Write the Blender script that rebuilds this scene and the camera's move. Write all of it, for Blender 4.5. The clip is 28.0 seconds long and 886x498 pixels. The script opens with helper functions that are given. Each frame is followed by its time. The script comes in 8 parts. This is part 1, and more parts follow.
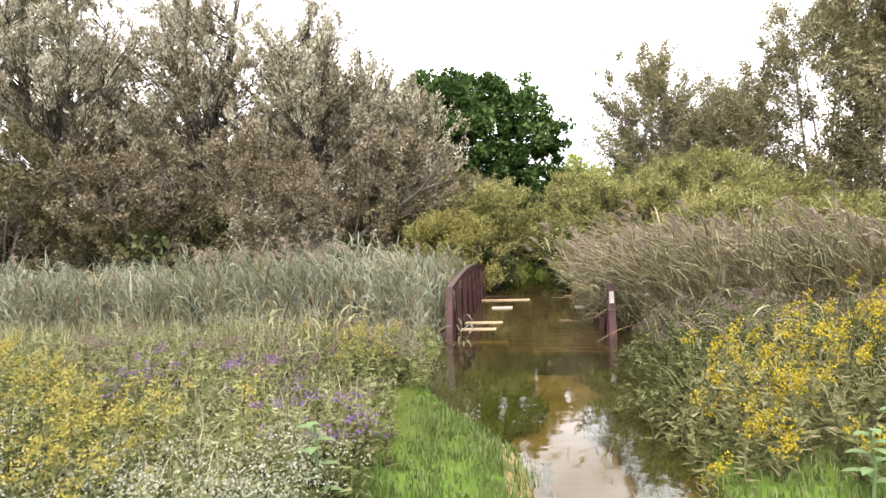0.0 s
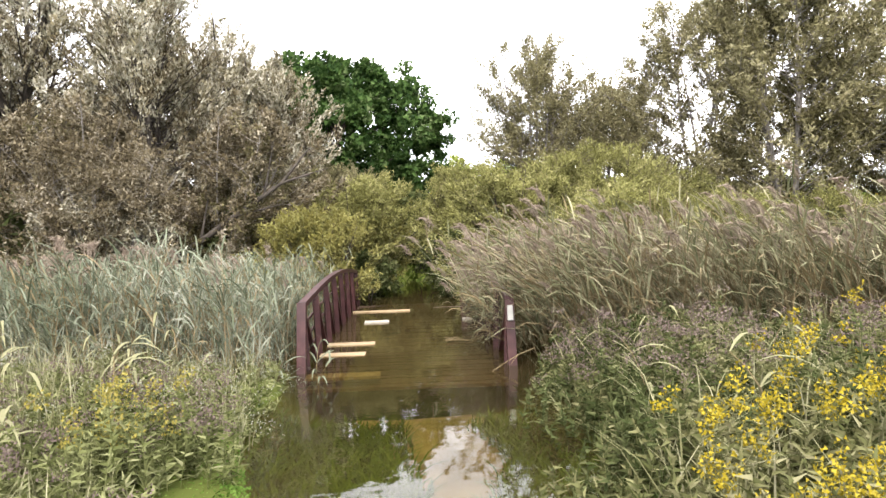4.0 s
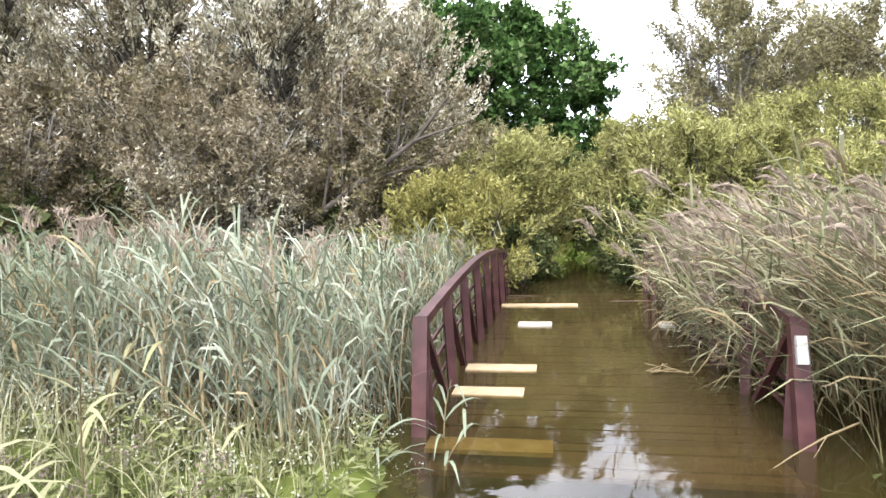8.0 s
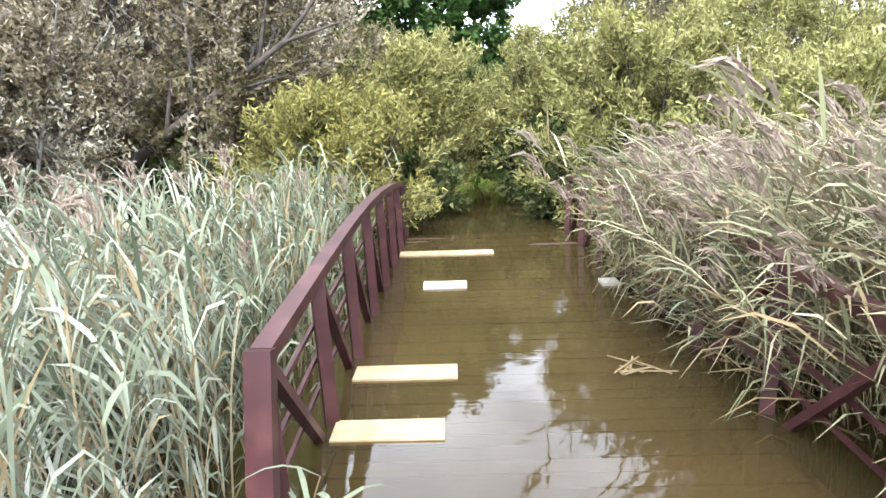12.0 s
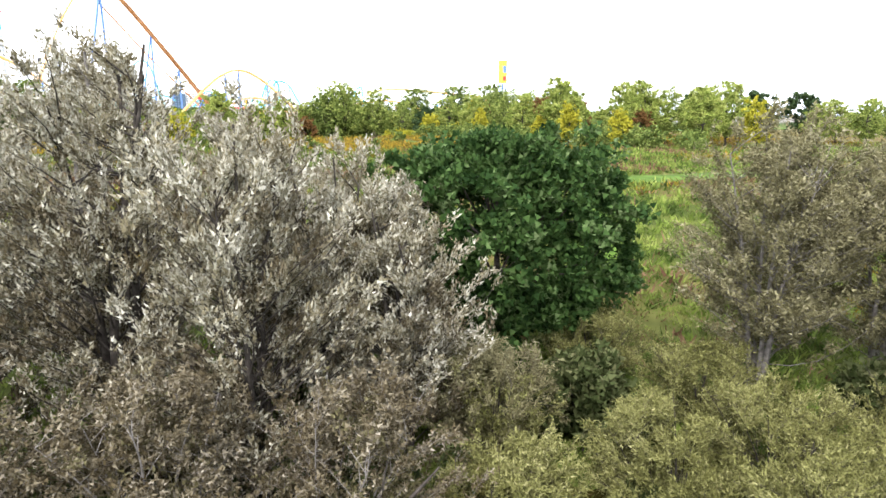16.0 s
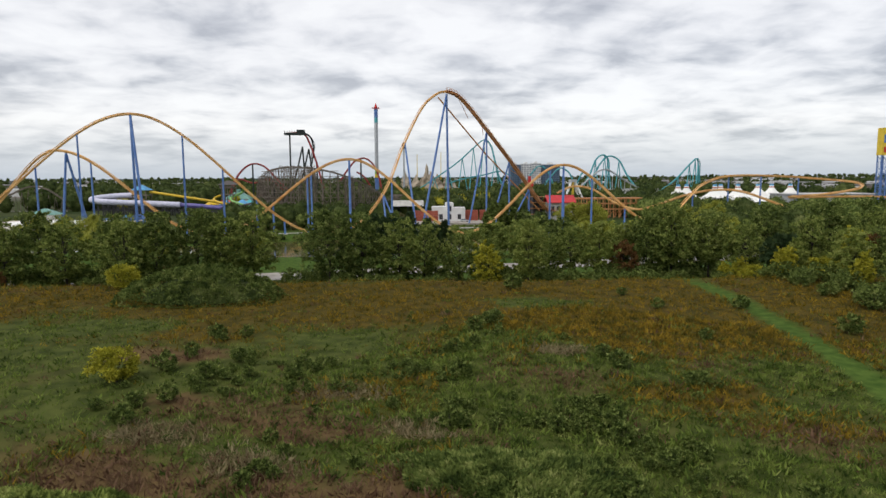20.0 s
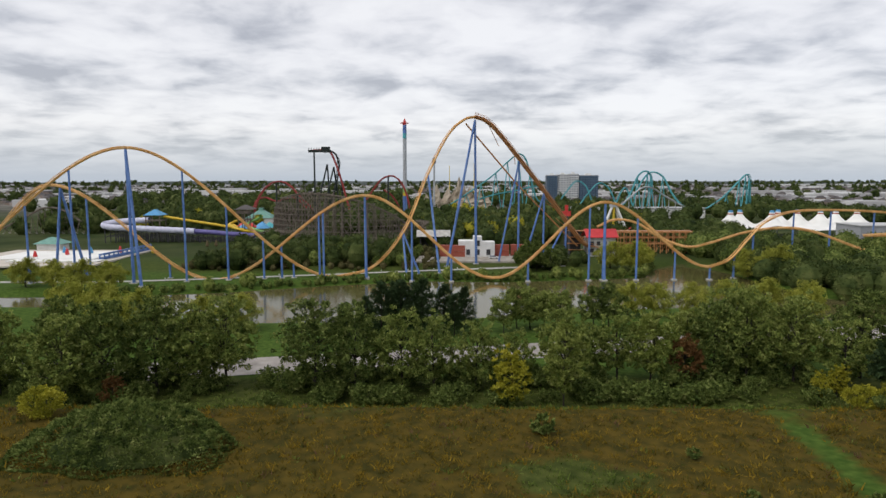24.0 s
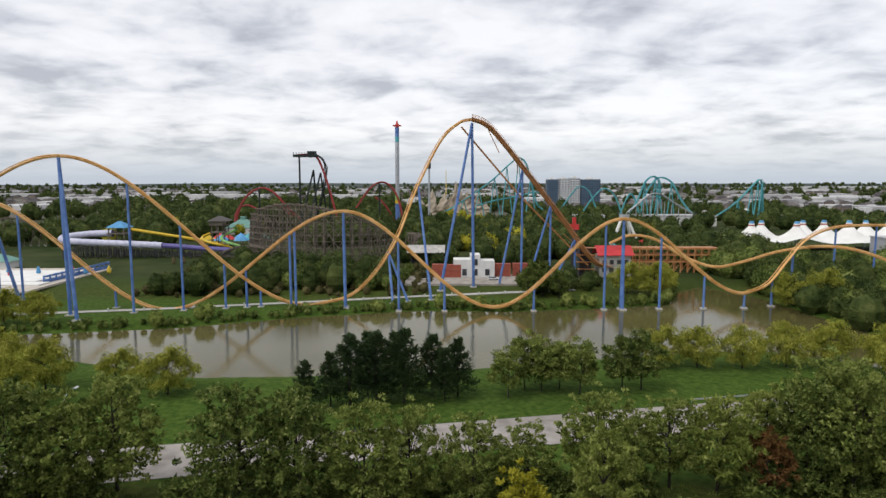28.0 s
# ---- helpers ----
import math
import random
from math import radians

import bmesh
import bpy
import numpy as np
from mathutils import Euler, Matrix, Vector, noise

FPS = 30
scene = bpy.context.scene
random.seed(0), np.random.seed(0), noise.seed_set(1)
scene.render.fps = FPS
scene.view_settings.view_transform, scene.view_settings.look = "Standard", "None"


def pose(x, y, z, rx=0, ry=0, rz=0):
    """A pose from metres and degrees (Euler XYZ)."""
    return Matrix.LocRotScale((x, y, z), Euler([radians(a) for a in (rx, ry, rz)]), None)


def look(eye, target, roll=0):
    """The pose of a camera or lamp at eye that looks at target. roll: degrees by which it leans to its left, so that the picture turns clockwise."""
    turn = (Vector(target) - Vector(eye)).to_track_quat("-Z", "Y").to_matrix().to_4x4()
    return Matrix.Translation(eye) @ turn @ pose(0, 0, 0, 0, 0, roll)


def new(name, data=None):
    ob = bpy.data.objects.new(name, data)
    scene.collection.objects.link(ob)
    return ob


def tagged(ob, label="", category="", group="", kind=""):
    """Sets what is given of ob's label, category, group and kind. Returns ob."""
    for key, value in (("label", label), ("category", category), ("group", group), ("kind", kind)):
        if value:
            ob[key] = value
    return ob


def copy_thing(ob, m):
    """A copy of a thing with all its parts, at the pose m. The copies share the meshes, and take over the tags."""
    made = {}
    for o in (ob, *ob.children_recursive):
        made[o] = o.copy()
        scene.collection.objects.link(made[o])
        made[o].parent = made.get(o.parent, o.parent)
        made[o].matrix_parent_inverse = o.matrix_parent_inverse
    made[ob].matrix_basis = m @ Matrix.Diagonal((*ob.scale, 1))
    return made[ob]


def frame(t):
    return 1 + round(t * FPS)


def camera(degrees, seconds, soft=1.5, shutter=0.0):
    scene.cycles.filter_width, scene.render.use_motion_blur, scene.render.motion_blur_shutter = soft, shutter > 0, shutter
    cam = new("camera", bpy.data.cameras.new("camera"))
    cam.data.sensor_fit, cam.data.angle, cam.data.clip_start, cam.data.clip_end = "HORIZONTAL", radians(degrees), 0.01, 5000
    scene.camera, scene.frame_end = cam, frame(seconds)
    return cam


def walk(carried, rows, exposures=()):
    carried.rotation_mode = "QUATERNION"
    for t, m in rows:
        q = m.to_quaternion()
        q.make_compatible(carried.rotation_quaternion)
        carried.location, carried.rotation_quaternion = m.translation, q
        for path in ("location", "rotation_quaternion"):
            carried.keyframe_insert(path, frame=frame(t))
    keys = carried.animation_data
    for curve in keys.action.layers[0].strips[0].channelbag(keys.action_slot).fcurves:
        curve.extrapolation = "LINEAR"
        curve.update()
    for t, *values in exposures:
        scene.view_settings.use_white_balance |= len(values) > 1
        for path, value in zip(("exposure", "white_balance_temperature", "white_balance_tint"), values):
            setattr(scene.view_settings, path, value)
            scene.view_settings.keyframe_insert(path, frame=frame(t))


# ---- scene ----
cam = camera(69.7, 28.0)
# seconds, eye x, y, z, heading, pitch, lean
ROWS = [
    (0, 0.41, -0.18, 1.87, 7.75, -1.14, -1.75),
    (0.5, 0.50, -0.06, 1.99, 3.86, -1.55, -1.75),
    (1, 0.52, 0.21, 2.01, -1.28, -1.76, -1.75),
    (1.5, 0.47, 0.60, 1.96, -2.16, -1.62, -1.75),
    (2, 0.46, 0.97, 1.92, -2.13, -1.53, -1.75),
    (2.5, 0.49, 1.29, 1.91, -3.97, -1.52, -1.75),
    (4.5, 0.49, 2.95, 1.80, -2.11, -1.15, -1.75),
    (5, 0.47, 3.39, 1.80, 0.47, -0.97, -1.75),
    (5.5, 0.44, 3.81, 1.81, 10.15, -0.75, -1.75),
    (6, 0.40, 4.24, 1.80, 15.61, -0.52, -1.75),
    (6.5, 0.35, 4.70, 1.81, 15.60, -0.47, -1.75),
    (7, 0.28, 5.19, 1.81, 14.45, -0.70, -1.75),
    (7.5, 0.18, 5.71, 1.82, 13.97, -2.07, -1.75),
    (8, 0.08, 6.23, 1.82, 10.42, -3.60, -1.75),
    (8.5, -0.02, 6.72, 1.83, 9.27, -5.03, -1.75),
    (9, -0.11, 7.18, 1.84, 6.82, -6.40, -1.75),
    (9.5, -0.18, 7.58, 1.83, 3.93, -7.81, -1.75),
    (10, -0.22, 7.93, 1.83, 1.32, -9.21, -1.75),
    (10.5, -0.23, 8.25, 1.83, 1.06, -10.59, -1.75),
    (11, -0.22, 8.53, 1.84, 0.95, -10.64, -1.75),
    (11.5, -0.21, 8.71, 1.86, 0.97, -10.87, -1.75),
    (13.5, -0.13, 8.72, 2.07, 0.79, -11.33, -1.75),
    (14, -0.07, 8.91, 2.93, 0.44, -11.12, -1.00),
    (14.5, -0.21, 9.00, 4.76, -0.28, -11.18, -0.39),
    (15, -0.10, 9.13, 6.74, 0.99, -11.19, -0.21),
    (15.5, 0.11, 9.24, 8.81, 7.27, -11.42, -0.04),
    (16, 0.14, 9.73, 11.04, 12.29, -11.87, -0.02),
    (16.5, -0.07, 11.18, 13.05, 16.66, -11.92, -0.24),
    (17, -0.44, 13.29, 14.92, 19.55, -11.99, -0.17),
    (17.5, -0.95, 15.76, 16.79, 23.49, -12.05, -0.26),
    (18, -1.74, 18.40, 18.69, 27.90, -10.76, -0.35),
    (18.5, -2.87, 21.28, 20.51, 32.00, -8.94, -0.26),
    (19, -4.11, 24.34, 22.32, 35.10, -7.15, -0.30),
    (19.5, -5.43, 27.50, 24.15, 38.42, -6.57, -0.32),
    (20, -6.90, 30.70, 25.97, 41.08, -6.56, -0.28),
    (20.5, -8.70, 33.85, 27.80, 41.48, -6.57, -0.15),
    (21, -10.71, 37.08, 29.62, 42.01, -6.59, -0.06),
    (21.5, -12.73, 40.40, 31.39, 42.79, -6.58, -0.04),
    (23.5, -21.61, 52.99, 38.44, 44.26, -6.43, -0.06),
    (24, -23.95, 56.06, 39.93, 44.28, -6.42, -0.02),
    (24.5, -26.40, 59.07, 41.11, 44.29, -6.40, -0.03),
    (25, -28.89, 62.04, 41.91, 44.27, -6.37, -0.09),
    (25.5, -31.42, 65.02, 42.20, 44.27, -6.38, -0.08),
    (26, -34.05, 68.11, 42.15, 44.26, -6.37, -0.01),
    (26.5, -36.84, 71.33, 42.15, 44.23, -6.40, 0.03),
    (27, -39.99, 74.84, 42.41, 44.20, -6.39, 0.02),
    (27.5, -43.47, 78.67, 42.90, 44.14, -6.32, 0.03),
    (28, -47.13, 82.73, 43.49, 44.09, -6.27, -0.03),
]
EXPOSURES = [(0.0, 2.72, 6850, 15), (5.0, 2.85, 6650, 13), (8.0, 3.15, 6250, 12), (11.0, 3.4, 6100, 11), (14.0, 3.4, 5750, 10), (15.0, 3.5, 5950, 11), (16.0, 2.5, 6300, 12), (17.0, 1.55, 6350, 12), (18.0, 0.9, 6450, 12), (19.0, 0.48, 6500, 12), (20.0, 0.28, 6500, 11), (24.0, 0.18, 6450, 12), (28.0, 0.28, 6450, 12)]
walk(cam, [(t, pose(x, y, z, 90 + pitch, 0, yaw) @ pose(0, 0, 0, 0, 0, lean)) for t, x, y, z, yaw, pitch, lean in ROWS], EXPOSURES)

# ---- sky and sun ----
world = bpy.data.worlds.new("overcast_sky")
scene.world = world
world.use_nodes = True
wt = world.node_tree
wt.nodes.clear()


def wn(kind, **values):
    node = wt.nodes.new(kind)
    for key, value in values.items():
        node.inputs[key].default_value = value
    return node


out = wt.nodes.new("ShaderNodeOutputWorld")
back = wt.nodes.new("ShaderNodeBackground")
sky = wt.nodes.new("ShaderNodeTexSky")
sky.sky_type, sky.sun_disc = "NISHITA", False
sky.sun_elevation, sky.sun_rotation = radians(52), radians(187)
coords = wt.nodes.new("ShaderNodeTexCoord")
split = wt.nodes.new("ShaderNodeSeparateXYZ")
wt.links.new(coords.outputs["Generated"], split.inputs[0])


def wmath(op, a, b, clamp=False):
    node = wt.nodes.new("ShaderNodeMath")
    node.operation, node.use_clamp = op, clamp
    for socket, value in zip(node.inputs, (a, b)):
        if isinstance(value, (int, float)):
            socket.default_value = value
        else:
            wt.links.new(value, socket)
    return node.outputs[0]


# a sheet of rolling cloud overhead, its rows closing up towards the horizon
lift = wmath("ADD", wmath("MAXIMUM", split.outputs["Z"], 0.0), 0.17)
flat = wt.nodes.new("ShaderNodeCombineXYZ")
wt.links.new(wmath("DIVIDE", split.outputs["X"], lift), flat.inputs[0])
wt.links.new(wmath("DIVIDE", split.outputs["Y"], lift), flat.inputs[1])
turned = wt.nodes.new("ShaderNodeMapping")
turned.inputs["Location"].default_value = (3.1, 1.7, 0.4)
turned.inputs["Rotation"].default_value = (0, 0, radians(-44))
wt.links.new(flat.outputs[0], turned.inputs[0])
masses = wn("ShaderNodeTexNoise", Scale=1.3, Detail=3.0, Roughness=0.5, Distortion=0.0)
wt.links.new(turned.outputs[0], masses.inputs["Vector"])
puffs = wn("ShaderNodeTexNoise", Scale=3.7, Detail=7.0, Roughness=0.52, Distortion=0.25)
wt.links.new(turned.outputs[0], puffs.inputs["Vector"])
cover = wmath("ADD", wmath("MULTIPLY", masses.outputs["Fac"], 0.42), wmath("MULTIPLY", puffs.outputs["Fac"], 0.58))
ramp = wt.nodes.new("ShaderNodeValToRGB")
ramp.color_ramp.elements[0].position, ramp.color_ramp.elements[0].color = 0.36, (0.43, 0.44, 0.47, 1)
ramp.color_ramp.elements[1].position, ramp.color_ramp.elements[1].color = 0.61, (0.86, 0.86, 0.856, 1)
for at, tone in ((0.42, (0.56, 0.57, 0.595, 1)), (0.47, (0.68, 0.685, 0.7, 1)), (0.53, (0.79, 0.79, 0.796, 1))):
    step = ramp.color_ramp.elements.new(at)
    step.color = tone
wt.links.new(cover, ramp.inputs[0])
low = wt.nodes.new("ShaderNodeMix")
low.data_type = "RGBA"
low.inputs["B"].default_value = (0.47, 0.53, 0.60, 1)
wt.links.new(wmath("SUBTRACT", 1.0, wmath("MULTIPLY", split.outputs["Z"], 14.0, True), True), low.inputs["Factor"])
wt.links.new(ramp.outputs[0], low.inputs["A"])
dim = wt.nodes.new("ShaderNodeVectorMath")
dim.operation = "SCALE"
dim.inputs["Scale"].default_value = 0.02
wt.links.new(sky.outputs[0], dim.inputs[0])
total = wt.nodes.new("ShaderNodeVectorMath")
total.operation = "ADD"
wt.links.new(low.outputs["Result"], total.inputs[0])
wt.links.new(dim.outputs[0], total.inputs[1])
wt.links.new(total.outputs[0], back.inputs["Color"])
back.inputs["Strength"].default_value = 0.85
wt.links.new(back.outputs[0], out.inputs[0])

sun = new("sun", bpy.data.lights.new("sun", "SUN"))
sun.data.energy, sun.data.angle, sun.data.color = 1.5, radians(40), (1.0, 0.96, 0.9)
sun.matrix_world = look((0, 0, 100), (10, 78, 0))

# ---- materials ----
def mat(name, colors, scale=4.0, rough=0.7, metal=0.0, bump=0.0, bump_scale=40.0, island=False, through_light=0.0, detail=6.0, objects=False, specular=0.3, single=0.6):
    """A surface whose colour wanders between the given colours, by noise, by piece or by thing."""
    m = bpy.data.materials.new(name)
    m.use_nodes = True
    nt = m.node_tree
    shader = nt.nodes["Principled BSDF"]
    shader.inputs["Roughness"].default_value = rough
    shader.inputs["Metallic"].default_value = metal
    shader.inputs["Specular IOR Level"].default_value = specular
    where = nt.nodes.new("ShaderNodeTexCoord")
    noise_node = nt.nodes.new("ShaderNodeTexNoise")
    noise_node.inputs["Scale"].default_value = scale
    noise_node.inputs["Detail"].default_value = detail
    nt.links.new(where.outputs["Object"], noise_node.inputs["Vector"])
    fac = noise_node.outputs["Fac"]
    spread = nt.nodes.new("ShaderNodeMapRange")
    spread.inputs["From Min"].default_value, spread.inputs["From Max"].default_value = 0.3, 0.7
    nt.links.new(fac, spread.inputs["Value"])
    fac = spread.outputs[0]
    extra = None
    if island:
        extra = nt.nodes.new("ShaderNodeNewGeometry").outputs["Random Per Island"]
    elif objects:
        extra = nt.nodes.new("ShaderNodeObjectInfo").outputs["Random"]
    if extra is not None:
        blend = nt.nodes.new("ShaderNodeMath")
        blend.operation = "MULTIPLY_ADD"
        blend.inputs[1].default_value = single
        half = nt.nodes.new("ShaderNodeMath")
        half.operation = "MULTIPLY"
        half.inputs[1].default_value = 1 - single
        nt.links.new(fac, half.inputs[0])
        nt.links.new(extra, blend.inputs[0])
        nt.links.new(half.outputs[0], blend.inputs[2])
        fac = blend.outputs[0]
    ramp = nt.nodes.new("ShaderNodeValToRGB")
    while len(ramp.color_ramp.elements) < len(colors):
        ramp.color_ramp.elements.new(0.5)
    for n, (element, color) in enumerate(zip(ramp.color_ramp.elements, colors)):
        element.position = n / max(1, len(colors) - 1)
        element.color = color if len(color) == 4 else (*color, 1)
    nt.links.new(fac, ramp.inputs[0])
    nt.links.new(ramp.outputs[0], shader.inputs["Base Color"])
    if bump:
        fine = nt.nodes.new("ShaderNodeTexNoise")
        fine.inputs["Scale"].default_value = bump_scale
        fine.inputs["Detail"].default_value = 4.0
        nt.links.new(where.outputs["Object"], fine.inputs["Vector"])
        relief = nt.nodes.new("ShaderNodeBump")
        relief.inputs["Strength"].default_value = bump
        nt.links.new(fine.outputs["Fac"], relief.inputs["Height"])
        nt.links.new(relief.outputs[0], shader.inputs["Normal"])
    if through_light:
        glow = nt.nodes.new("ShaderNodeBsdfTranslucent")
        nt.links.new(ramp.outputs[0], glow.inputs["Color"])
        mix = nt.nodes.new("ShaderNodeMixShader")
        mix.inputs[0].default_value = through_light
        nt.links.new(shader.outputs[0], mix.inputs[1])
        nt.links.new(glow.outputs[0], mix.inputs[2])
        nt.links.new(mix.outputs[0], nt.nodes["Material Output"].inputs[0])
    return m


def leafy(name, *colors, gloss=0.7, clump=0.6, single=0.6):
    return mat(name, colors, scale=clump, rough=gloss, island=True, through_light=0.24, specular=0.06, single=single)


# Wide leaf tone ranges also imitate highlights, lit tops and shade between leaves.
SAGE = leafy("sage_willow_leaf", (0.04, 0.036, 0.016), (0.105, 0.096, 0.046), (0.178, 0.163, 0.09), (0.28, 0.262, 0.175))
MAUVE = leafy("faded_aster_head", (0.065, 0.0488, 0.0423), (0.111, 0.0845, 0.0748), (0.163, 0.13, 0.117))
SILVER = leafy("silver_leaf", (0.052, 0.04, 0.02), (0.155, 0.135, 0.083), (0.31, 0.295, 0.23), (0.52, 0.505, 0.44))
BROWN_LEAF = leafy("tan_brown_leaf", (0.0186, 0.0136, 0.00682), (0.0651, 0.0508, 0.0267), (0.149, 0.127, 0.0837), (0.31, 0.279, 0.229))
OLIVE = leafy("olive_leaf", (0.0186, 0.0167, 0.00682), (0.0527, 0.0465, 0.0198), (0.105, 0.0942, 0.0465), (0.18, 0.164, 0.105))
MAPLE = leafy("maple_leaf", (0.005, 0.013, 0.0035), (0.018, 0.041, 0.01), (0.045, 0.082, 0.021), (0.15, 0.19, 0.09), clump=0.9, single=0.5)
WILLOW = leafy("willow_leaf", (0.036, 0.036, 0.011), (0.112, 0.113, 0.034), (0.192, 0.188, 0.072), (0.3, 0.285, 0.145))
GOLD_WILLOW = leafy("yellowing_willow_leaf", (0.0594, 0.0528, 0.0119), (0.125, 0.115, 0.0297), (0.191, 0.178, 0.066), (0.158, 0.165, 0.0594))
WOOD = leafy("deep_wood_leaf", (0.008, 0.016, 0.005), (0.033, 0.052, 0.014), (0.08, 0.105, 0.03), (0.17, 0.185, 0.065), clump=0.22, single=0.38)
DEEP = leafy("dark_green_leaf", (0.006, 0.013, 0.004), (0.05, 0.078, 0.017), (0.155, 0.195, 0.048), (0.34, 0.36, 0.13), clump=0.8, single=0.34)
MID = leafy("green_leaf", (0.011, 0.021, 0.006), (0.088, 0.122, 0.026), (0.22, 0.262, 0.062), (0.4, 0.415, 0.15), clump=0.8, single=0.34)
LIGHT = leafy("light_green_leaf", (0.028, 0.045, 0.008), (0.13, 0.17, 0.033), (0.245, 0.28, 0.067), (0.39, 0.405, 0.155), clump=0.45, single=0.38)
YELLOW = leafy("yellow_green_leaf", (0.055, 0.066, 0.009), (0.22, 0.22, 0.02), (0.38, 0.35, 0.035), (0.48, 0.45, 0.08), clump=0.5, single=0.38)
WEEPING = leafy("weeping_willow_leaf", (0.06, 0.075, 0.009), (0.2, 0.22, 0.03), (0.34, 0.345, 0.06), (0.5, 0.49, 0.13), clump=0.5, single=0.38)
OLIVE_SCRUB = leafy("olive_scrub_leaf", (0.03, 0.032, 0.012), (0.075, 0.072, 0.028), (0.13, 0.115, 0.05), (0.17, 0.16, 0.06), clump=0.3, single=0.4)
PINE = leafy("pine_needle", (0.02, 0.038, 0.015), (0.035, 0.06, 0.023), (0.06, 0.085, 0.033))
RUST = leafy("rusty_leaf", (0.06, 0.04, 0.014), (0.11, 0.06, 0.02), (0.16, 0.08, 0.03), (0.09, 0.08, 0.025))
BARK = mat("bark", ((0.014, 0.0112, 0.0084), (0.0315, 0.0259, 0.021), (0.056, 0.0476, 0.0392)), 6, 0.9, bump=0.6, bump_scale=25)
GREY_BARK = mat("grey_bark", ((0.063, 0.0574, 0.0518), (0.119, 0.108, 0.098), (0.189, 0.175, 0.161)), 6, 0.9, bump=0.5, bump_scale=25)
REED = leafy("reed_leaf", (0.0264, 0.033, 0.0172), (0.0792, 0.0937, 0.0594), (0.155, 0.172, 0.125), (0.277, 0.284, 0.238))
REED_DRY = leafy("dry_reed_leaf", (0.036, 0.042, 0.02), (0.115, 0.12, 0.065), (0.22, 0.215, 0.135), (0.34, 0.31, 0.22))
BRAMBLE = leafy("bramble_leaf", (0.0124, 0.0186, 0.00558), (0.0322, 0.0434, 0.0136), (0.0682, 0.0775, 0.031), (0.149, 0.143, 0.0744))
PALE_GOLD = leafy("pale_goldenrod_flower", (0.136, 0.116, 0.0204), (0.197, 0.17, 0.0408), (0.245, 0.218, 0.0748))
STRAW = leafy("straw", (0.0858, 0.066, 0.0297), (0.152, 0.119, 0.066), (0.218, 0.178, 0.112))
PLUME = leafy("reed_plume", (0.112, 0.0858, 0.066), (0.178, 0.142, 0.112), (0.251, 0.211, 0.172))
GRASS = leafy("grass_blade", (0.0217, 0.0403, 0.00868), (0.0496, 0.0775, 0.0198), (0.093, 0.124, 0.0434), (0.149, 0.161, 0.0744))
DROWNED = leafy("drowned_grass_blade", (0.031, 0.062, 0.00992), (0.062, 0.112, 0.0186), (0.105, 0.161, 0.0372))
SEDGE = leafy("wild_grass", (0.0396, 0.0396, 0.0158), (0.119, 0.119, 0.0581), (0.205, 0.201, 0.119), (0.29, 0.277, 0.191))
HERB = leafy("herb_leaf", (0.0186, 0.0229, 0.00744), (0.057, 0.0645, 0.0229), (0.118, 0.118, 0.0527), (0.211, 0.198, 0.118))
HERB_PALE = leafy("pale_herb_leaf", (0.0264, 0.033, 0.00924), (0.0825, 0.0937, 0.033), (0.152, 0.162, 0.0726), (0.251, 0.247, 0.152))
GOLDENROD = leafy("goldenrod_flower", (0.136, 0.102, 0.00544), (0.218, 0.17, 0.0122), (0.272, 0.224, 0.034))
ASTER = leafy("purple_aster_petal", (0.066, 0.033, 0.0924), (0.099, 0.0561, 0.132), (0.145, 0.099, 0.178))
WHITE_ASTER = leafy("white_aster_petal", (0.14, 0.147, 0.098), (0.21, 0.217, 0.168), (0.294, 0.294, 0.252))
MILKWEED = leafy("milkweed_leaf", (0.0594, 0.099, 0.0396), (0.099, 0.145, 0.066), (0.145, 0.185, 0.099))
MEADOW_GREEN = leafy("meadow_grass_tuft", (0.011, 0.02, 0.005), (0.045, 0.075, 0.013), (0.15, 0.2, 0.038), (0.26, 0.265, 0.09), clump=0.7, single=0.22)
MEADOW_GOLD = leafy("fading_goldenrod", (0.03, 0.032, 0.007), (0.09, 0.075, 0.013), (0.235, 0.155, 0.017), (0.34, 0.225, 0.027), clump=0.75, single=0.22)
MEADOW_RUST = leafy("rust_brown_weed", (0.034, 0.024, 0.013), (0.095, 0.052, 0.03), (0.185, 0.115, 0.07), (0.1, 0.085, 0.03), clump=0.7, single=0.25)
MEADOW_PALE = leafy("pale_dry_grass", (0.11, 0.085, 0.04), (0.2, 0.16, 0.085), (0.29, 0.245, 0.145))

MAROON = mat("maroon_paint", ((0.0172, 0.00396, 0.00462), (0.0297, 0.00792, 0.00858), (0.0495, 0.0185, 0.0172)), 5, 0.45, bump=0.08, bump_scale=60)
DECK = mat("wet_old_decking", ((0.031, 0.0161, 0.0112), (0.0558, 0.0329, 0.0229), (0.0806, 0.0533, 0.0391)), 7, 0.5, bump=0.4, bump_scale=30, objects=True)
NEW_WOOD = mat("new_pine_board", ((0.173, 0.122, 0.0648), (0.216, 0.158, 0.09), (0.252, 0.194, 0.122)), 6, 0.6, bump=0.2, bump_scale=40)
PALE_WOOD = mat("bleached_board", ((0.216, 0.194, 0.158), (0.274, 0.252, 0.216)), 6, 0.6, bump=0.2)
WHITE_TAG = mat("white_reflector", ((0.216, 0.216, 0.202), (0.274, 0.274, 0.259)), 6, 0.4)
ORANGE = mat("orange_track_paint", ((0.52, 0.26, 0.075), (0.66, 0.37, 0.13), (0.72, 0.45, 0.19)), 0.3, 0.45)
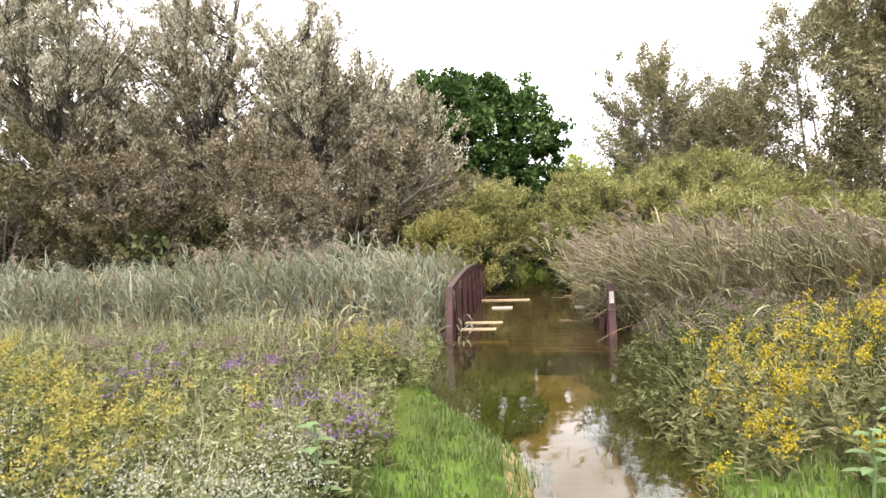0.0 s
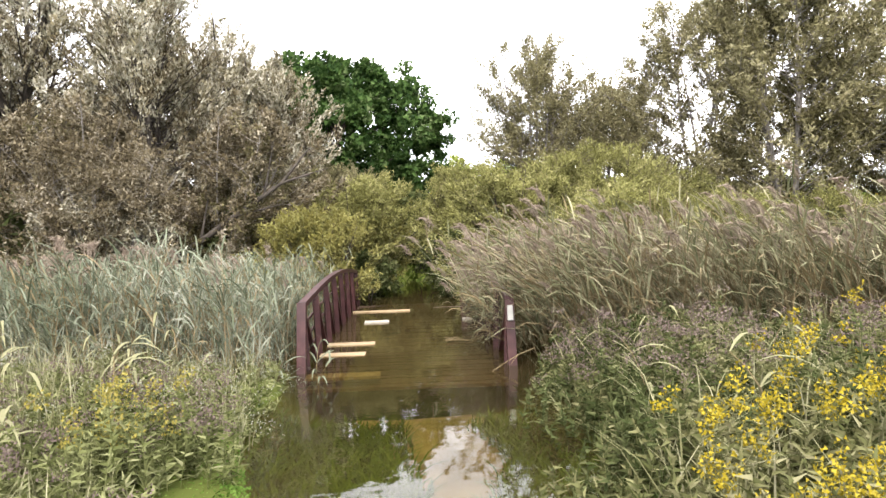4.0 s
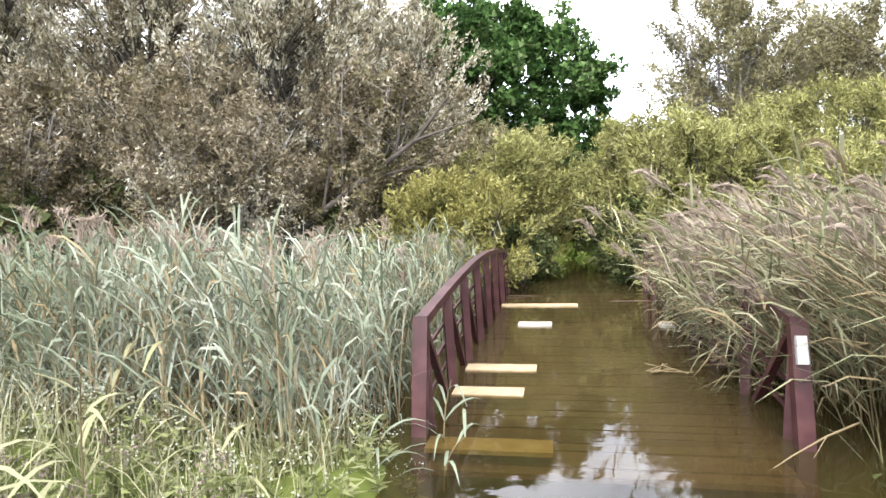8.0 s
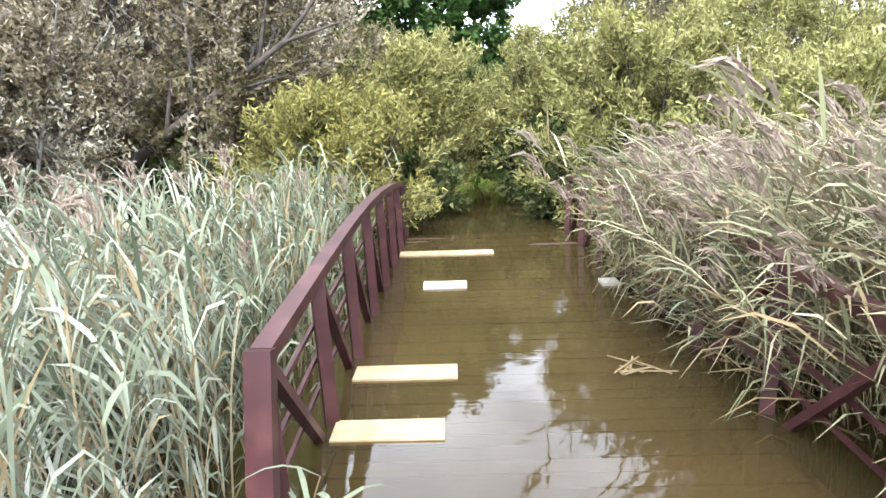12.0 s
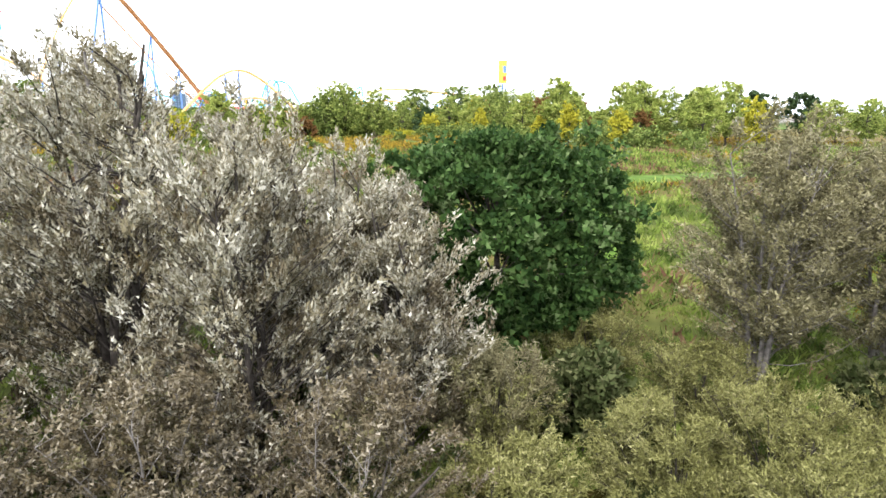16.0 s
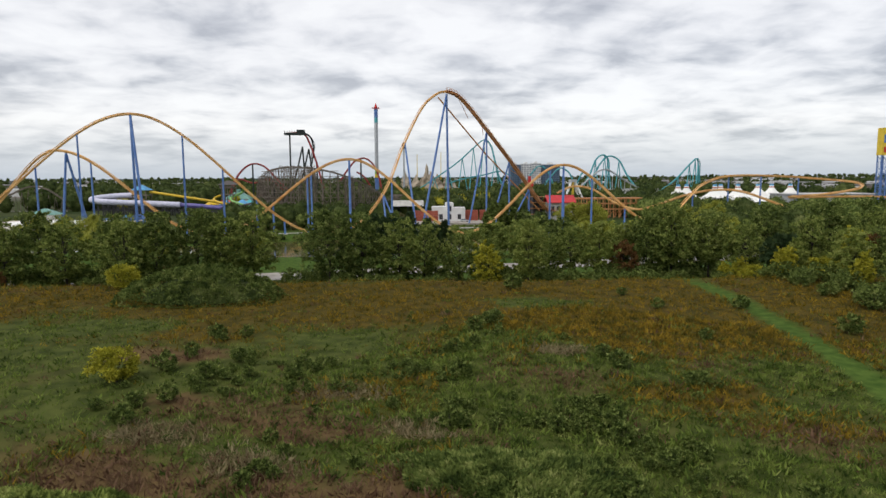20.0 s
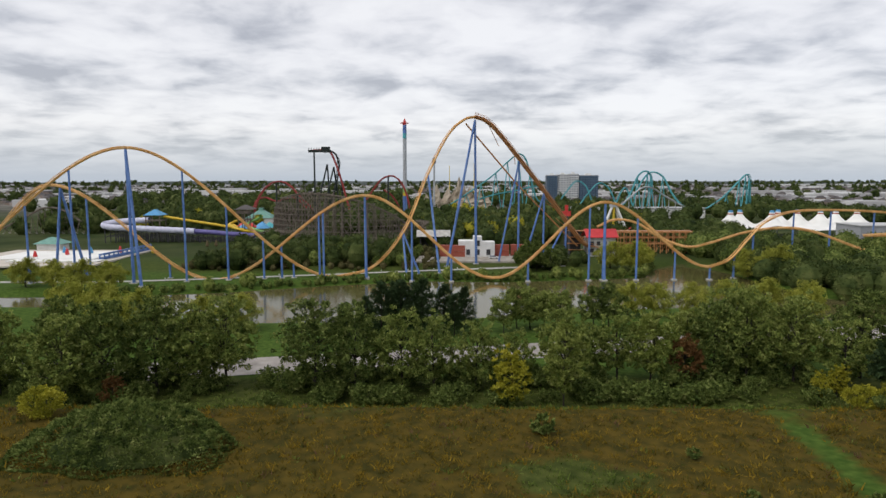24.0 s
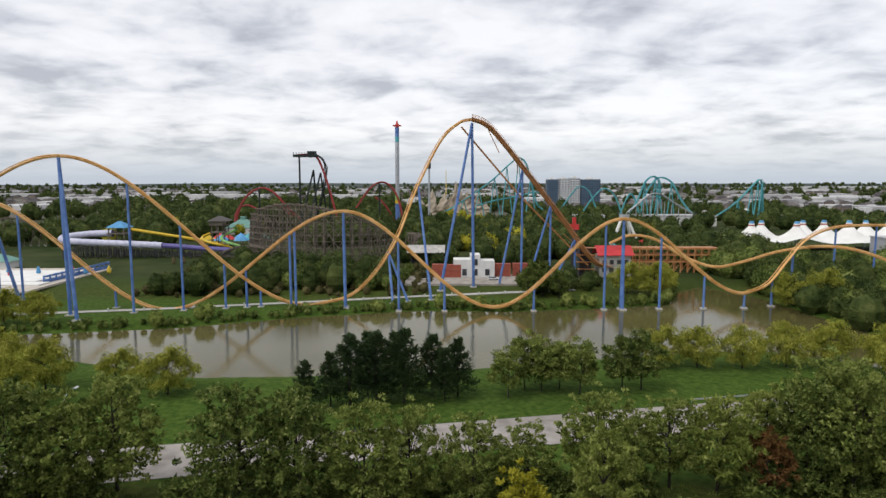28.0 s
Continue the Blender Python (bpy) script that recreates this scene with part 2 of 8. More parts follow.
RUST_TRACK = mat("weathered_orange_paint", ((0.32, 0.135, 0.048), (0.42, 0.19, 0.07), (0.49, 0.25, 0.105)), 0.4, 0.5)
BLUE = mat("blue_support_paint", ((0.07, 0.14, 0.36), (0.10, 0.19, 0.44), (0.14, 0.24, 0.50)), 0.4, 0.45)
TEAL = mat("teal_paint", ((0.05, 0.28, 0.32), (0.08, 0.36, 0.40), (0.13, 0.42, 0.45)), 0.3, 0.45)
CRIMSON = mat("crimson_track_paint", ((0.26, 0.035, 0.035), (0.36, 0.06, 0.055)), 0.3, 0.45)
BLACK_STEEL = mat("dark_green_steel", ((0.012, 0.018, 0.016), (0.022, 0.032, 0.028)), 0.5, 0.5)
TIMBER = mat("grey_timber", ((0.09, 0.075, 0.06), (0.15, 0.125, 0.10), (0.21, 0.18, 0.15)), 0.7, 0.85)
GREY_STEEL = mat("galvanised_steel", ((0.34, 0.36, 0.38), (0.48, 0.50, 0.52)), 0.6, 0.5, 0.4)
CONCRETE = mat("concrete", ((0.30, 0.29, 0.27), (0.40, 0.39, 0.36), (0.48, 0.47, 0.44)), 0.5, 0.85, bump=0.2, bump_scale=8)
ASPHALT = mat("sunlit_worn_asphalt", ((0.22, 0.20, 0.18), (0.30, 0.275, 0.25), (0.36, 0.335, 0.305)), 0.35, 0.9, bump=0.2, bump_scale=20)
WHITE_WALL = mat("white_render", ((0.60, 0.60, 0.58), (0.74, 0.74, 0.72)), 0.3, 0.8)
CANVAS = mat("white_tent_canvas", ((0.66, 0.66, 0.62), (0.78, 0.78, 0.75)), 0.15, 0.7)
RED_ROOF = mat("red_roof_panel", ((0.42, 0.03, 0.035), (0.55, 0.05, 0.055)), 0.4, 0.55)
RED_BOX = mat("rust_red_container", ((0.28, 0.07, 0.045), (0.38, 0.11, 0.07)), 0.5, 0.6)
DARK_WALL = mat("dark_cladding", ((0.03, 0.03, 0.035), (0.06, 0.06, 0.065)), 0.5, 0.7)
ROCK = mat("sculpted_rock", ((0.22, 0.18, 0.13), (0.34, 0.29, 0.22), (0.44, 0.38, 0.30)), 0.08, 0.9, bump=0.8, bump_scale=0.4)
SLIDE_WHITE = mat("white_slide", ((0.45, 0.46, 0.58), (0.60, 0.60, 0.72)), 0.5, 0.4)
SLIDE_YELLOW = mat("yellow_slide", ((0.55, 0.36, 0.02), (0.65, 0.45, 0.04)), 0.5, 0.4)
SLIDE_GREEN = mat("green_slide", ((0.20, 0.42, 0.12), (0.32, 0.55, 0.2)), 0.5, 0.4)
GREEN_ROOF = mat("green_metal_roof", ((0.10, 0.24, 0.20), (0.16, 0.32, 0.27)), 0.4, 0.5)
BLUE_CANVAS = mat("blue_canvas", ((0.07, 0.24, 0.45), (0.12, 0.34, 0.56)), 0.5, 0.7)
YELLOW_PAINT = mat("yellow_paint", ((0.60, 0.42, 0.03), (0.70, 0.52, 0.06)), 0.5, 0.5)
RED_PAINT = mat("red_paint", ((0.45, 0.03, 0.03), (0.58, 0.06, 0.05)), 0.5, 0.5)
GLASS_BLUE = mat("blue_tinted_glazing", ((0.025, 0.05, 0.08), (0.06, 0.10, 0.15)), 0.1, 0.45)
HOUSE = mat("brick_and_siding", ((0.13, 0.10, 0.085), (0.25, 0.20, 0.165), (0.42, 0.39, 0.36)), 0.02, 0.9, island=True)
SHINGLE = mat("roof_shingle", ((0.05, 0.048, 0.05), (0.09, 0.082, 0.08), (0.16, 0.145, 0.135)), 0.02, 0.9, island=True)
FLAT_ROOF = mat("pale_flat_roof", ((0.24, 0.24, 0.245), (0.45, 0.45, 0.45), (0.74, 0.74, 0.73)), 0.02, 0.9, island=True)


def water(name, silt, clear, ripple, scale, gloss=0.5, rough=0.025):
    """Silty water: a murky body under a reflecting skin."""
    m = bpy.data.materials.new(name)
    m.use_nodes = True
    nt = m.node_tree
    nt.nodes.remove(nt.nodes["Principled BSDF"])
    where = nt.nodes.new("ShaderNodeTexCoord")
    blotch = nt.nodes.new("ShaderNodeTexNoise")
    blotch.inputs["Scale"].default_value = scale
    nt.links.new(where.outputs["Object"], blotch.inputs["Vector"])
    ramp = nt.nodes.new("ShaderNodeValToRGB")
    for element, color, at in zip(ramp.color_ramp.elements, silt, (0.35, 0.65)):
        element.color, element.position = (*color, 1), at
    nt.links.new(blotch.outputs["Fac"], ramp.inputs[0])
    waves = nt.nodes.new("ShaderNodeTexNoise")
    waves.inputs["Scale"].default_value = 3.0 if ripple < 0.05 else 1.2
    waves.inputs["Detail"].default_value = 3.0
    nt.links.new(where.outputs["Object"], waves.inputs["Vector"])
    relief = nt.nodes.new("ShaderNodeBump")
    relief.inputs["Strength"].default_value = ripple
    relief.inputs["Distance"].default_value = 0.3
    nt.links.new(waves.outputs["Fac"], relief.inputs["Height"])
    body = nt.nodes.new("ShaderNodeBsdfDiffuse")
    nt.links.new(ramp.outputs[0], body.inputs["Color"])
    under = body.outputs[0]
    if clear:
        see = nt.nodes.new("ShaderNodeBsdfTransparent")
        see.inputs["Color"].default_value = (0.82, 0.76, 0.48, 1)
        along = nt.nodes.new("ShaderNodeSeparateXYZ")
        nt.links.new(where.outputs["Object"], along.inputs[0])
        settle = nt.nodes.new("ShaderNodeMapRange")
        for key, value in (("From Min", 9.8), ("From Max", 12.6), ("To Min", clear), ("To Max", clear * 0.58)):
            settle.inputs[key].default_value = value
        nt.links.new(along.outputs["Y"], settle.inputs["Value"])
        depth = nt.nodes.new("ShaderNodeMixShader")
        nt.links.new(settle.outputs[0], depth.inputs[0])
        nt.links.new(under, depth.inputs[1])
        nt.links.new(see.outputs[0], depth.inputs[2])
        under = depth.outputs[0]
    skin = nt.nodes.new("ShaderNodeBsdfGlossy")
    skin.inputs["Roughness"].default_value = rough
    skin.inputs["Color"].default_value = (gloss, gloss, gloss, 1)
    nt.links.new(relief.outputs[0], skin.inputs["Normal"])
    facing = nt.nodes.new("ShaderNodeFresnel")
    facing.inputs["IOR"].default_value = 1.34
    nt.links.new(relief.outputs[0], facing.inputs["Normal"])
    mix = nt.nodes.new("ShaderNodeMixShader")
    nt.links.new(facing.outputs[0], mix.inputs[0])
    nt.links.new(under, mix.inputs[1])
    nt.links.new(skin.outputs[0], mix.inputs[2])
    nt.links.new(mix.outputs[0], nt.nodes["Material Output"].inputs[0])
    return m


SWAMP = water("muddy_flood_water", ((0.027, 0.021, 0.008), (0.042, 0.031, 0.013)), 0.74, 0.012, 0.5, 0.95)
POND = water("silty_pond_water", ((0.080, 0.073, 0.026), (0.105, 0.095, 0.040)), 0.0, 0.08, 0.03, 0.92, 0.03)


# ---- mesh helpers ----
class Geo:
    """Quads gathered with numpy, each with the number of its material."""

    def __init__(self):
        self.v, self.f, self.m, self.n = [], [], [], 0

    def add(self, v, f, m=0):
        v, f = np.asarray(v, float).reshape(-1, 3), np.asarray(f, int)
        self.v.append(v)
        self.f.append(f + self.n)
        self.m.append(np.full(len(f), m))
        self.n += len(v)
        return self

    def hexa(self, corners, m=0):
        return self.add(corners, [(3, 2, 1, 0), (4, 5, 6, 7), (0, 1, 5, 4), (1, 2, 6, 5), (2, 3, 7, 6), (3, 0, 4, 7)], m)

    def box(self, x, y, z, w, d, h, m=0, turn=0.0):
        """A box that stands on z, centred on x, y."""
        c, s = math.cos(turn), math.sin(turn)
        ring = [(-w / 2, -d / 2), (w / 2, -d / 2), (w / 2, d / 2), (-w / 2, d / 2)]
        ring = [(x + a * c - b * s, y + a * s + b * c) for a, b in ring]
        return self.hexa([(a, b, z) for a, b in ring] + [(a, b, z + h) for a, b in ring], m)

    def beam(self, p, q, w, h=None, m=0):
        """A square beam from p to q."""
        p, q = np.array(p, float), np.array(q, float)
        h = h or w
        way = (q - p) / max(1e-6, np.linalg.norm(q - p))
        side = np.cross(way, (0, 0, 1))
        side = np.array((1.0, 0, 0)) if np.linalg.norm(side) < 1e-3 else side / np.linalg.norm(side)
        up = np.cross(side, way)
        ring = [(-1, -1), (1, -1), (1, 1), (-1, 1)]
        return self.hexa([e + side * a * w / 2 + up * b * h / 2 for e in (p, q) for a, b in ring], m)

    def tube(self, points, radii, sides=6, m=0):
        p = np.asarray(points, float)
        r = np.broadcast_to(np.asarray(radii, float), (len(p),))
        way = np.gradient(p, axis=0)
        way /= np.maximum(1e-9, np.linalg.norm(way, axis=1))[:, None]
        side = np.cross(way, (0, 0, 1.0))
        weak = np.linalg.norm(side, axis=1) < 1e-2
        side[weak] = (1, 0, 0)
        side /= np.linalg.norm(side, axis=1)[:, None]
        up = np.cross(side, way)
        a = np.linspace(0, 2 * np.pi, sides, endpoint=False)
        v = p[:, None] + r[:, None, None] * (side[:, None] * np.cos(a)[None, :, None] + up[:, None] * np.sin(a)[None, :, None])
        i, j = np.meshgrid(np.arange(len(p) - 1), np.arange(sides), indexing="ij")
        k = (j + 1) % sides
        f = np.stack([i * sides + j, i * sides + k, (i + 1) * sides + k, (i + 1) * sides + j], -1).reshape(-1, 4)
        return self.add(v.reshape(-1, 3), f, m)

    def sweep(self, points, w, h, m=0):
        """One bar of w by h that follows the points, upright all along."""
        p = np.asarray(points, float)
        way = np.gradient(p, axis=0)
        side = np.cross(way, (0, 0, 1.0))
        side /= np.maximum(1e-9, np.linalg.norm(side, axis=1))[:, None]
        up = np.cross(side, way)
        up /= np.maximum(1e-9, np.linalg.norm(up, axis=1))[:, None]
        v = np.stack([p + side * a * w / 2 + up * b * h / 2 for a, b in ((-1, -1), (1, -1), (1, 1), (-1, 1))], 1)
        n = len(p)
        f = [(4 * i + j, 4 * i + (j + 1) % 4, 4 * i + 4 + (j + 1) % 4, 4 * i + 4 + j) for i in range(n - 1) for j in range(4)]
        return self.add(v.reshape(-1, 3), f + [(3, 2, 1, 0), (4 * n - 4, 4 * n - 3, 4 * n - 2, 4 * n - 1)], m)

    def leaves(self, at, way, side, length, width, m=0, plain=False):
        """One pointed leaf for each place; plain ones are three-cornered."""
        length, width = np.broadcast_to(length, len(at))[:, None], np.broadcast_to(width, len(at))[:, None]
        if plain:
            v = np.stack([at - side * width * 0.55, at + side * width * 0.55, at + way * length], 1)
            return self.add(v.reshape(-1, 3), np.arange(3 * len(at)).reshape(-1, 3), m)
        v = np.stack([at, at + way * length * 0.45 + side * width / 2, at + way * length, at + way * length * 0.45 - side * width / 2], 1)
        return self.add(v.reshape(-1, 3), np.arange(4 * len(at)).reshape(-1, 4), m)

    def ribbons(self, path, width, side, m=0):
        """Tapering strips: path (n, k, 3), width (n, k), side (n, 3)."""
        n, k, _ = path.shape
        half = side[:, None] * width[:, :, None] / 2
        v = np.stack([path - half, path + half], 2).reshape(-1, 3)
        base = (np.arange(n)[:, None] * 2 * k + np.arange(k - 1)[None] * 2).reshape(-1)
        return self.add(v, np.stack([base, base + 1, base + 3, base + 2], -1), m)

    def mesh(self, name, materials, smooth=False):
        me = bpy.data.meshes.new(name)
        if self.v:
            v, m = np.concatenate(self.v), np.concatenate(self.m)
            corners = np.concatenate([np.full(len(f), f.shape[1]) for f in self.f])
            f = np.concatenate([f.ravel() for f in self.f])
            me.vertices.add(len(v))
            me.vertices.foreach_set("co", v.ravel().astype(np.float32))
            me.loops.add(f.size)
            me.loops.foreach_set("vertex_index", f.ravel().astype(np.int32))
            me.polygons.add(len(m))
            me.polygons.foreach_set("loop_start", np.concatenate([[0], np.cumsum(corners)[:-1]]).astype(np.int32))
            me.polygons.foreach_set("material_index", m.astype(np.int32))
            me.polygons.foreach_set("use_smooth", np.full(len(m), smooth))
            me.update(calc_edges=True)
        for one in materials:
            me.materials.append(one)
        return me


def part(name, geo, materials, parent=None, label="", smooth=False):
    materials = materials if isinstance(materials, (list, tuple)) else [materials]
    ob = new(name, geo if isinstance(geo, bpy.types.Mesh) else geo.mesh(name, materials, smooth))
    if parent is not None:
        ob.parent = parent
    return tagged(ob, label)


def thing(name, label, category, group="", x=0.0, y=0.0, z=0.0, turn=0.0):
    ob = new(name)
    ob.empty_display_size = 0.2
    ob.matrix_basis = pose(x, y, z, 0, 0, turn)
    return tagged(ob, label, category, group)


RNG = np.random.default_rng(7)


def unit(n, rng=RNG):
    v = rng.normal(size=(n, 3))
    return v / np.linalg.norm(v, axis=1)[:, None]


def sided(way, rng=RNG):
    s = np.cross(way, unit(len(way), rng))
    return s / np.maximum(1e-6, np.linalg.norm(s, axis=1))[:, None]


# ---- the plan ----
# park plan: r along the far shore, d away from the meadow
AX, AY = np.array((0.7181, 0.6959)), np.array((-0.6959, 0.7181))
OX, OY = -47.13, 82.73


def to_world(r, d):
    return OX + r * AX[0] + d * AY[0], OY + r * AX[1] + d * AY[1]


def to_park(x, y):
    return (x - OX) * AX[0] + (y - OY) * AX[1], (x - OX) * AY[0] + (y - OY) * AY[1]


PARK_TURN = math.atan2(AX[1], AX[0])


def smooth(a, b, v):
    k = np.clip((np.asarray(v, float) - a) / (b - a), 0, 1)
    return k * k * (3 - 2 * k)


FAR_SHORE = np.array([(-400, 172), (-200, 172), (-115, 176), (-80, 183), (-44, 198), (-8, 208), (22, 206), (51, 211), (78, 217), (94, 248), (108, 258), (116, 232), (119, 198), (121, 176), (150, 150), (400, 120)], float)
NEAR_SHORE = np.array([(-400, 160), (-110, 157), (-55, 136), (-33, 137), (-6, 139), (10, 143), (29, 148), (56, 155), (80, 158), (94, 150), (105, 140), (150, 118), (400, 90)], float)
POND_OUTLINE = np.concatenate([NEAR_SHORE, FAR_SHORE[::-1]])


def inside(poly, px, py):
    px, py = np.asarray(px, float), np.asarray(py, float)
    hit = np.zeros(px.shape, bool)
    for (x0, y0), (x1, y1) in zip(poly, np.roll(poly, -1, 0)):
        if y0 != y1:
            hit ^= ((y0 > py) != (y1 > py)) & (px < (x1 - x0) * (py - y0) / (y1 - y0) + x0)
    return hit


def gap_to(poly, px, py, closed=False):
    """How far points lie from a line of corners."""
    px, py = np.asarray(px, float), np.asarray(py, float)
    best = np.full(px.shape, 1e9)
    ends = np.roll(poly, -1, 0) if closed else poly[1:]
    for (x0, y0), (x1, y1) in zip(poly, ends):
        dx, dy = x1 - x0, y1 - y0
        k = np.clip(((px - x0) * dx + (py - y0) * dy) / (dx * dx + dy * dy), 0, 1)
        best = np.minimum(best, np.hypot(px - x0 - k * dx, py - y0 - k * dy))
    return best


MOWN_PATH = np.array([(-66, 170), (-51, 154), (-34, 133), (-20, 112), (-11, 97), (-4.5, 83), (-0.6, 73), (1.0, 66), (1.1, 58), (1.3, 46)], float)
MOWN_BRANCH = np.array([(0.5, 65), (5, 67.5), (14, 71), (45, 84)], float)


def wave(x, y, size, shift=0.0):
    """A cheap smooth wander between -1 and 1."""
    a, b = np.asarray(x, float) / size + shift, np.asarray(y, float) / size - shift
    return (np.sin(a * 1.7 + 1.3 * np.sin(b * 1.1 + shift)) + np.sin(b * 1.9 + 1.1 * np.sin(a * 1.3 - shift)) + np.sin((a + b) * 1.1 + 2.0 * shift)) / 3


def ground_z(x, y):
    x, y = np.asarray(x, float), np.asarray(y, float)
    r, d = to_park(x, y)
    hill = smooth(31, 66, y - 0.3 * x) * (1 - smooth(54, 76, d))
    z = 0.9 * smooth(20, 34, y - 0.1 * x) + 4.9 * hill + 0.35 * hill * wave(x, y, 14)
    z = z * (1 - smooth(54, 76, d)) + 1.5 * smooth(54, 76, d)
    # the flooded hollow round the bridge
    hollow = (1 - smooth(7, 13, np.abs(x + 7) - 9)) * smooth(9.8, 12.5, y + 0.4 * wave(x, y, 1.5)) * (1 - smooth(21, 31, y))
    middle = 1.0 - 0.45 * smooth(4.2, 9.0, y)
    half = 0.25 + 0.95 * smooth(4.0, 9.0, y)
    lane = (1 - smooth(half, half + 0.75, np.abs(x - middle) + 0.10 * wave(x, y, 0.7))) * smooth(3.2, 4.4, y) * (1 - smooth(28, 33, y))
    bank = 0.12 + 0.12 * smooth(1.0, 4.0, np.abs(x - 0.6)) + 0.03 * wave(x, y, 1.4)
    near = 1 - smooth(18, 30, np.hypot(x, y - 8))
    z = z + bank * near * (1 - hollow)
    z = z - 0.34 * hollow - (0.30 + 0.2 * smooth(5, 9, y)) * lane
    # the pond and its shores
    wet = inside(POND_OUTLINE, r, d)
    edge = gap_to(POND_OUTLINE, r, d, True)
    z = np.where(wet, -np.minimum(1.5, edge * 0.35), np.where(d > 100, np.minimum(z, 0.12 + edge * 0.22), z))
    # the park stands a little higher behind its shore
    z = z + np.where(wet, 0, smooth(226, 262, d) * 1.2)
    z = z + smooth(2500, 3700, np.hypot(r, d)) * (9 + 6 * wave(x, y, 420))
    return z

# ---- ground ----
def spaced(start, stops):
    out = [start]
    for stop, step in stops:
        n = max(1, round(abs(stop - out[-1]) / step))
        out += list(np.linspace(out[-1], stop, n + 1)[1:])
    return np.array(out)


gx = spaced(-4400, [(-1200, 300), (-520, 40), (-240, 10), (-110, 3.0), (-24, 1.3), (-9, 0.5), (9, 0.26), (24, 0.8), (70, 2.0), (200, 9), (700, 45), (4400, 350)])
gy = spaced(-1500, [(-120, 180), (-10, 8), (0, 0.7), (20, 0.28), (40, 0.8), (150, 1.5), (240, 4), (520, 10), (1200, 40), (4400, 300)])
GX, GY = np.meshgrid(gx, gy, indexing="ij")
GZ = ground_z(GX, GY)
ground = Geo()
gi, gj = np.meshgrid(np.arange(len(gx) - 1), np.arange(len(gy) - 1), indexing="ij")
gk = gi * len(gy) + gj
ground.add(np.stack([GX, GY, GZ], -1).reshape(-1, 3), np.stack([gk, gk + len(gy), gk + len(gy) + 1, gk + 1], -1).reshape(-1, 4))


# plots of the meadow: x, y, half length, half width, turn in degrees
GREEN_PLOTS = ((-60, 87, 21, 5.5, 37), (-62, 117, 9, 5, 40), (-22, 101, 7, 5, 20), (-16, 52, 9, 6, 0), (-70, 48, 12, 7, 20), (-36, 78, 12, 4, 35), (-100, 62, 14, 6, 40), (-8, 92, 7, 9, 0), (-24, 70, 8, 3, 30))
GOLD_PLOTS = ((-26, 90, 7, 4, 35), (-17, 87, 6, 2.6, 30), (-25, 44, 5, 3, 10), (-34, 47, 4, 3, 0), (-11, 56, 5, 3, 20), (-82, 70, 9, 3, 40))
RUST_PLOTS = ((-33, 57, 8, 3, 25), (-48, 60, 6, 2.4, 30), (-24, 49, 5, 3, 0), (-17, 62.5, 8, 4.2, 5), (-77, 63, 7, 3.6, 35), (-37, 52, 6, 4, 10), (-51, 47, 8, 4, 10), (-62, 56, 5, 3, 30), (-8, 57, 3, 4, 0))
PALE_PLOTS = ((-56, 52, 6, 2.6, 25), (-45, 54, 5, 2.2, 20), (-52, 68, 5, 2.2, 30), (-44, 93, 4, 2, 30), (-9, 66, 4, 2.4, 10), (-40, 66, 4, 2, 20))


def plots(rows, x, y):
    """How far points lie inside the nearest of some ragged oval plots, 0 to 1."""
    best = np.zeros(np.broadcast(x, y).shape)
    rag = 0.35 * wave(x, y, 2.6, 0.9) + 0.2 * wave(x, y, 0.9, 2.2)
    for cx, cy, a, b, turn in rows:
        c, s = math.cos(math.radians(turn)), math.sin(math.radians(turn))
        u, v = ((x - cx) * c + (y - cy) * s) / a, (-(x - cx) * s + (y - cy) * c) / b
        best = np.maximum(best, 1 - smooth(0.75, 1.1, np.hypot(u, v) + rag))
    return best


def earth_kinds(x, y):
    """Shares of mown turf, gold weeds, rust weeds and town ground."""
    r, d = to_park(x, y)
    meadow = smooth(34, 48, y - 0.3 * x) * (1 - smooth(52, 64, d + 5 * wave(x, y, 9)))
    mown = np.maximum(1 - smooth(1.3, 2.4, gap_to(MOWN_PATH, x, y) + 0.4 * wave(x, y, 3)), 1 - smooth(2.0, 3.2, gap_to(MOWN_BRANCH, x, y)))
    turf = np.maximum(mown * meadow, smooth(82, 86, d) * (1 - 0.75 * smooth(214, 226, d + 3 * wave(x, y, 7))) * (1 - smooth(255, 270, d)))
    turf = np.maximum(turf, (1 - smooth(4.2, 5.6, y + 0.3 * wave(x, y, 1.1))) * (y < 12))
    gold = smooth(-0.35, 0.45, (d + 0.25 * r - 8) / 20 + 0.4 * wave(x, y, 13, 0.6) + 0.4 * wave(x, y, 4.5, 2.0) + 0.25 * wave(x, y, 1.7, 0.3))
    gold = np.maximum(gold * (1 - plots(GREEN_PLOTS, x, y)), plots(GOLD_PLOTS, x, y))
    gold = np.maximum(gold, 0.5 * smooth(0.3, 0.7, wave(x, y, 7, 5.1) + 0.35 * wave(x, y, 2.5, 1.2))) * meadow
    rust = np.maximum(plots(RUST_PLOTS, x, y), 0.6 * smooth(0.1, 0.7, wave(x, y, 6, 3.1) + 0.5 * wave(x, y, 2.4, 1.0)) * (1 - smooth(-14, 10, d))) * meadow
    rust = rust * (1 - 0.8 * plots(GREEN_PLOTS, x, y))
    town = smooth(232, 262, d)
    return turf, gold * (1 - rust), rust, town


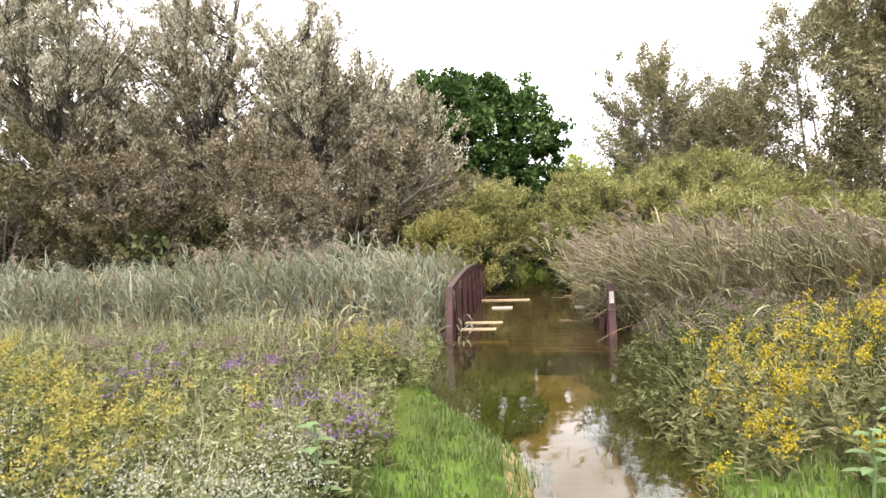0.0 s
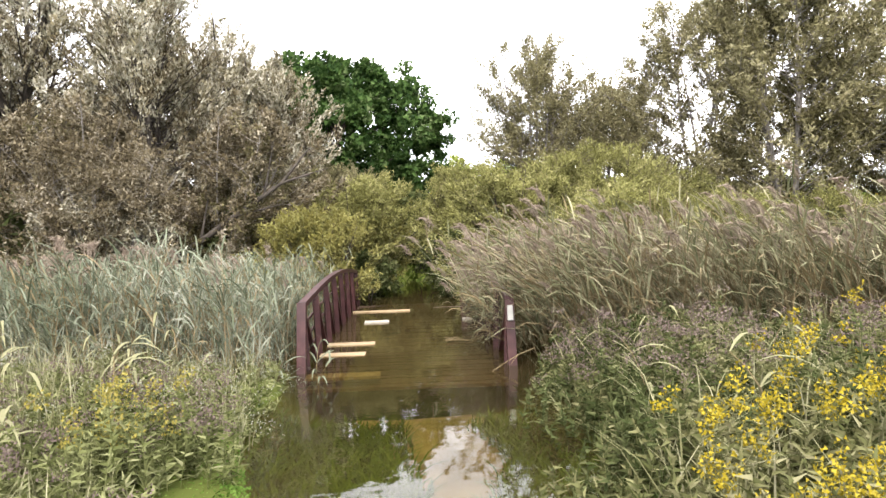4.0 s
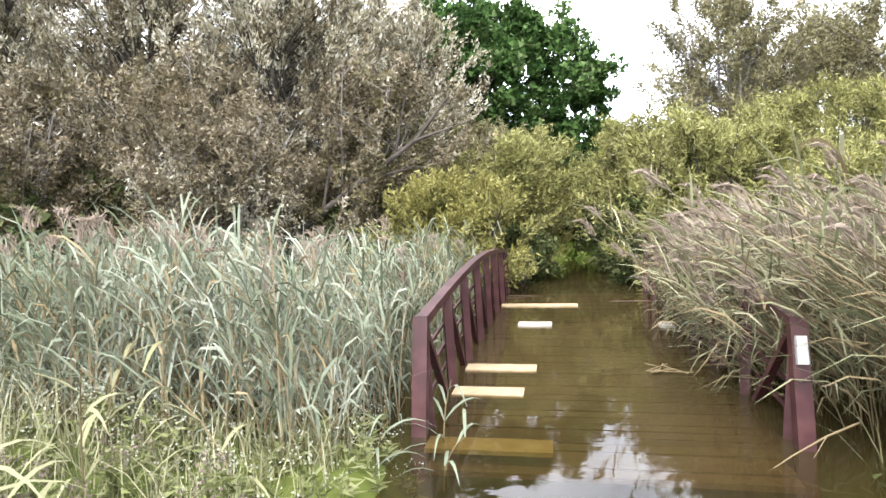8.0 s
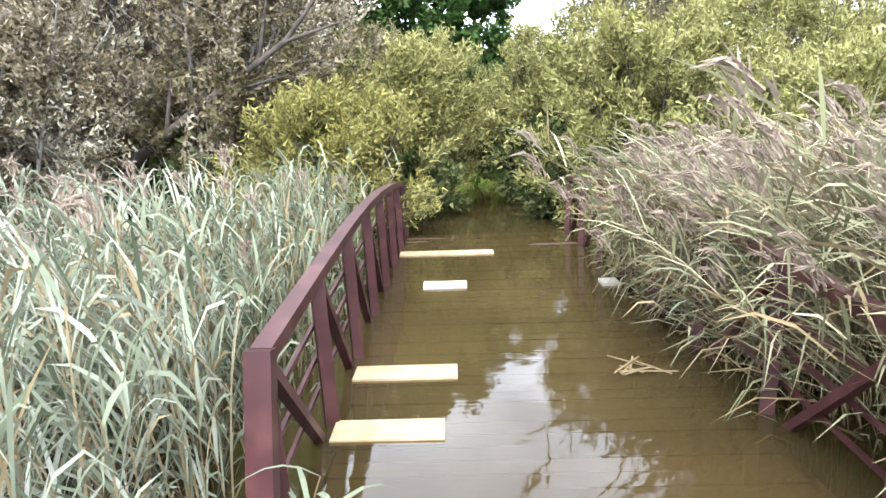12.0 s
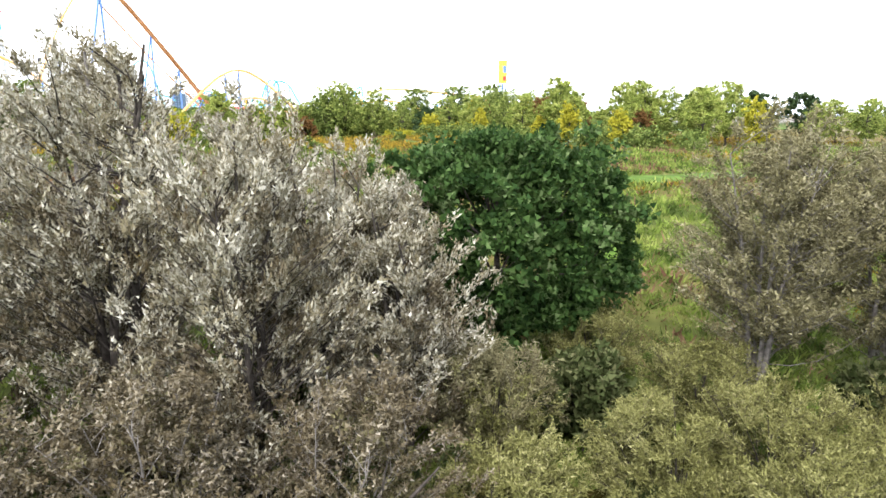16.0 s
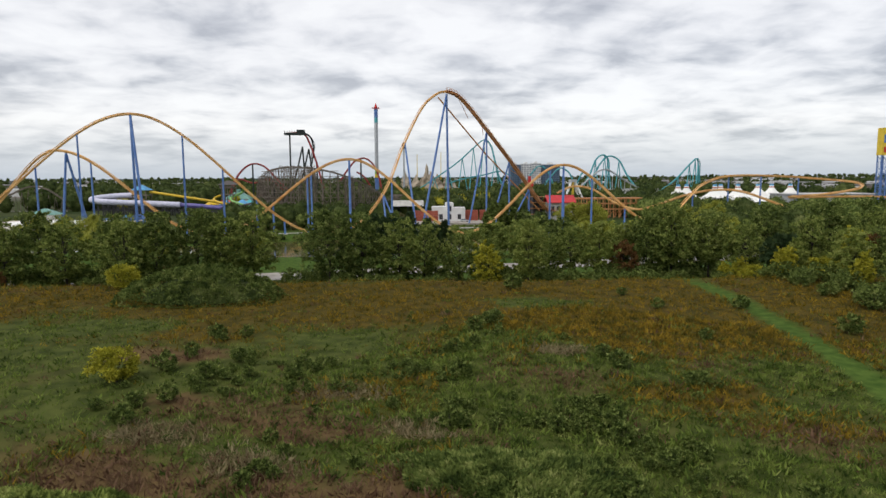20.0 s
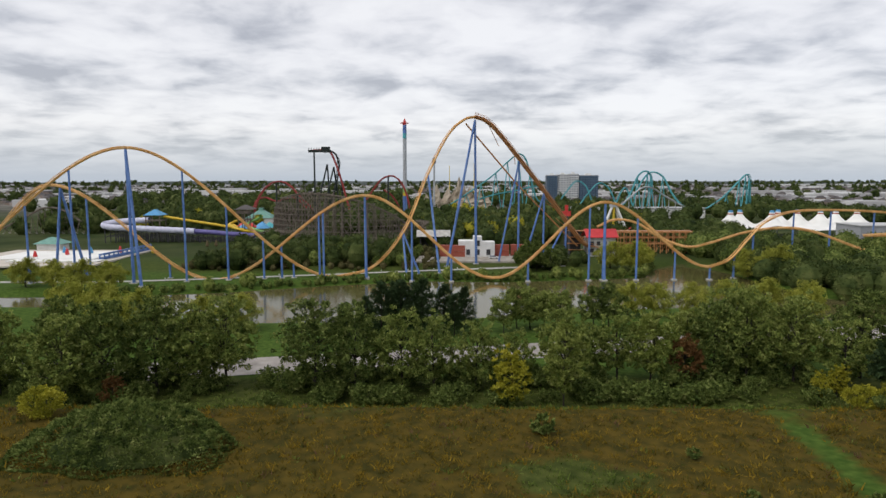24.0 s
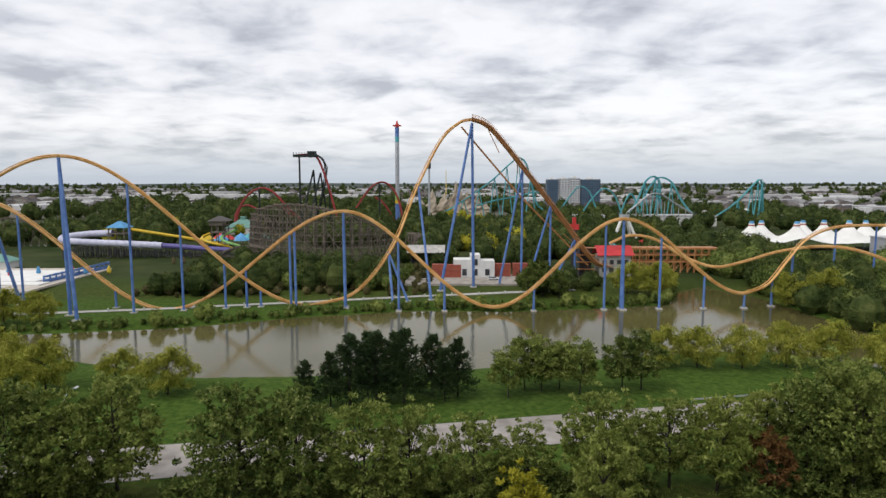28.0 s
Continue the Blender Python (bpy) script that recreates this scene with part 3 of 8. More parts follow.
kinds = np.stack(earth_kinds(GX, GY), -1).reshape(-1, 4)
earth = bpy.data.materials.new("earth_and_turf")
earth.use_nodes = True
nt = earth.node_tree
kind_node = nt.nodes.new("ShaderNodeAttribute")
kind_node.attribute_name = "kinds"
kind_split = nt.nodes.new("ShaderNodeSeparateColor")
nt.links.new(kind_node.outputs["Color"], kind_split.inputs[0])
earth_where = nt.nodes.new("ShaderNodeTexCoord")


def earth_color(low, high, scale):
    tex = nt.nodes.new("ShaderNodeTexNoise")
    tex.inputs["Scale"].default_value, tex.inputs["Detail"].default_value = scale, 8
    nt.links.new(earth_where.outputs["Object"], tex.inputs["Vector"])
    ramp = nt.nodes.new("ShaderNodeValToRGB")
    for element, color, at in zip(ramp.color_ramp.elements, (low, high), (0.35, 0.65)):
        element.color, element.position = (*color, 1), at
    nt.links.new(tex.outputs["Fac"], ramp.inputs[0])
    return ramp.outputs[0]


def earth_mix(fac, a, b):
    node = nt.nodes.new("ShaderNodeMix")
    node.data_type = "RGBA"
    nt.links.new(fac, node.inputs["Factor"])
    nt.links.new(a, node.inputs["A"])
    nt.links.new(b, node.inputs["B"])
    return node.outputs["Result"]


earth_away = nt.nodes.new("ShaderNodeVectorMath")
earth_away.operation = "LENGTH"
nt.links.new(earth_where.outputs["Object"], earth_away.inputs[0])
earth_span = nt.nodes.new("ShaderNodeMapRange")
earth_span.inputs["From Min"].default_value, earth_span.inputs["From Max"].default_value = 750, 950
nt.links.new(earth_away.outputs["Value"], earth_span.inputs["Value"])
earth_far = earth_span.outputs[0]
# wooded far hills, with distance haze mixed into their bluish-grey colour
hazy_hills = nt.nodes.new("ShaderNodeMapRange")
hazy_hills.inputs["From Min"].default_value, hazy_hills.inputs["From Max"].default_value = 2000, 2700
nt.links.new(earth_away.outputs["Value"], hazy_hills.inputs["Value"])
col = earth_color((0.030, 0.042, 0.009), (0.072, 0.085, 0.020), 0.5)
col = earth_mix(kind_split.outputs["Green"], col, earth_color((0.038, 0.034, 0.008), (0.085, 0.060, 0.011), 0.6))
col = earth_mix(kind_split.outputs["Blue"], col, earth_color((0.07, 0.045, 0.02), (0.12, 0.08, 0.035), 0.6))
col = earth_mix(kind_node.outputs["Alpha"], col, earth_mix(earth_far, earth_color((0.022, 0.036, 0.010), (0.060, 0.070, 0.026), 0.03), earth_mix(hazy_hills.outputs[0], earth_color((0.06, 0.062, 0.05), (0.19, 0.175, 0.155), 0.012), earth_color((0.04, 0.055, 0.05), (0.085, 0.098, 0.09), 0.006))))
col = earth_mix(kind_split.outputs["Red"], col, earth_color((0.032, 0.066, 0.010), (0.070, 0.112, 0.020), 0.8))
nt.links.new(col, nt.nodes["Principled BSDF"].inputs["Base Color"])
nt.nodes["Principled BSDF"].inputs["Roughness"].default_value = 0.95
nt.nodes["Principled BSDF"].inputs["Specular IOR Level"].default_value = 0.05
earth_fine = nt.nodes.new("ShaderNodeTexNoise")
earth_fine.inputs["Scale"].default_value = 9
nt.links.new(earth_where.outputs["Object"], earth_fine.inputs["Vector"])
earth_relief = nt.nodes.new("ShaderNodeBump")
earth_relief.inputs["Strength"].default_value = 0.6
nt.links.new(earth_fine.outputs["Fac"], earth_relief.inputs["Height"])
nt.links.new(earth_relief.outputs[0], nt.nodes["Principled BSDF"].inputs["Normal"])
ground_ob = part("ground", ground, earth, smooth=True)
layer = ground_ob.data.attributes.new("kinds", "FLOAT_COLOR", "POINT")
layer.data.foreach_set("color", kinds.ravel().astype(np.float32))
tagged(ground_ob, "green and gold meadow ground running out to the suburbs", "ground", kind="structure")


def sheet(name, outline, z, material, label, category):
    bm = bmesh.new()
    face = bm.faces.new([bm.verts.new((x, y, z)) for x, y in outline])
    bmesh.ops.recalc_face_normals(bm, faces=[face])
    if face.normal.z < 0:
        face.normal_flip()
    bmesh.ops.triangulate(bm, faces=[face])
    me = bpy.data.meshes.new(name)
    bm.to_mesh(me)
    bm.free()
    me.materials.append(material)
    return tagged(new(name, me), label, category, kind="structure")


sheet("water", [(-26, 3.2), (13, 3.2), (13, 33), (-26, 33)], 0.0, SWAMP, "still muddy brown flood water over the path", "water")
sheet("water", [to_world(r, d) for r, d in POND_OUTLINE], 0.0, POND, "calm silty green-brown pond below the coaster", "water")


def strip(line, half, lift):
    """A band that follows a line over the ground."""
    line = np.asarray(line, float)
    fine = np.concatenate([np.linspace(a, b, 14)[:-1] for a, b in zip(line[:-1], line[1:])] + [line[-1:]])
    way = np.gradient(fine, axis=0)
    way /= np.linalg.norm(way, axis=1)[:, None]
    side = np.stack([-way[:, 1], way[:, 0]], 1)
    geo = Geo()
    rows = []
    for k in (-1, -0.5, 0, 0.5, 1):
        p = fine + side * half * k
        rows.append(np.column_stack([p, ground_z(p[:, 0], p[:, 1]) + lift]))
    v = np.stack(rows, 1)
    n = len(fine)
    i, j = np.meshgrid(np.arange(n - 1), np.arange(4), indexing="ij")
    a = i * 5 + j
    geo.add(v.reshape(-1, 3), np.stack([a + 1, a, a + 5, a + 6], -1).reshape(-1, 4))
    return geo


road_line = [to_world(r, 91.5 + 0.2 * max(-20, r + 41)) for r in range(-330, 260, 30)]
tagged(part("road", strip(road_line, 6.0, 0.10), ASPHALT), "pale worn asphalt road behind the meadow trees", "road", kind="structure")
sand_line = [(1.0, 3.7), (0.85, 5.5), (0.65, 8.0), (0.45, 10.9)]
tagged(part("path", strip(sand_line, 0.75, 0.015), mat("drowned_sand", ((0.085, 0.066, 0.022), (0.13, 0.10, 0.036), (0.165, 0.13, 0.055)), 1.5, 0.9)), "sandy path drowned under shallow flood water", "path", kind="structure")
walk_line = [to_world(r, d) for r, d in ((-300, 196), (-130, 196), (-95, 203), (-44, 216), (-8, 226), (25, 233), (50, 238))]
tagged(part("pavement", strip(walk_line, 1.6, 0.12), CONCRETE), "grey lakeside service path below the coaster", "path", kind="structure")

# ---- trees and shrubs ----
def crown_geo(seed, height, radius, base, leaves, length, width, clumps=60, droop=0.0, spread=0.35, flat=1.0, up=0.0, shell=0.55, plain=False):
    """Leaf clumps set through an uneven crown. Returns the leaves and the clumps' places."""
    rng = np.random.default_rng(seed)
    w = unit(clumps, rng)
    w[:, 2] = w[:, 2] * 0.9 + 0.1
    k = shell + (1 - shell) * rng.random(clumps) ** 0.6
    half = (height - base) / 2
    lumpy = 1 + 0.22 * np.sin(w[:, 0] * 3.1 + seed) * np.sin(w[:, 1] * 2.7 - seed) + 0.12 * rng.normal(size=clumps)
    taper = 1 - 0.25 * np.clip(w[:, 2], 0, 1) * flat
    c = np.column_stack([w[:, 0] * radius * k * lumpy * taper, w[:, 1] * radius * k * lumpy * taper, base + half + w[:, 2] * half * k * (0.5 + 0.5 * lumpy)])
    pick = rng.integers(0, clumps, leaves)
    size = spread * radius * (0.6 + 0.6 * rng.random(clumps))
    away = unit(leaves, rng)
    q = rng.random(leaves) ** 0.45
    at = c[pick] + away * (size[pick] * q)[:, None] * (1, 1, 0.75)
    out_way = at - (0, 0, base + half * 0.6)
    out_way /= np.maximum(1e-6, np.linalg.norm(out_way, axis=1))[:, None]
    way = out_way * 0.5 + unit(leaves, rng) * 0.8 + np.array((0, 0, up - droop))
    way /= np.linalg.norm(way, axis=1)[:, None]
    geo = Geo()
    size_of = 0.7 + 0.6 * rng.random(leaves)
    geo.leaves(at, way, sided(way, rng), length * size_of, width * size_of, plain=plain)
    return geo, c


def limb_geo(seed, clumps, height, trunk_r, base, stems=1, sway=0.3, limbs=18, foot=0.3, twigs=0):
    """Tapered stems with limbs that reach into the crown."""
    rng = np.random.default_rng(seed + 500)
    geo, trunks = Geo(), []
    tops = []
    for s in range(stems):
        ang = rng.random() * 6.28
        lean = 0 if stems == 1 else foot
        p0 = np.array((lean * 0.35 * math.cos(ang), lean * 0.35 * math.sin(ang), -0.3))
        p1 = np.array((lean * math.cos(ang) * height * 0.28 + rng.normal() * sway, lean * math.sin(ang) * height * 0.28 + rng.normal() * sway, height * (0.80 if stems == 1 else 0.6 + 0.25 * rng.random())))
        k = np.linspace(0, 1, 7)[:, None]
        line = p0 + (p1 - p0) * k + np.sin(k * 3.1) * rng.normal(size=3) * sway * 0.6
        line[0] = p0
        trunks.append(Geo().tube(line, np.linspace(trunk_r, trunk_r * 0.22, 7) * (1 if stems == 1 else 0.7 + 0.3 * rng.random()), 7))
        tops.append(line)
    order = rng.permutation(len(clumps))[:limbs]
    for n, c in enumerate(clumps[order]):
        line = tops[n % stems]
        cand = line[1:-1]
        near = cand[np.argmin(np.linalg.norm(cand - c * (1, 1, 0.7), axis=1))]
        k = np.linspace(0, 1, 5)[:, None]
        bend = rng.normal(size=3) * 0.08 * np.linalg.norm(c - near)
        path = near + (c - near) * k + np.sin(k * 3.14) * bend
        geo.tube(path, np.linspace(trunk_r * 0.38, trunk_r * 0.06, 5), 4)
        for _ in range(twigs):
            s0 = path[rng.integers(1, 5)]
            e = c + rng.normal(size=3) * 0.35 * np.linalg.norm(c - near) * 0.5 + (0, 0, 0.2)
            geo.tube(np.linspace(s0, s0 + (e - s0) * 0.9 + rng.normal(size=3) * 0.1, 3), np.linspace(trunk_r * 0.10, trunk_r * 0.03, 3), 3)
    return trunks, geo


def tree(name, label, x, y, height, radius, leaf, seed, base=None, leaves=3000, length=0.3, width=0.2, trunk=0.16, bark=None, category="tree", group="", stems=1, limbs=18, z=None, twigs=0, foot=0.3, sway=0.3, **crown):
    base = height * 0.18 if base is None else base
    top = thing(name, label, category, group, x, y, float(ground_z(x, y)) if z is None else z)
    geo, clumps = crown_geo(seed, height, radius, base, leaves, length, width, **crown)
    trunks, limb = limb_geo(seed, clumps, height, trunk, base, stems, sway, limbs, foot, twigs)
    for one in trunks:
        part("trunk" if stems == 1 else "stem", one, bark or BARK, top, smooth=True)
    tagged(part("branchwork", limb, bark or BARK, top, smooth=True), kind="stuff")
    part("crown", geo, leaf, top)
    return top


def airy(name, label, x, y, height, radius, leaf, seed, base=0.4, stems=4, boughs=170, twigs=8, per=20, length=0.12, width=0.034, up=0.5, hug=0.6, reach=0.55, trunk=0.12, bark=None, foot=0.5, shell=0.35, category="tree", group="", z=None, inner=None, sway=(0.0, 0.0), gaps=0.5, fluff=0.16):
    """A fine-twigged tree or shrub: stems, boughs out to an uneven crown, upright twigs, and leaves set along every twig."""
    rng = np.random.default_rng(seed)
    top = thing(name, label, category, group, x, y, float(ground_z(x, y)) if z is None else z)
    half = (height - base) / 2
    many = boughs * 2
    w = unit(many, rng)
    k = shell + (1 - shell) * rng.random(many) ** 0.5
    lumpy = 1 + 0.24 * np.sin(w[:, 0] * 3.3 + seed) * np.sin(w[:, 1] * 2.9 - seed) + 0.16 * np.sin(w[:, 2] * 5.1 + w[:, 0] * 4.0 + 2 * seed)
    ends = np.column_stack([w[:, 0] * radius * k * lumpy * (1 - 0.3 * np.clip(w[:, 2], 0, 1)), w[:, 1] * radius * k * lumpy * (1 - 0.3 * np.clip(w[:, 2], 0, 1)), base + half + w[:, 2] * half * k * (0.45 + 0.55 * lumpy)])
    gap = np.sin(ends[:, 0] * 7.1 / radius + seed) + np.sin(ends[:, 1] * 6.3 / radius - seed) + np.sin(ends[:, 2] * 9.0 / height + 2 * seed)
    keep = np.argsort(-(gap * gaps + rng.normal(size=many)))[:boughs]
    ends, k = ends[keep] + np.column_stack([np.full(boughs, sway[0]), np.full(boughs, sway[1]), np.zeros(boughs)]) * (ends[keep][:, 2:] / height) ** 2, k[keep]
    lines = []
    for n in range(stems):
        a = 6.283 * (n + 0.7 * rng.random()) / stems
        out = 0.0 if stems == 1 else foot * radius * (0.35 + 0.65 * rng.random())
        tall = height * (0.72 + 0.22 * rng.random())
        q = np.linspace(0, 1, 8)[:, None]
        line = np.column_stack([math.cos(a) * out * q ** 1.25, math.sin(a) * out * q ** 1.25, -0.3 + (tall + 0.3) * q])
        line[:, :2] += np.sin(q * 3.4 + rng.random() * 6) * rng.normal(size=2) * 0.035 * height * q + np.array(sway) * q ** 2 * 0.8
        line[:, :2] += np.array((math.cos(a), math.sin(a))) * 0.06 * min(radius, 2.0)
        lines.append(line)
        part("trunk" if stems == 1 else "stem", Geo().tube(line, np.linspace(trunk, trunk * 0.18, 8) * (0.75 + 0.35 * rng.random()), 7), bark or BARK, top, smooth=True)
    wood = Geo()
    starts = np.empty((boughs, 3))
    for i, e in enumerate(ends):
        line = min(lines, key=lambda one: np.hypot(*(one[5, :2] - e[:2])) + 0.6 * rng.random() * radius)
        h = np.clip(e[2] - (0.35 + up) * np.hypot(*(e[:2] - line[4, :2])) - 0.2, 0.08 * height, line[-1, 2])
        starts[i] = [np.interp(h, line[:, 2], line[:, c]) for c in (0, 1)] + [h]
    q = np.linspace(0, 1, 5)[None, :, None]
    sag = rng.normal(size=(boughs, 3)) * 0.07 * np.linalg.norm(ends - starts, axis=1)[:, None] - np.array((0, 0, 0.05)) * up
    paths = starts[:, None] * (1 - q) + ends[:, None] * q + np.sin(q * 3.14) * sag[:, None]
    for one in paths:
        wood.tube(one, np.linspace(max(0.008, trunk * 0.17), 0.004, 5), 4)
    own = np.repeat(np.arange(boughs), twigs)
    t = 0.3 + 0.7 * rng.random(len(own))
    seg = np.minimum(3, (t * 4).astype(int))
    f = (t * 4 - seg)[:, None]
    root = paths[own, seg] * (1 - f) + paths[own, seg + 1] * f
    run = paths[own, 4] - paths[own, 2]
    run /= np.maximum(1e-6, np.linalg.norm(run, axis=1))[:, None]
    away = run * 0.55 + unit(len(own), rng) * 0.55 + np.array((sway[0] * 0.5, sway[1] * 0.5, up))
    away /= np.linalg.norm(away, axis=1)[:, None]
    long = reach * (0.45 + 0.8 * rng.random(len(own)))
    q = np.linspace(0, 1, 3)
    twig = root[:, None] + away[:, None] * (long[:, None] * q)[:, :, None]
    twig[:, 2, :2] += rng.normal(size=(len(own), 2)) * 0.06 * long[:, None]
    wood.ribbons(twig, np.array([0.009, 0.006, 0.003])[None] * np.ones((len(own), 1)), sided(away, rng))
    tagged(part("branchwork", wood, bark or BARK, top, smooth=True), kind="stuff")
    mine = np.repeat(np.arange(len(own)), per)
    t = rng.random(len(mine)) ** 0.8
    at = twig[mine, 0] * (1 - t)[:, None] + twig[mine, 2] * t[:, None]
    at = at + unit(len(mine), rng) * (fluff * rng.random(len(mine)) ** 0.6)[:, None]
    way = away[mine] * hug + unit(len(mine), rng) * (1 - hug)
    way /= np.maximum(1e-6, np.linalg.norm(way, axis=1))[:, None]
    size = 0.65 + 0.7 * rng.random(len(mine))
    side = sided(way, rng)
    # twigs low or deep in the crown mostly take the second leaf colour
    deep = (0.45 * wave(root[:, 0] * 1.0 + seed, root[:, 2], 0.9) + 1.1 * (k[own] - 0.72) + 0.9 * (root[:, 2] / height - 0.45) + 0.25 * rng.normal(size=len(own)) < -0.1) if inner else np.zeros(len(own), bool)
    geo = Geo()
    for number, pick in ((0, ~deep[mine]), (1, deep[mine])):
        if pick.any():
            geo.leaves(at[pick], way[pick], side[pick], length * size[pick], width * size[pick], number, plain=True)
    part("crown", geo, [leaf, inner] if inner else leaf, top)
    return top


def copies(top, spots, turn=True, seed=3):
    """More of a tree: (x, y, size) for each."""
    rng = np.random.default_rng(seed)
    for x, y, size in spots:
        one = copy_thing(top, pose(x, y, float(ground_z(x, y)), 0, 0, rng.random() * 360))
        one.scale = (size * (0.9 + 0.2 * rng.random()), size * (0.9 + 0.2 * rng.random()), size)

# ---- the footbridge ----
LEFT_RAIL, RIGHT_RAIL, Y0, Y1 = -1.06, 1.81, 11.35, 19.6


def rail_top(y):
    k = (y - Y0) / (Y1 - Y0)
    return 0.90 + 0.20 * math.sin(k * math.pi)


def deck_top(y):
    return -0.17 + 0.165 * math.sin(min(1.0, max(0.0, (y - 10.9) / 6.2)) * math.pi / 2)


bridge = thing("footbridge", "maroon steel footbridge with its timber deck just under brown flood water", "bridge", y=15.0)
bridge.location.y = 0


def side_truss(x, inward):
    bays = 7
    ys = np.linspace(Y0, Y1, bays + 1)
    top = Geo()
    top.sweep([(x, y, rail_top(y)) for y in np.linspace(Y0, Y1, 15)], 0.10, 0.075)
    part("top_rail", top, MAROON, bridge)
    low = Geo()
    low.sweep([(x, y, -0.25 + 0.2 * (rail_top(y) - 0.9)) for y in ys], 0.09, 0.09)
    part("bottom_chord", low, MAROON, bridge)
    end = Geo()
    end.beam((x, Y0 - 0.28, -0.35), (x, Y0 - 0.01, rail_top(Y0) + 0.035), 0.12, 0.10)
    post_end = part("end_post", end, MAROON, bridge, "sloping maroon end post")
    for y in ys:
        post = Geo()
        post.beam((x + 0.05 * inward, y + 0.02, -0.35), (x, y, rail_top(y) - 0.03), 0.085, 0.085)
        part("post", post, MAROON, bridge)
    for n, (a, b) in enumerate(zip(ys[:-1], ys[1:])):
        brace = Geo()
        brace.beam((x, a + 0.05, rail_top(a) - 0.06), (x, b - 0.08, -0.12), 0.065, 0.055)
        part("brace", brace, MAROON, bridge)
    for z in (0.12, 0.34, 0.56):
        wire = Geo()
        wire.sweep([(x - 0.045 * inward, y, z + rail_top(y) - 0.9) for y in ys], 0.022, 0.03)
        part("mid_rail", wire, MAROON, bridge)
    return post_end


side_truss(LEFT_RAIL, 1)
near_post = side_truss(RIGHT_RAIL, -1)
tag = Geo()
tag.beam((RIGHT_RAIL - 0.005, Y0 - 0.125, 0.60), (RIGHT_RAIL - 0.005, Y0 - 0.07, 0.80), 0.075, 0.125)
part("reflector", tag, WHITE_TAG, near_post, "white reflector plate on the end post")
plank = Geo()
plank.box(0, 0, -0.045, RIGHT_RAIL - LEFT_RAIL - 0.18, 0.138, 0.045)
plank_mesh = plank.mesh("plank", [DECK])
for n in range(58):
    y = 10.95 + 0.15 * n
    one = part("plank", plank_mesh, DECK, bridge)
    one.scale.y = 1.085 - 0.085 * float(smooth(14.2, 15.2, y))
    one.location = ((LEFT_RAIL + RIGHT_RAIL) / 2, y, deck_top(y) + 0.004 * math.sin(n * 2.3))
    one.rotation_euler = (0.01 * math.sin(n * 1.7), 0.004 * math.cos(n * 3.1), 0.006 * math.sin(n))
for a, b, y, z, kind in ((-0.99, 0.0, 11.10, -0.035, 0), (-0.99, -0.29, 12.40, 0.012, 0), (-0.99, -0.20, 13.33, 0.016, 0), (-0.57, -0.06, 16.0, 0.028, 1), (-0.99, 0.38, 17.9, 0.022, 0), (1.5, 1.7, 15.94, 0.03, 1)):
    board = Geo()
    board.box((a + b) / 2, y, z - 0.035, b - a, 0.27, 0.035)
    part("new_plank", board, PALE_WOOD if kind else NEW_WOOD, bridge, "bleached pale replacement plank" if kind else "bright new pine plank set in the deck")

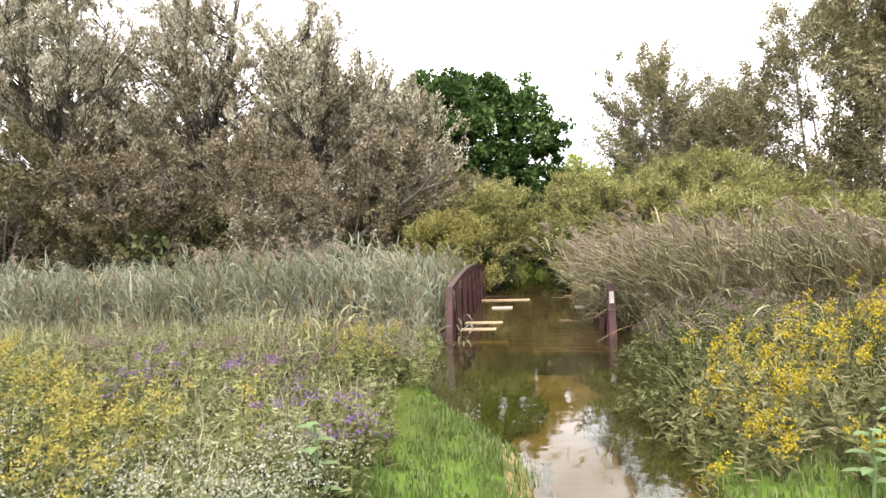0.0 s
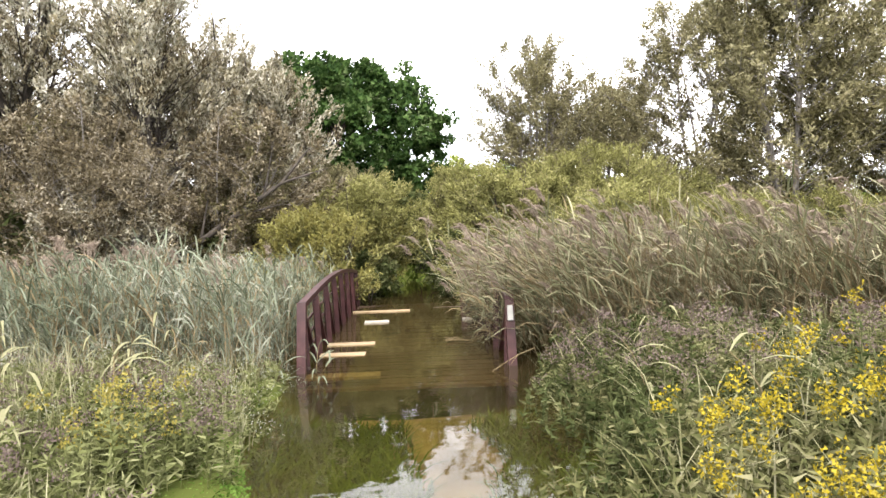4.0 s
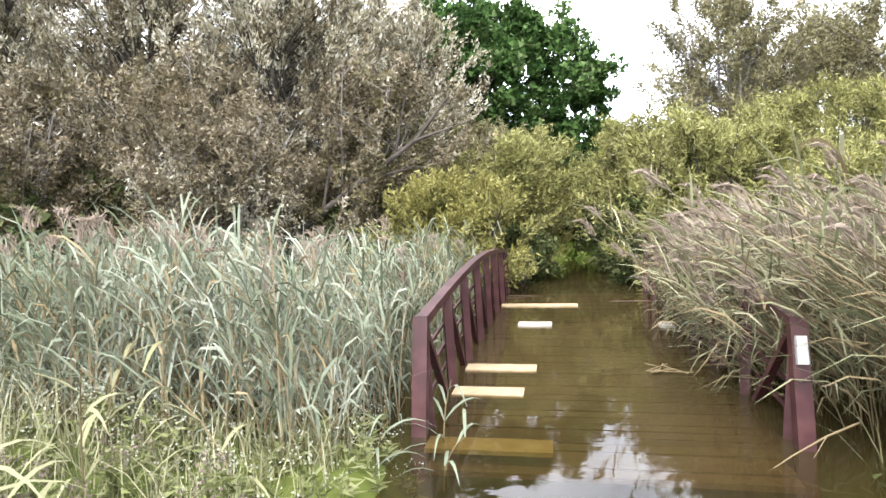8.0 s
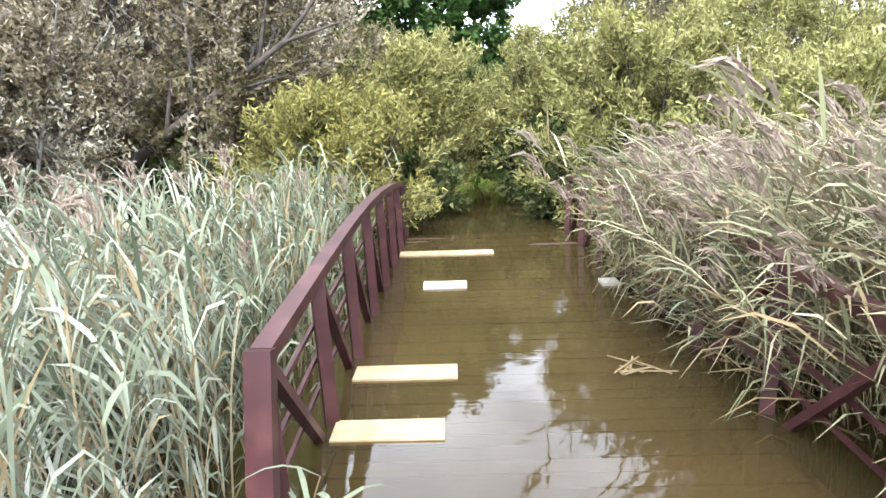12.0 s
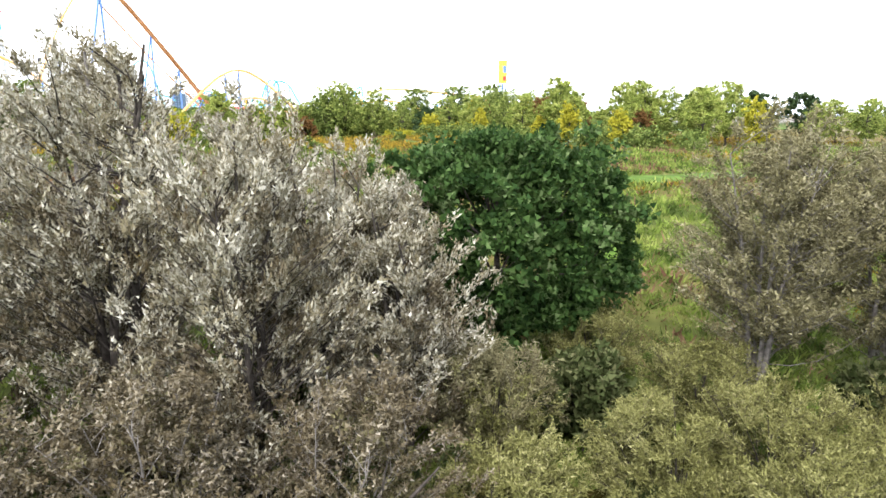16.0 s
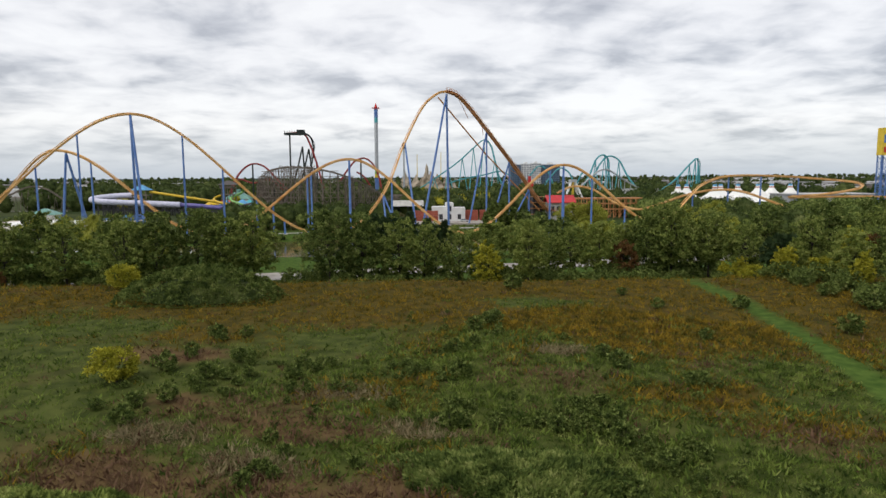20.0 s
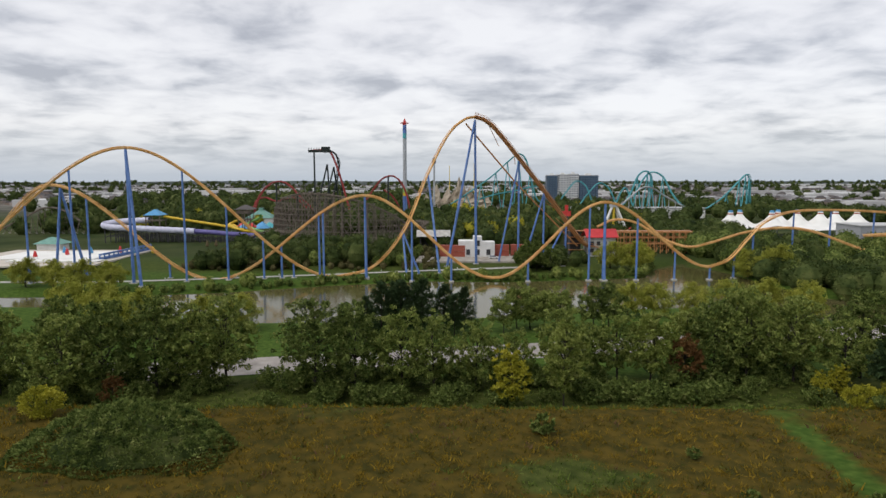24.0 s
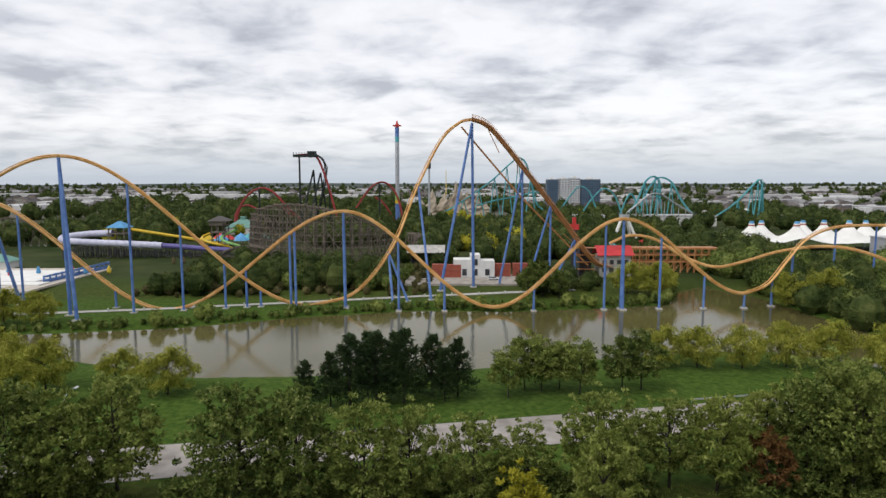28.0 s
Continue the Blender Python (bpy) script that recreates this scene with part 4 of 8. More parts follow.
# ---- reeds ----
def reeds(name, label, spots, heights, lean, leaf, plume_share, seed, leaf_len=0.45, leaf_w=0.022, per=8, stream=1.1, low=0.18, curl=1.0, dry=0.0, mess=0.13):
    """Reed stalks with long arching leaves that the wind draws to one side, and plumes on some."""
    rng = np.random.default_rng(seed)
    n = len(spots)
    base = np.column_stack([spots, ground_z(spots[:, 0], spots[:, 1]) - 0.05])
    tilt = np.column_stack([np.full(n, lean[0]) + rng.normal(size=n) * mess, np.full(n, lean[1]) + rng.normal(size=n) * mess])
    k = np.linspace(0, 1, 6)
    path = base[:, None] + np.stack([tilt[:, :1] * heights[:, None] * k ** 2, tilt[:, 1:] * heights[:, None] * k ** 2, heights[:, None] * (k - 0.12 * k ** 3)], -1)
    ang = rng.random(n) * 3.14
    side = np.column_stack([np.cos(ang), np.sin(ang), np.zeros(n)])
    geo = Geo()
    geo.ribbons(path, np.linspace(0.013, 0.006, 6)[None] * np.ones((n, 1)), side, 1)
    j = np.tile(np.linspace(low, 0.97, per), n) + rng.normal(size=n * per) * 0.05
    j = np.clip(j, 0.08, 0.99)
    own = np.repeat(np.arange(n), per)
    root = base[own] + np.column_stack([tilt[own] * (heights[own] * j ** 2)[:, None], heights[own] * (j - 0.12 * j ** 3)])
    a = rng.random(n * per) * 6.28
    wind = np.array(lean) * stream
    out = np.column_stack([np.cos(a) * (0.3 + 1.4 * mess) + wind[0], np.sin(a) * (0.3 + 1.4 * mess) + wind[1]])
    ln = leaf_len * (0.55 + 0.8 * rng.random(n * per)) * (1.15 - 0.45 * j)
    rise = 0.75 + 0.45 * rng.random(n * per)
    fall = curl * (0.25 + 0.95 * rng.random(n * per))
    q = np.linspace(0, 1, 4)
    leaf_path = root[:, None] + np.stack([out[:, :1] * ln[:, None] * q, out[:, 1:] * ln[:, None] * q, (rise[:, None] * q - fall[:, None] * q ** 2.2) * ln[:, None]], -1)
    flat = np.column_stack([-out[:, 1], out[:, 0], rng.normal(size=n * per) * 0.6])
    flat /= np.linalg.norm(flat, axis=1)[:, None]
    broad = np.array([0.55, 1.0, 0.7, 0.04])[None] * (leaf_w * (0.6 + 0.7 * rng.random(n * per)))[:, None]
    dead = rng.random(n * per) < dry * (1.4 - j)
    for number, pick in ((0, ~dead), (1, dead)):
        geo.ribbons(leaf_path[pick], broad[pick], flat[pick], number)
    tuft = np.flatnonzero(rng.random(n) < plume_share)
    m = 46
    own = np.repeat(tuft, m)
    s = rng.random(len(own))
    tip = path[own, -1]
    bow = np.tile(wind * 0.55, (len(own), 1))
    at = tip + np.column_stack([bow[:, 0] * 0.42 * s ** 1.5 + rng.normal(size=len(own)) * 0.028 * (1.2 - s), bow[:, 1] * 0.42 * s ** 1.5 + rng.normal(size=len(own)) * 0.028 * (1.2 - s), 0.30 * s - 0.10 * s * s])
    away = np.column_stack([bow[:, 0] * 1.3 + rng.normal(size=len(own)) * 0.16, bow[:, 1] * 1.3 + rng.normal(size=len(own)) * 0.16, 0.75 - 0.9 * s])
    away /= np.linalg.norm(away, axis=1)[:, None]
    geo.leaves(at, away, sided(away, rng), 0.08 + 0.06 * rng.random(len(own)), 0.013, 2, plain=True)
    return tagged(part(name, geo, [leaf, STRAW, PLUME]), label, "reeds", kind="stuff")


def scatter(n, x0, x1, y0, y1, keep, seed):
    rng = np.random.default_rng(seed)
    p = np.column_stack([rng.uniform(x0, x1, n), rng.uniform(y0, y1, n)])
    return p[keep(p[:, 0], p[:, 1])]


left_bed = scatter(5200, -13, -1.3, 10.0, 17.0, lambda x, y: (y > 10.4 + 0.5 * wave(x, y, 1.5) - 0.25 * smooth(-2, -1.3, x)) & (y < 16.6 - 2.4 * np.clip(-x - 2.2, 0, 1) + 1.3 * smooth(-7, -10, x)), 11)
hl = 1.50 + 0.26 * np.random.default_rng(12).normal(size=len(left_bed)).clip(-2, 1.6) + 0.20 * smooth(11, 14, left_bed[:, 1]) - 0.20 * smooth(-4.5, -7.5, left_bed[:, 0]) + 0.12 * wave(left_bed[:, 0], left_bed[:, 1], 0.8)
reeds("reed_bed", "dense grey-green common reeds leaning beside the bridge", left_bed, hl, (-0.09, 0.03), REED, 0.05, 13, 0.62, 0.021, 12, 1.4, 0.15, 0.85, dry=0.14)
tall_left = scatter(60, -6.5, -1.9, 11.2, 14.5, lambda x, y: x < 0, 20)
reeds("reed_bed", "taller reeds with drooping tan plumes above the bed", tall_left, np.full(len(tall_left), 1.9) + 0.25 * np.random.default_rng(24).random(len(tall_left)), (-0.12, 0.02), REED, 0.8, 25, 0.55, 0.024, 8, 2.6)
sedge_bed = scatter(360, -3.0, -1.5, 15.0, 17.6, lambda x, y: y < 17.8 + 0.4 * (x + 2), 26)
reeds("cattails", "dark green sword-leaved cattails by the railing", sedge_bed, np.full(len(sedge_bed), 0.3), (-0.02, 0.0), BRAMBLE, 0.0, 26, 1.05, 0.03, 5, 0.5, 0.1, 0.35)
right_bed = scatter(4300, 2.1, 13, 10.0, 17.2, lambda x, y: (x > 2.14 + 0.16 * np.maximum(0, 12.4 - y)) & (y > 10.3 + 0.4 * wave(x, y, 1.7)) & (y < 16.8 + 0.3 * wave(x, y, 1.1)), 14)
hr = 1.92 + 0.26 * np.random.default_rng(15).normal(size=len(right_bed)).clip(-2, 2) - 0.15 * smooth(4, 7, right_bed[:, 0]) + 0.2 * wave(right_bed[:, 0], right_bed[:, 1], 0.9)
reeds("reed_bed", "tall wind-bent reeds with tan plumes hanging over the rail", right_bed, hr, (-0.27, -0.04), REED_DRY, 0.5, 16, 0.68, 0.022, 10, 2.0, 0.3, 0.75, dry=0.4, mess=0.22)
hang = scatter(230, 1.98, 2.5, 12.4, 17.0, lambda x, y: x > 0, 17)
reeds("reed_bed", "drooping reeds hanging through the maroon railing", hang, 1.50 + 0.35 * np.random.default_rng(18).random(len(hang)), (-0.27, -0.04), REED_DRY, 0.2, 19, 0.6, 0.019, 9, 1.6, 0.35, 1.2, dry=0.6)

# ---- flowers and grass on the banks ----
def blades(name, label, spots, height, material, seed, width=0.012, per=5, bend=0.5, category="grass", ceiling=None):
    rng = np.random.default_rng(seed)
    spots = np.repeat(spots, per, 0) + rng.normal(size=(len(spots) * per, 2)) * 0.05
    n = len(spots)
    h = height * (0.5 + 0.8 * rng.random(n))
    a = rng.random(n) * 6.28
    base = np.column_stack([spots, ground_z(spots[:, 0], spots[:, 1]) - 0.01])
    if ceiling is not None:
        h = np.maximum(0.02, np.minimum(h, ceiling - base[:, 2]))
    q = np.linspace(0, 1, 4)
    r = h * bend * rng.random(n)
    path = base[:, None] + np.stack([(np.cos(a) * r)[:, None] * q ** 2, (np.sin(a) * r)[:, None] * q ** 2, h[:, None] * (q - 0.25 * q ** 3)], -1)
    side = np.column_stack([-np.sin(a), np.cos(a), np.zeros(n)])
    geo = Geo()
    geo.ribbons(path, np.array([1.0, 0.9, 0.6, 0.1])[None] * width * np.ones((n, 1)), side)
    return tagged(part(name, geo, material), label, category, kind="stuff")


def herbs(name, label, spots, height, leaf, flower, seed, stems=4, heads=26, head_r=0.10, petal=0.03, leaf_n=34, leaf_l=0.11, category="flowers", plume=0.0):
    """Leafy stems with a head of small florets on each."""
    rng = np.random.default_rng(seed)
    spots = np.repeat(spots, stems, 0) + rng.normal(size=(len(spots) * stems, 2)) * 0.13
    n = len(spots)
    h = height * (0.5 + 0.65 * rng.random(n)) * (1 + 0.35 * wave(spots[:, 0], spots[:, 1], 0.45, 0.6))
    base = np.column_stack([spots, ground_z(spots[:, 0], spots[:, 1]) - 0.02])
    lean = rng.normal(size=(n, 2)) * 0.16
    q = np.linspace(0, 1, 4)
    path = base[:, None] + np.stack([lean[:, :1] * h[:, None] * q ** 1.5, lean[:, 1:] * h[:, None] * q ** 1.5, h[:, None] * q], -1)
    a = rng.random(n) * 3.14
    geo = Geo()
    geo.ribbons(path, np.linspace(0.012, 0.005, 4)[None] * np.ones((n, 1)), np.column_stack([np.cos(a), np.sin(a), np.zeros(n)]), 0)
    own = np.repeat(np.arange(n), leaf_n)
    s = 0.12 + 0.83 * rng.random(len(own))
    at = base[own] + np.column_stack([lean[own] * (h[own] * s ** 1.5)[:, None], h[own] * s])
    way = unit(len(own), rng) * (1, 1, 0.5) + (0, 0, 0.35)
    way /= np.linalg.norm(way, axis=1)[:, None]
    geo.leaves(at, way, sided(way, rng), leaf_l * (1.15 - 0.6 * s), leaf_l * 0.2, 0, plain=True)
    if heads:
        own = np.repeat(np.arange(n), heads)
        off = unit(len(own), rng) * (head_r * rng.random(len(own)) ** 0.4)[:, None]
        off[:, 2] = np.abs(off[:, 2]) * (1 + plume) - head_r * 0.5 * plume
        off[:, 0] += plume * 0.5 * np.abs(off[:, 2])
        at = path[own, -1] + off
        way = unit(len(own), rng) * 0.8 + (0, 0, 0.5)
        way /= np.linalg.norm(way, axis=1)[:, None]
        geo.leaves(at, way, sided(way, rng), petal, petal * 0.9, 1, plain=True)
    return tagged(part(name, geo, [leaf, flower or leaf]), label, category, kind="stuff")


lawn_spots = scatter(7000, -2.5, 5.0, 1.6, 6.6, lambda x, y: (ground_z(x, y) > -0.10) & ((np.abs(x - 0.8) < 2.4 - 0.12 * y + 0.4 * wave(x, y, 0.9)) | ((x > 1.2) & (y < 5.0))), 21)
blades("short_grass", "bright green short grass at the water's edge", lawn_spots, 0.11, GRASS, 22, 0.012, 5)
shallows = scatter(6500, -1.4, 2.6, 4.6, 9.5, lambda x, y: (ground_z(x, y) > -0.55) & (np.abs(x - 0.75) > 0.35 + 0.3 * wave(x, y, 0.8)), 23)
blades("drowned_grass", "green grass drowned in shallow water", shallows, 0.24, DROWNED, 24, 0.026, 3, 1.3, ceiling=0.0)


def left_bank(x, y):
    return (x < -0.6 - 0.09 * (y - 2.0) + 0.25 * wave(x, y, 1.0)) & (y < 10.9) & (x > -11)


def right_bank(x, y):
    return (x > 1.55 + 0.35 * np.maximum(0, 4.2 - y) + 0.22 * wave(x, y, 0.9)) & (y < 11.0) & (x < 12) & (x > 2.0 - 1.0 * (y < 7)) & (y > 4.7 - 0.3 * np.maximum(0, x - 3) + 0.3 * wave(x, y, 0.8))


def clumps_at(n, centres, spread, keep, seed):
    """Spots gathered round the given places."""
    rng = np.random.default_rng(seed)
    p = np.array(centres, float)[rng.integers(0, len(centres), n)] + rng.normal(size=(n, 2)) * spread
    return p[keep(p[:, 0], p[:, 1])]


blades("wild_grass", "pale tangled wild grass on the bank", scatter(2800, -11, 0, 1.2, 11.0, lambda x, y: left_bank(x, y) & (wave(x, y, 1.2, 3.3) > -0.2), 31), 0.46, SEDGE, 32, 0.010, 6, 0.8)
blades("wild_grass", "tall wispy pale grass before the reeds", scatter(330, -9.5, -1.25, 6.6, 10.7, lambda x, y: left_bank(x, y) & (wave(x, y, 0.9, 1.1) > 0.0), 28), 0.78, SEDGE, 27, 0.011, 5, 0.55)
herbs("leafy_weeds", "pale leafy weeds between the flowers", scatter(1300, -10, 0, 1.8, 9.0, left_bank, 30), 0.42, HERB_PALE, None, 29, 3, 0, leaf_n=20, leaf_l=0.11)
herbs("leafy_weeds", "green leafy weeds between the flowers", scatter(900, 0, 9, 3.2, 10.6, right_bank, 33), 0.5, HERB, None, 34, 4, 0, leaf_n=26, leaf_l=0.13)
gold_l = clumps_at(60, [(-2.8, 3.7), (-2.2, 4.2), (-2.4, 2.9), (-3.6, 4.6), (-1.5, 6.8), (-4.8, 5.4)], 0.24, left_bank, 35)
herbs("goldenrod", "yellow goldenrod in bloom on the bank", gold_l, 0.60, HERB_PALE, PALE_GOLD, 36, 3, 44, 0.07, 0.02, plume=1.3)
gold_r = clumps_at(54, [(2.3, 6.1), (2.9, 6.3), (3.6, 6.2), (4.4, 5.9), (3.4, 5.0), (2.7, 5.2), (5.4, 5.6), (4.6, 4.8), (3.9, 7.0), (6.2, 5.0)], 0.22, right_bank, 37)
herbs("goldenrod", "tall yellow goldenrod above the water's edge", gold_r, 0.80, HERB, GOLDENROD, 38, 2, 60, 0.07, 0.021, plume=1.5)
gold_low = clumps_at(26, [(1.9, 4.6), (2.3, 4.3), (2.0, 5.4), (2.7, 4.2), (3.3, 4.0), (2.4, 4.9), (4.0, 3.9)], 0.2, lambda x, y: x > 1.5, 47)
herbs("goldenrod", "low goldenrod bending over the water's edge", gold_low, 0.5, HERB, GOLDENROD, 48, 2, 60, 0.07, 0.02, plume=1.5)
white_l = clumps_at(150, [(-1.7, 3.4), (-1.2, 3.0), (-2.1, 3.1), (-1.6, 2.6), (-0.9, 3.3), (-2.6, 2.5), (-1.0, 2.4), (-3.2, 3.2)], 0.36, left_bank, 39)
herbs("white_asters", "small white asters in a low bushy patch", white_l, 0.38, HERB_PALE, WHITE_ASTER, 40, 4, 20, 0.12, 0.017, leaf_n=22)
purple = clumps_at(24, [(-1.2, 3.9), (-0.95, 4.5), (-1.0, 4.1), (-2.4, 5.1), (-1.9, 5.4), (-3.4, 6.0), (-0.8, 5.0), (-2.9, 4.9)], 0.17, left_bank, 41)
herbs("purple_asters", "purple asters in loose clumps on the bank", purple, 0.50, HERB, ASTER, 42, 4, 14, 0.09, 0.024)
faded = clumps_at(70, [(-2.3, 6.4), (-1.4, 7.4), (-3.3, 7.6), (-1.7, 8.3), (-4.6, 6.8), (-0.9, 5.9), (-2.6, 8.6)], 0.3, left_bank, 49)
herbs("faded_asters", "faded mauve-brown aster heads among the grass", faded, 0.46, HERB_PALE, MAUVE, 50, 4, 40, 0.11, 0.018)
white_far = scatter(150, -6.0, -1.0, 7.4, 11.0, lambda x, y: wave(x, y, 1.3, 0.7) > -0.35, 43)
herbs("white_asters", "small white asters before the reeds", white_far, 0.36, HERB_PALE, WHITE_ASTER, 44, 3, 14, 0.13, 0.016, leaf_n=18, leaf_l=0.12)
bramble = scatter(330, 1.55, 5.0, 6.4, 10.8, lambda x, y: x > 1.6 + 0.14 * np.maximum(0, y - 7.0) + 0.15 * wave(x, y, 0.7) + 0.3 * np.maximum(0, y - 10.6), 45)
herbs("bramble", "low green bramble tangle beside the railing", bramble, 0.6, BRAMBLE, None, 46, 4, 0, leaf_n=22, leaf_l=0.12, category="shrub")

blades("wild_grass", "tan bent grass leaning out of the brambles", scatter(420, 1.8, 8.5, 4.6, 11.0, lambda x, y: right_bank(x, y) & (wave(x, y, 0.8, 0.5) > -0.2), 58), 0.78, SEDGE, 59, 0.014, 5, 0.9)
faded_r = clumps_at(80, [(2.6, 8.0), (3.4, 8.8), (4.6, 7.8), (5.8, 8.6), (2.3, 9.6)], 0.4, right_bank, 56)
herbs("faded_asters", "faded reddish-brown weeds among the brambles", faded_r, 0.66, HERB, MAUVE, 57, 4, 36, 0.1, 0.02)


def milkweed(x, y, height, label, seed):
    rng = np.random.default_rng(seed)
    top = thing("milkweed", label, "plant", "milkweed stalks", x, y, float(ground_z(x, y)))
    stem = Geo()
    stem.tube([(0, 0, -0.05), (0.02, 0, height * 0.5), (0.0, 0.02, height)], [0.012, 0.010, 0.007], 6)
    part("stem", stem, MILKWEED, top)
    for n in range(12):
        z = height * (0.3 + 0.7 * n / 11)
        a = n * 1.57 + rng.normal() * 0.3
        way = np.array((math.cos(a), math.sin(a), 0.45))
        side = np.array((-math.sin(a), math.cos(a), 0))
        q = np.linspace(0, 1, 5)
        ln = 0.17 * (1.1 - 0.4 * n / 11)
        line = np.array((0, 0, z)) + way * (ln * q)[:, None] - np.array((0, 0, 1)) * (ln * 0.45 * q ** 2)[:, None]
        leaf = Geo()
        leaf.ribbons(line[None], np.array([[0.01, 0.055, 0.07, 0.05, 0.005]]), side[None])
        part("leaf", leaf, MILKWEED, top)
    return top


milkweed(-0.95, 3.6, 0.62, "pale yellow-green milkweed stalk in the asters", 1)
milkweed(2.45, 4.0, 0.48, "broad-leaved green milkweed by the water", 2)
milkweed(3.0, 4.7, 0.85, "tall pale green milkweed among goldenrod", 3)

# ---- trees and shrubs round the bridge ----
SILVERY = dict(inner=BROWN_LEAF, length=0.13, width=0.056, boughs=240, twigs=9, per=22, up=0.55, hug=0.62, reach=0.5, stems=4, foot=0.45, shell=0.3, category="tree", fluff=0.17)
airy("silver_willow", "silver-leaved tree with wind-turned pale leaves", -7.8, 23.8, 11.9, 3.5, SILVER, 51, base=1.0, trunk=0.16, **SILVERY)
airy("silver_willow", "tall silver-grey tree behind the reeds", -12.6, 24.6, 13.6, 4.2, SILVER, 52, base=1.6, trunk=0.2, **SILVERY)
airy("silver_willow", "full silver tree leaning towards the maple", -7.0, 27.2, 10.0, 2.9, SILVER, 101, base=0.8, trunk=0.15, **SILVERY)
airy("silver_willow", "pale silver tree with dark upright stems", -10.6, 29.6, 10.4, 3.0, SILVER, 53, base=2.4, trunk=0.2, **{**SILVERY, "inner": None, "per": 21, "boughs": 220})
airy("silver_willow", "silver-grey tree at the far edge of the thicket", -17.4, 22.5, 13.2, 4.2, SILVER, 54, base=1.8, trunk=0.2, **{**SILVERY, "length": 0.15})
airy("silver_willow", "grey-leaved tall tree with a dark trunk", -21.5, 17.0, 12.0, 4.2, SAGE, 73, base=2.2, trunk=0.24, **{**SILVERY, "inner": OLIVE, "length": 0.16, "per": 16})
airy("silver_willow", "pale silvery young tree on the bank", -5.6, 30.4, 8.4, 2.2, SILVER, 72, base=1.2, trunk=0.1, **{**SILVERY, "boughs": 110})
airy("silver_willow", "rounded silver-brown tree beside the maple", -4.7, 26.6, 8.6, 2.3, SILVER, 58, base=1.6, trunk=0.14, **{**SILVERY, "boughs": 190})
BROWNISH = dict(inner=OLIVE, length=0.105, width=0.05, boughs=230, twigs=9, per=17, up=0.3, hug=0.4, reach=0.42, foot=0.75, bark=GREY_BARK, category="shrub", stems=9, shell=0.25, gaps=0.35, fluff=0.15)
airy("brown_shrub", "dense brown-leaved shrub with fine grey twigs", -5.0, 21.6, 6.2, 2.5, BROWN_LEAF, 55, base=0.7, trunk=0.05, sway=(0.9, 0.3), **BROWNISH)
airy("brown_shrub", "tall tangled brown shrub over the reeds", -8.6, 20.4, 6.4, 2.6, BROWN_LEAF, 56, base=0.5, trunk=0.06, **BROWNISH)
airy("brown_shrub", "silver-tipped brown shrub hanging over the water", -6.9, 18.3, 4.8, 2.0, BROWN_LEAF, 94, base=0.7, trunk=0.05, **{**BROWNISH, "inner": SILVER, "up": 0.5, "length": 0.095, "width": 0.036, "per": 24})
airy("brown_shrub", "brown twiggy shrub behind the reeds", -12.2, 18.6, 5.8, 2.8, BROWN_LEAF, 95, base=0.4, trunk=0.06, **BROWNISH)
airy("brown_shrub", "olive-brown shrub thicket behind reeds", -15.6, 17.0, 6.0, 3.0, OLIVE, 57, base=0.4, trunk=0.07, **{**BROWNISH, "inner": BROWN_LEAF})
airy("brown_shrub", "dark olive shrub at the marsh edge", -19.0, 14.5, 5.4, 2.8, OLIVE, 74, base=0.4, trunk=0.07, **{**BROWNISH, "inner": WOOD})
UNDER = dict(length=0.24, width=0.15, trunk=0.05, stems=5, limbs=12, clumps=60, foot=0.9, category="shrub", plain=True, base=0.1)
tree("dark_bush", "dark green undergrowth behind the reeds", -12.0, 21.0, 3.4, 3.4, BRAMBLE, 75, leaves=6000, **UNDER)
tree("dark_bush", "dark green undergrowth under the silver trees", -18.5, 19.0, 3.4, 3.4, BRAMBLE, 76, leaves=6000, **UNDER)
tree("dark_bush", "dark green undergrowth below the brown shrubs", -5.2, 23.6, 3.2, 2.4, BRAMBLE, 77, leaves=7000, **{**UNDER, "length": 0.17, "width": 0.1})
tree("dark_bush", "dark green undergrowth beyond the flooded wood", -8.4, 25.6, 3.2, 3.0, BRAMBLE, 89, leaves=6000, **UNDER)
tree("maple", "full dark green maple with a rounded crown", -3.2, 34.8, 9.7, 5.1, MAPLE, 59, base=0.6, leaves=52000, length=0.21, width=0.19, plain=True, trunk=0.24, clumps=560, spread=0.12, limbs=40, shell=0.66, z=0.9, flat=0.6)
WILLOWY = dict(length=0.115, width=0.031, boughs=190, twigs=9, per=27, up=0.35, hug=0.5, reach=0.42, foot=0.8, category="shrub", stems=8, base=0.15, shell=0.5, gaps=0.25, trunk=0.035, fluff=0.14)
airy("willow_shrub", "feathery yellow-green willow thicket over the bridge end", 3.35, 20.7, 4.2, 2.45, WILLOW, 60, **{**WILLOWY, "boughs": 230})
airy("willow_shrub", "broad yellow-green willow thicket", 6.6, 22.8, 4.9, 3.0, WILLOW, 61, **{**WILLOWY, "boughs": 240})
airy("willow_shrub", "yellow-green willow thicket behind the reeds", 5.9, 18.8, 3.3, 2.2, WILLOW, 62, **WILLOWY)
airy("willow_shrub", "low pale willow scrub behind the reeds", 9.3, 20.2, 3.1, 2.4, WILLOW, 96, **WILLOWY)
airy("willow_shrub", "yellow-green willow scrub at the marsh edge", 10.4, 24.2, 3.6, 2.8, WILLOW, 97, **WILLOWY)
airy("willow_shrub", "low yellow-green scrub below the tall willow", 13.2, 21.5, 2.7, 2.5, WILLOW, 98, **{**WILLOWY, "per": 16})
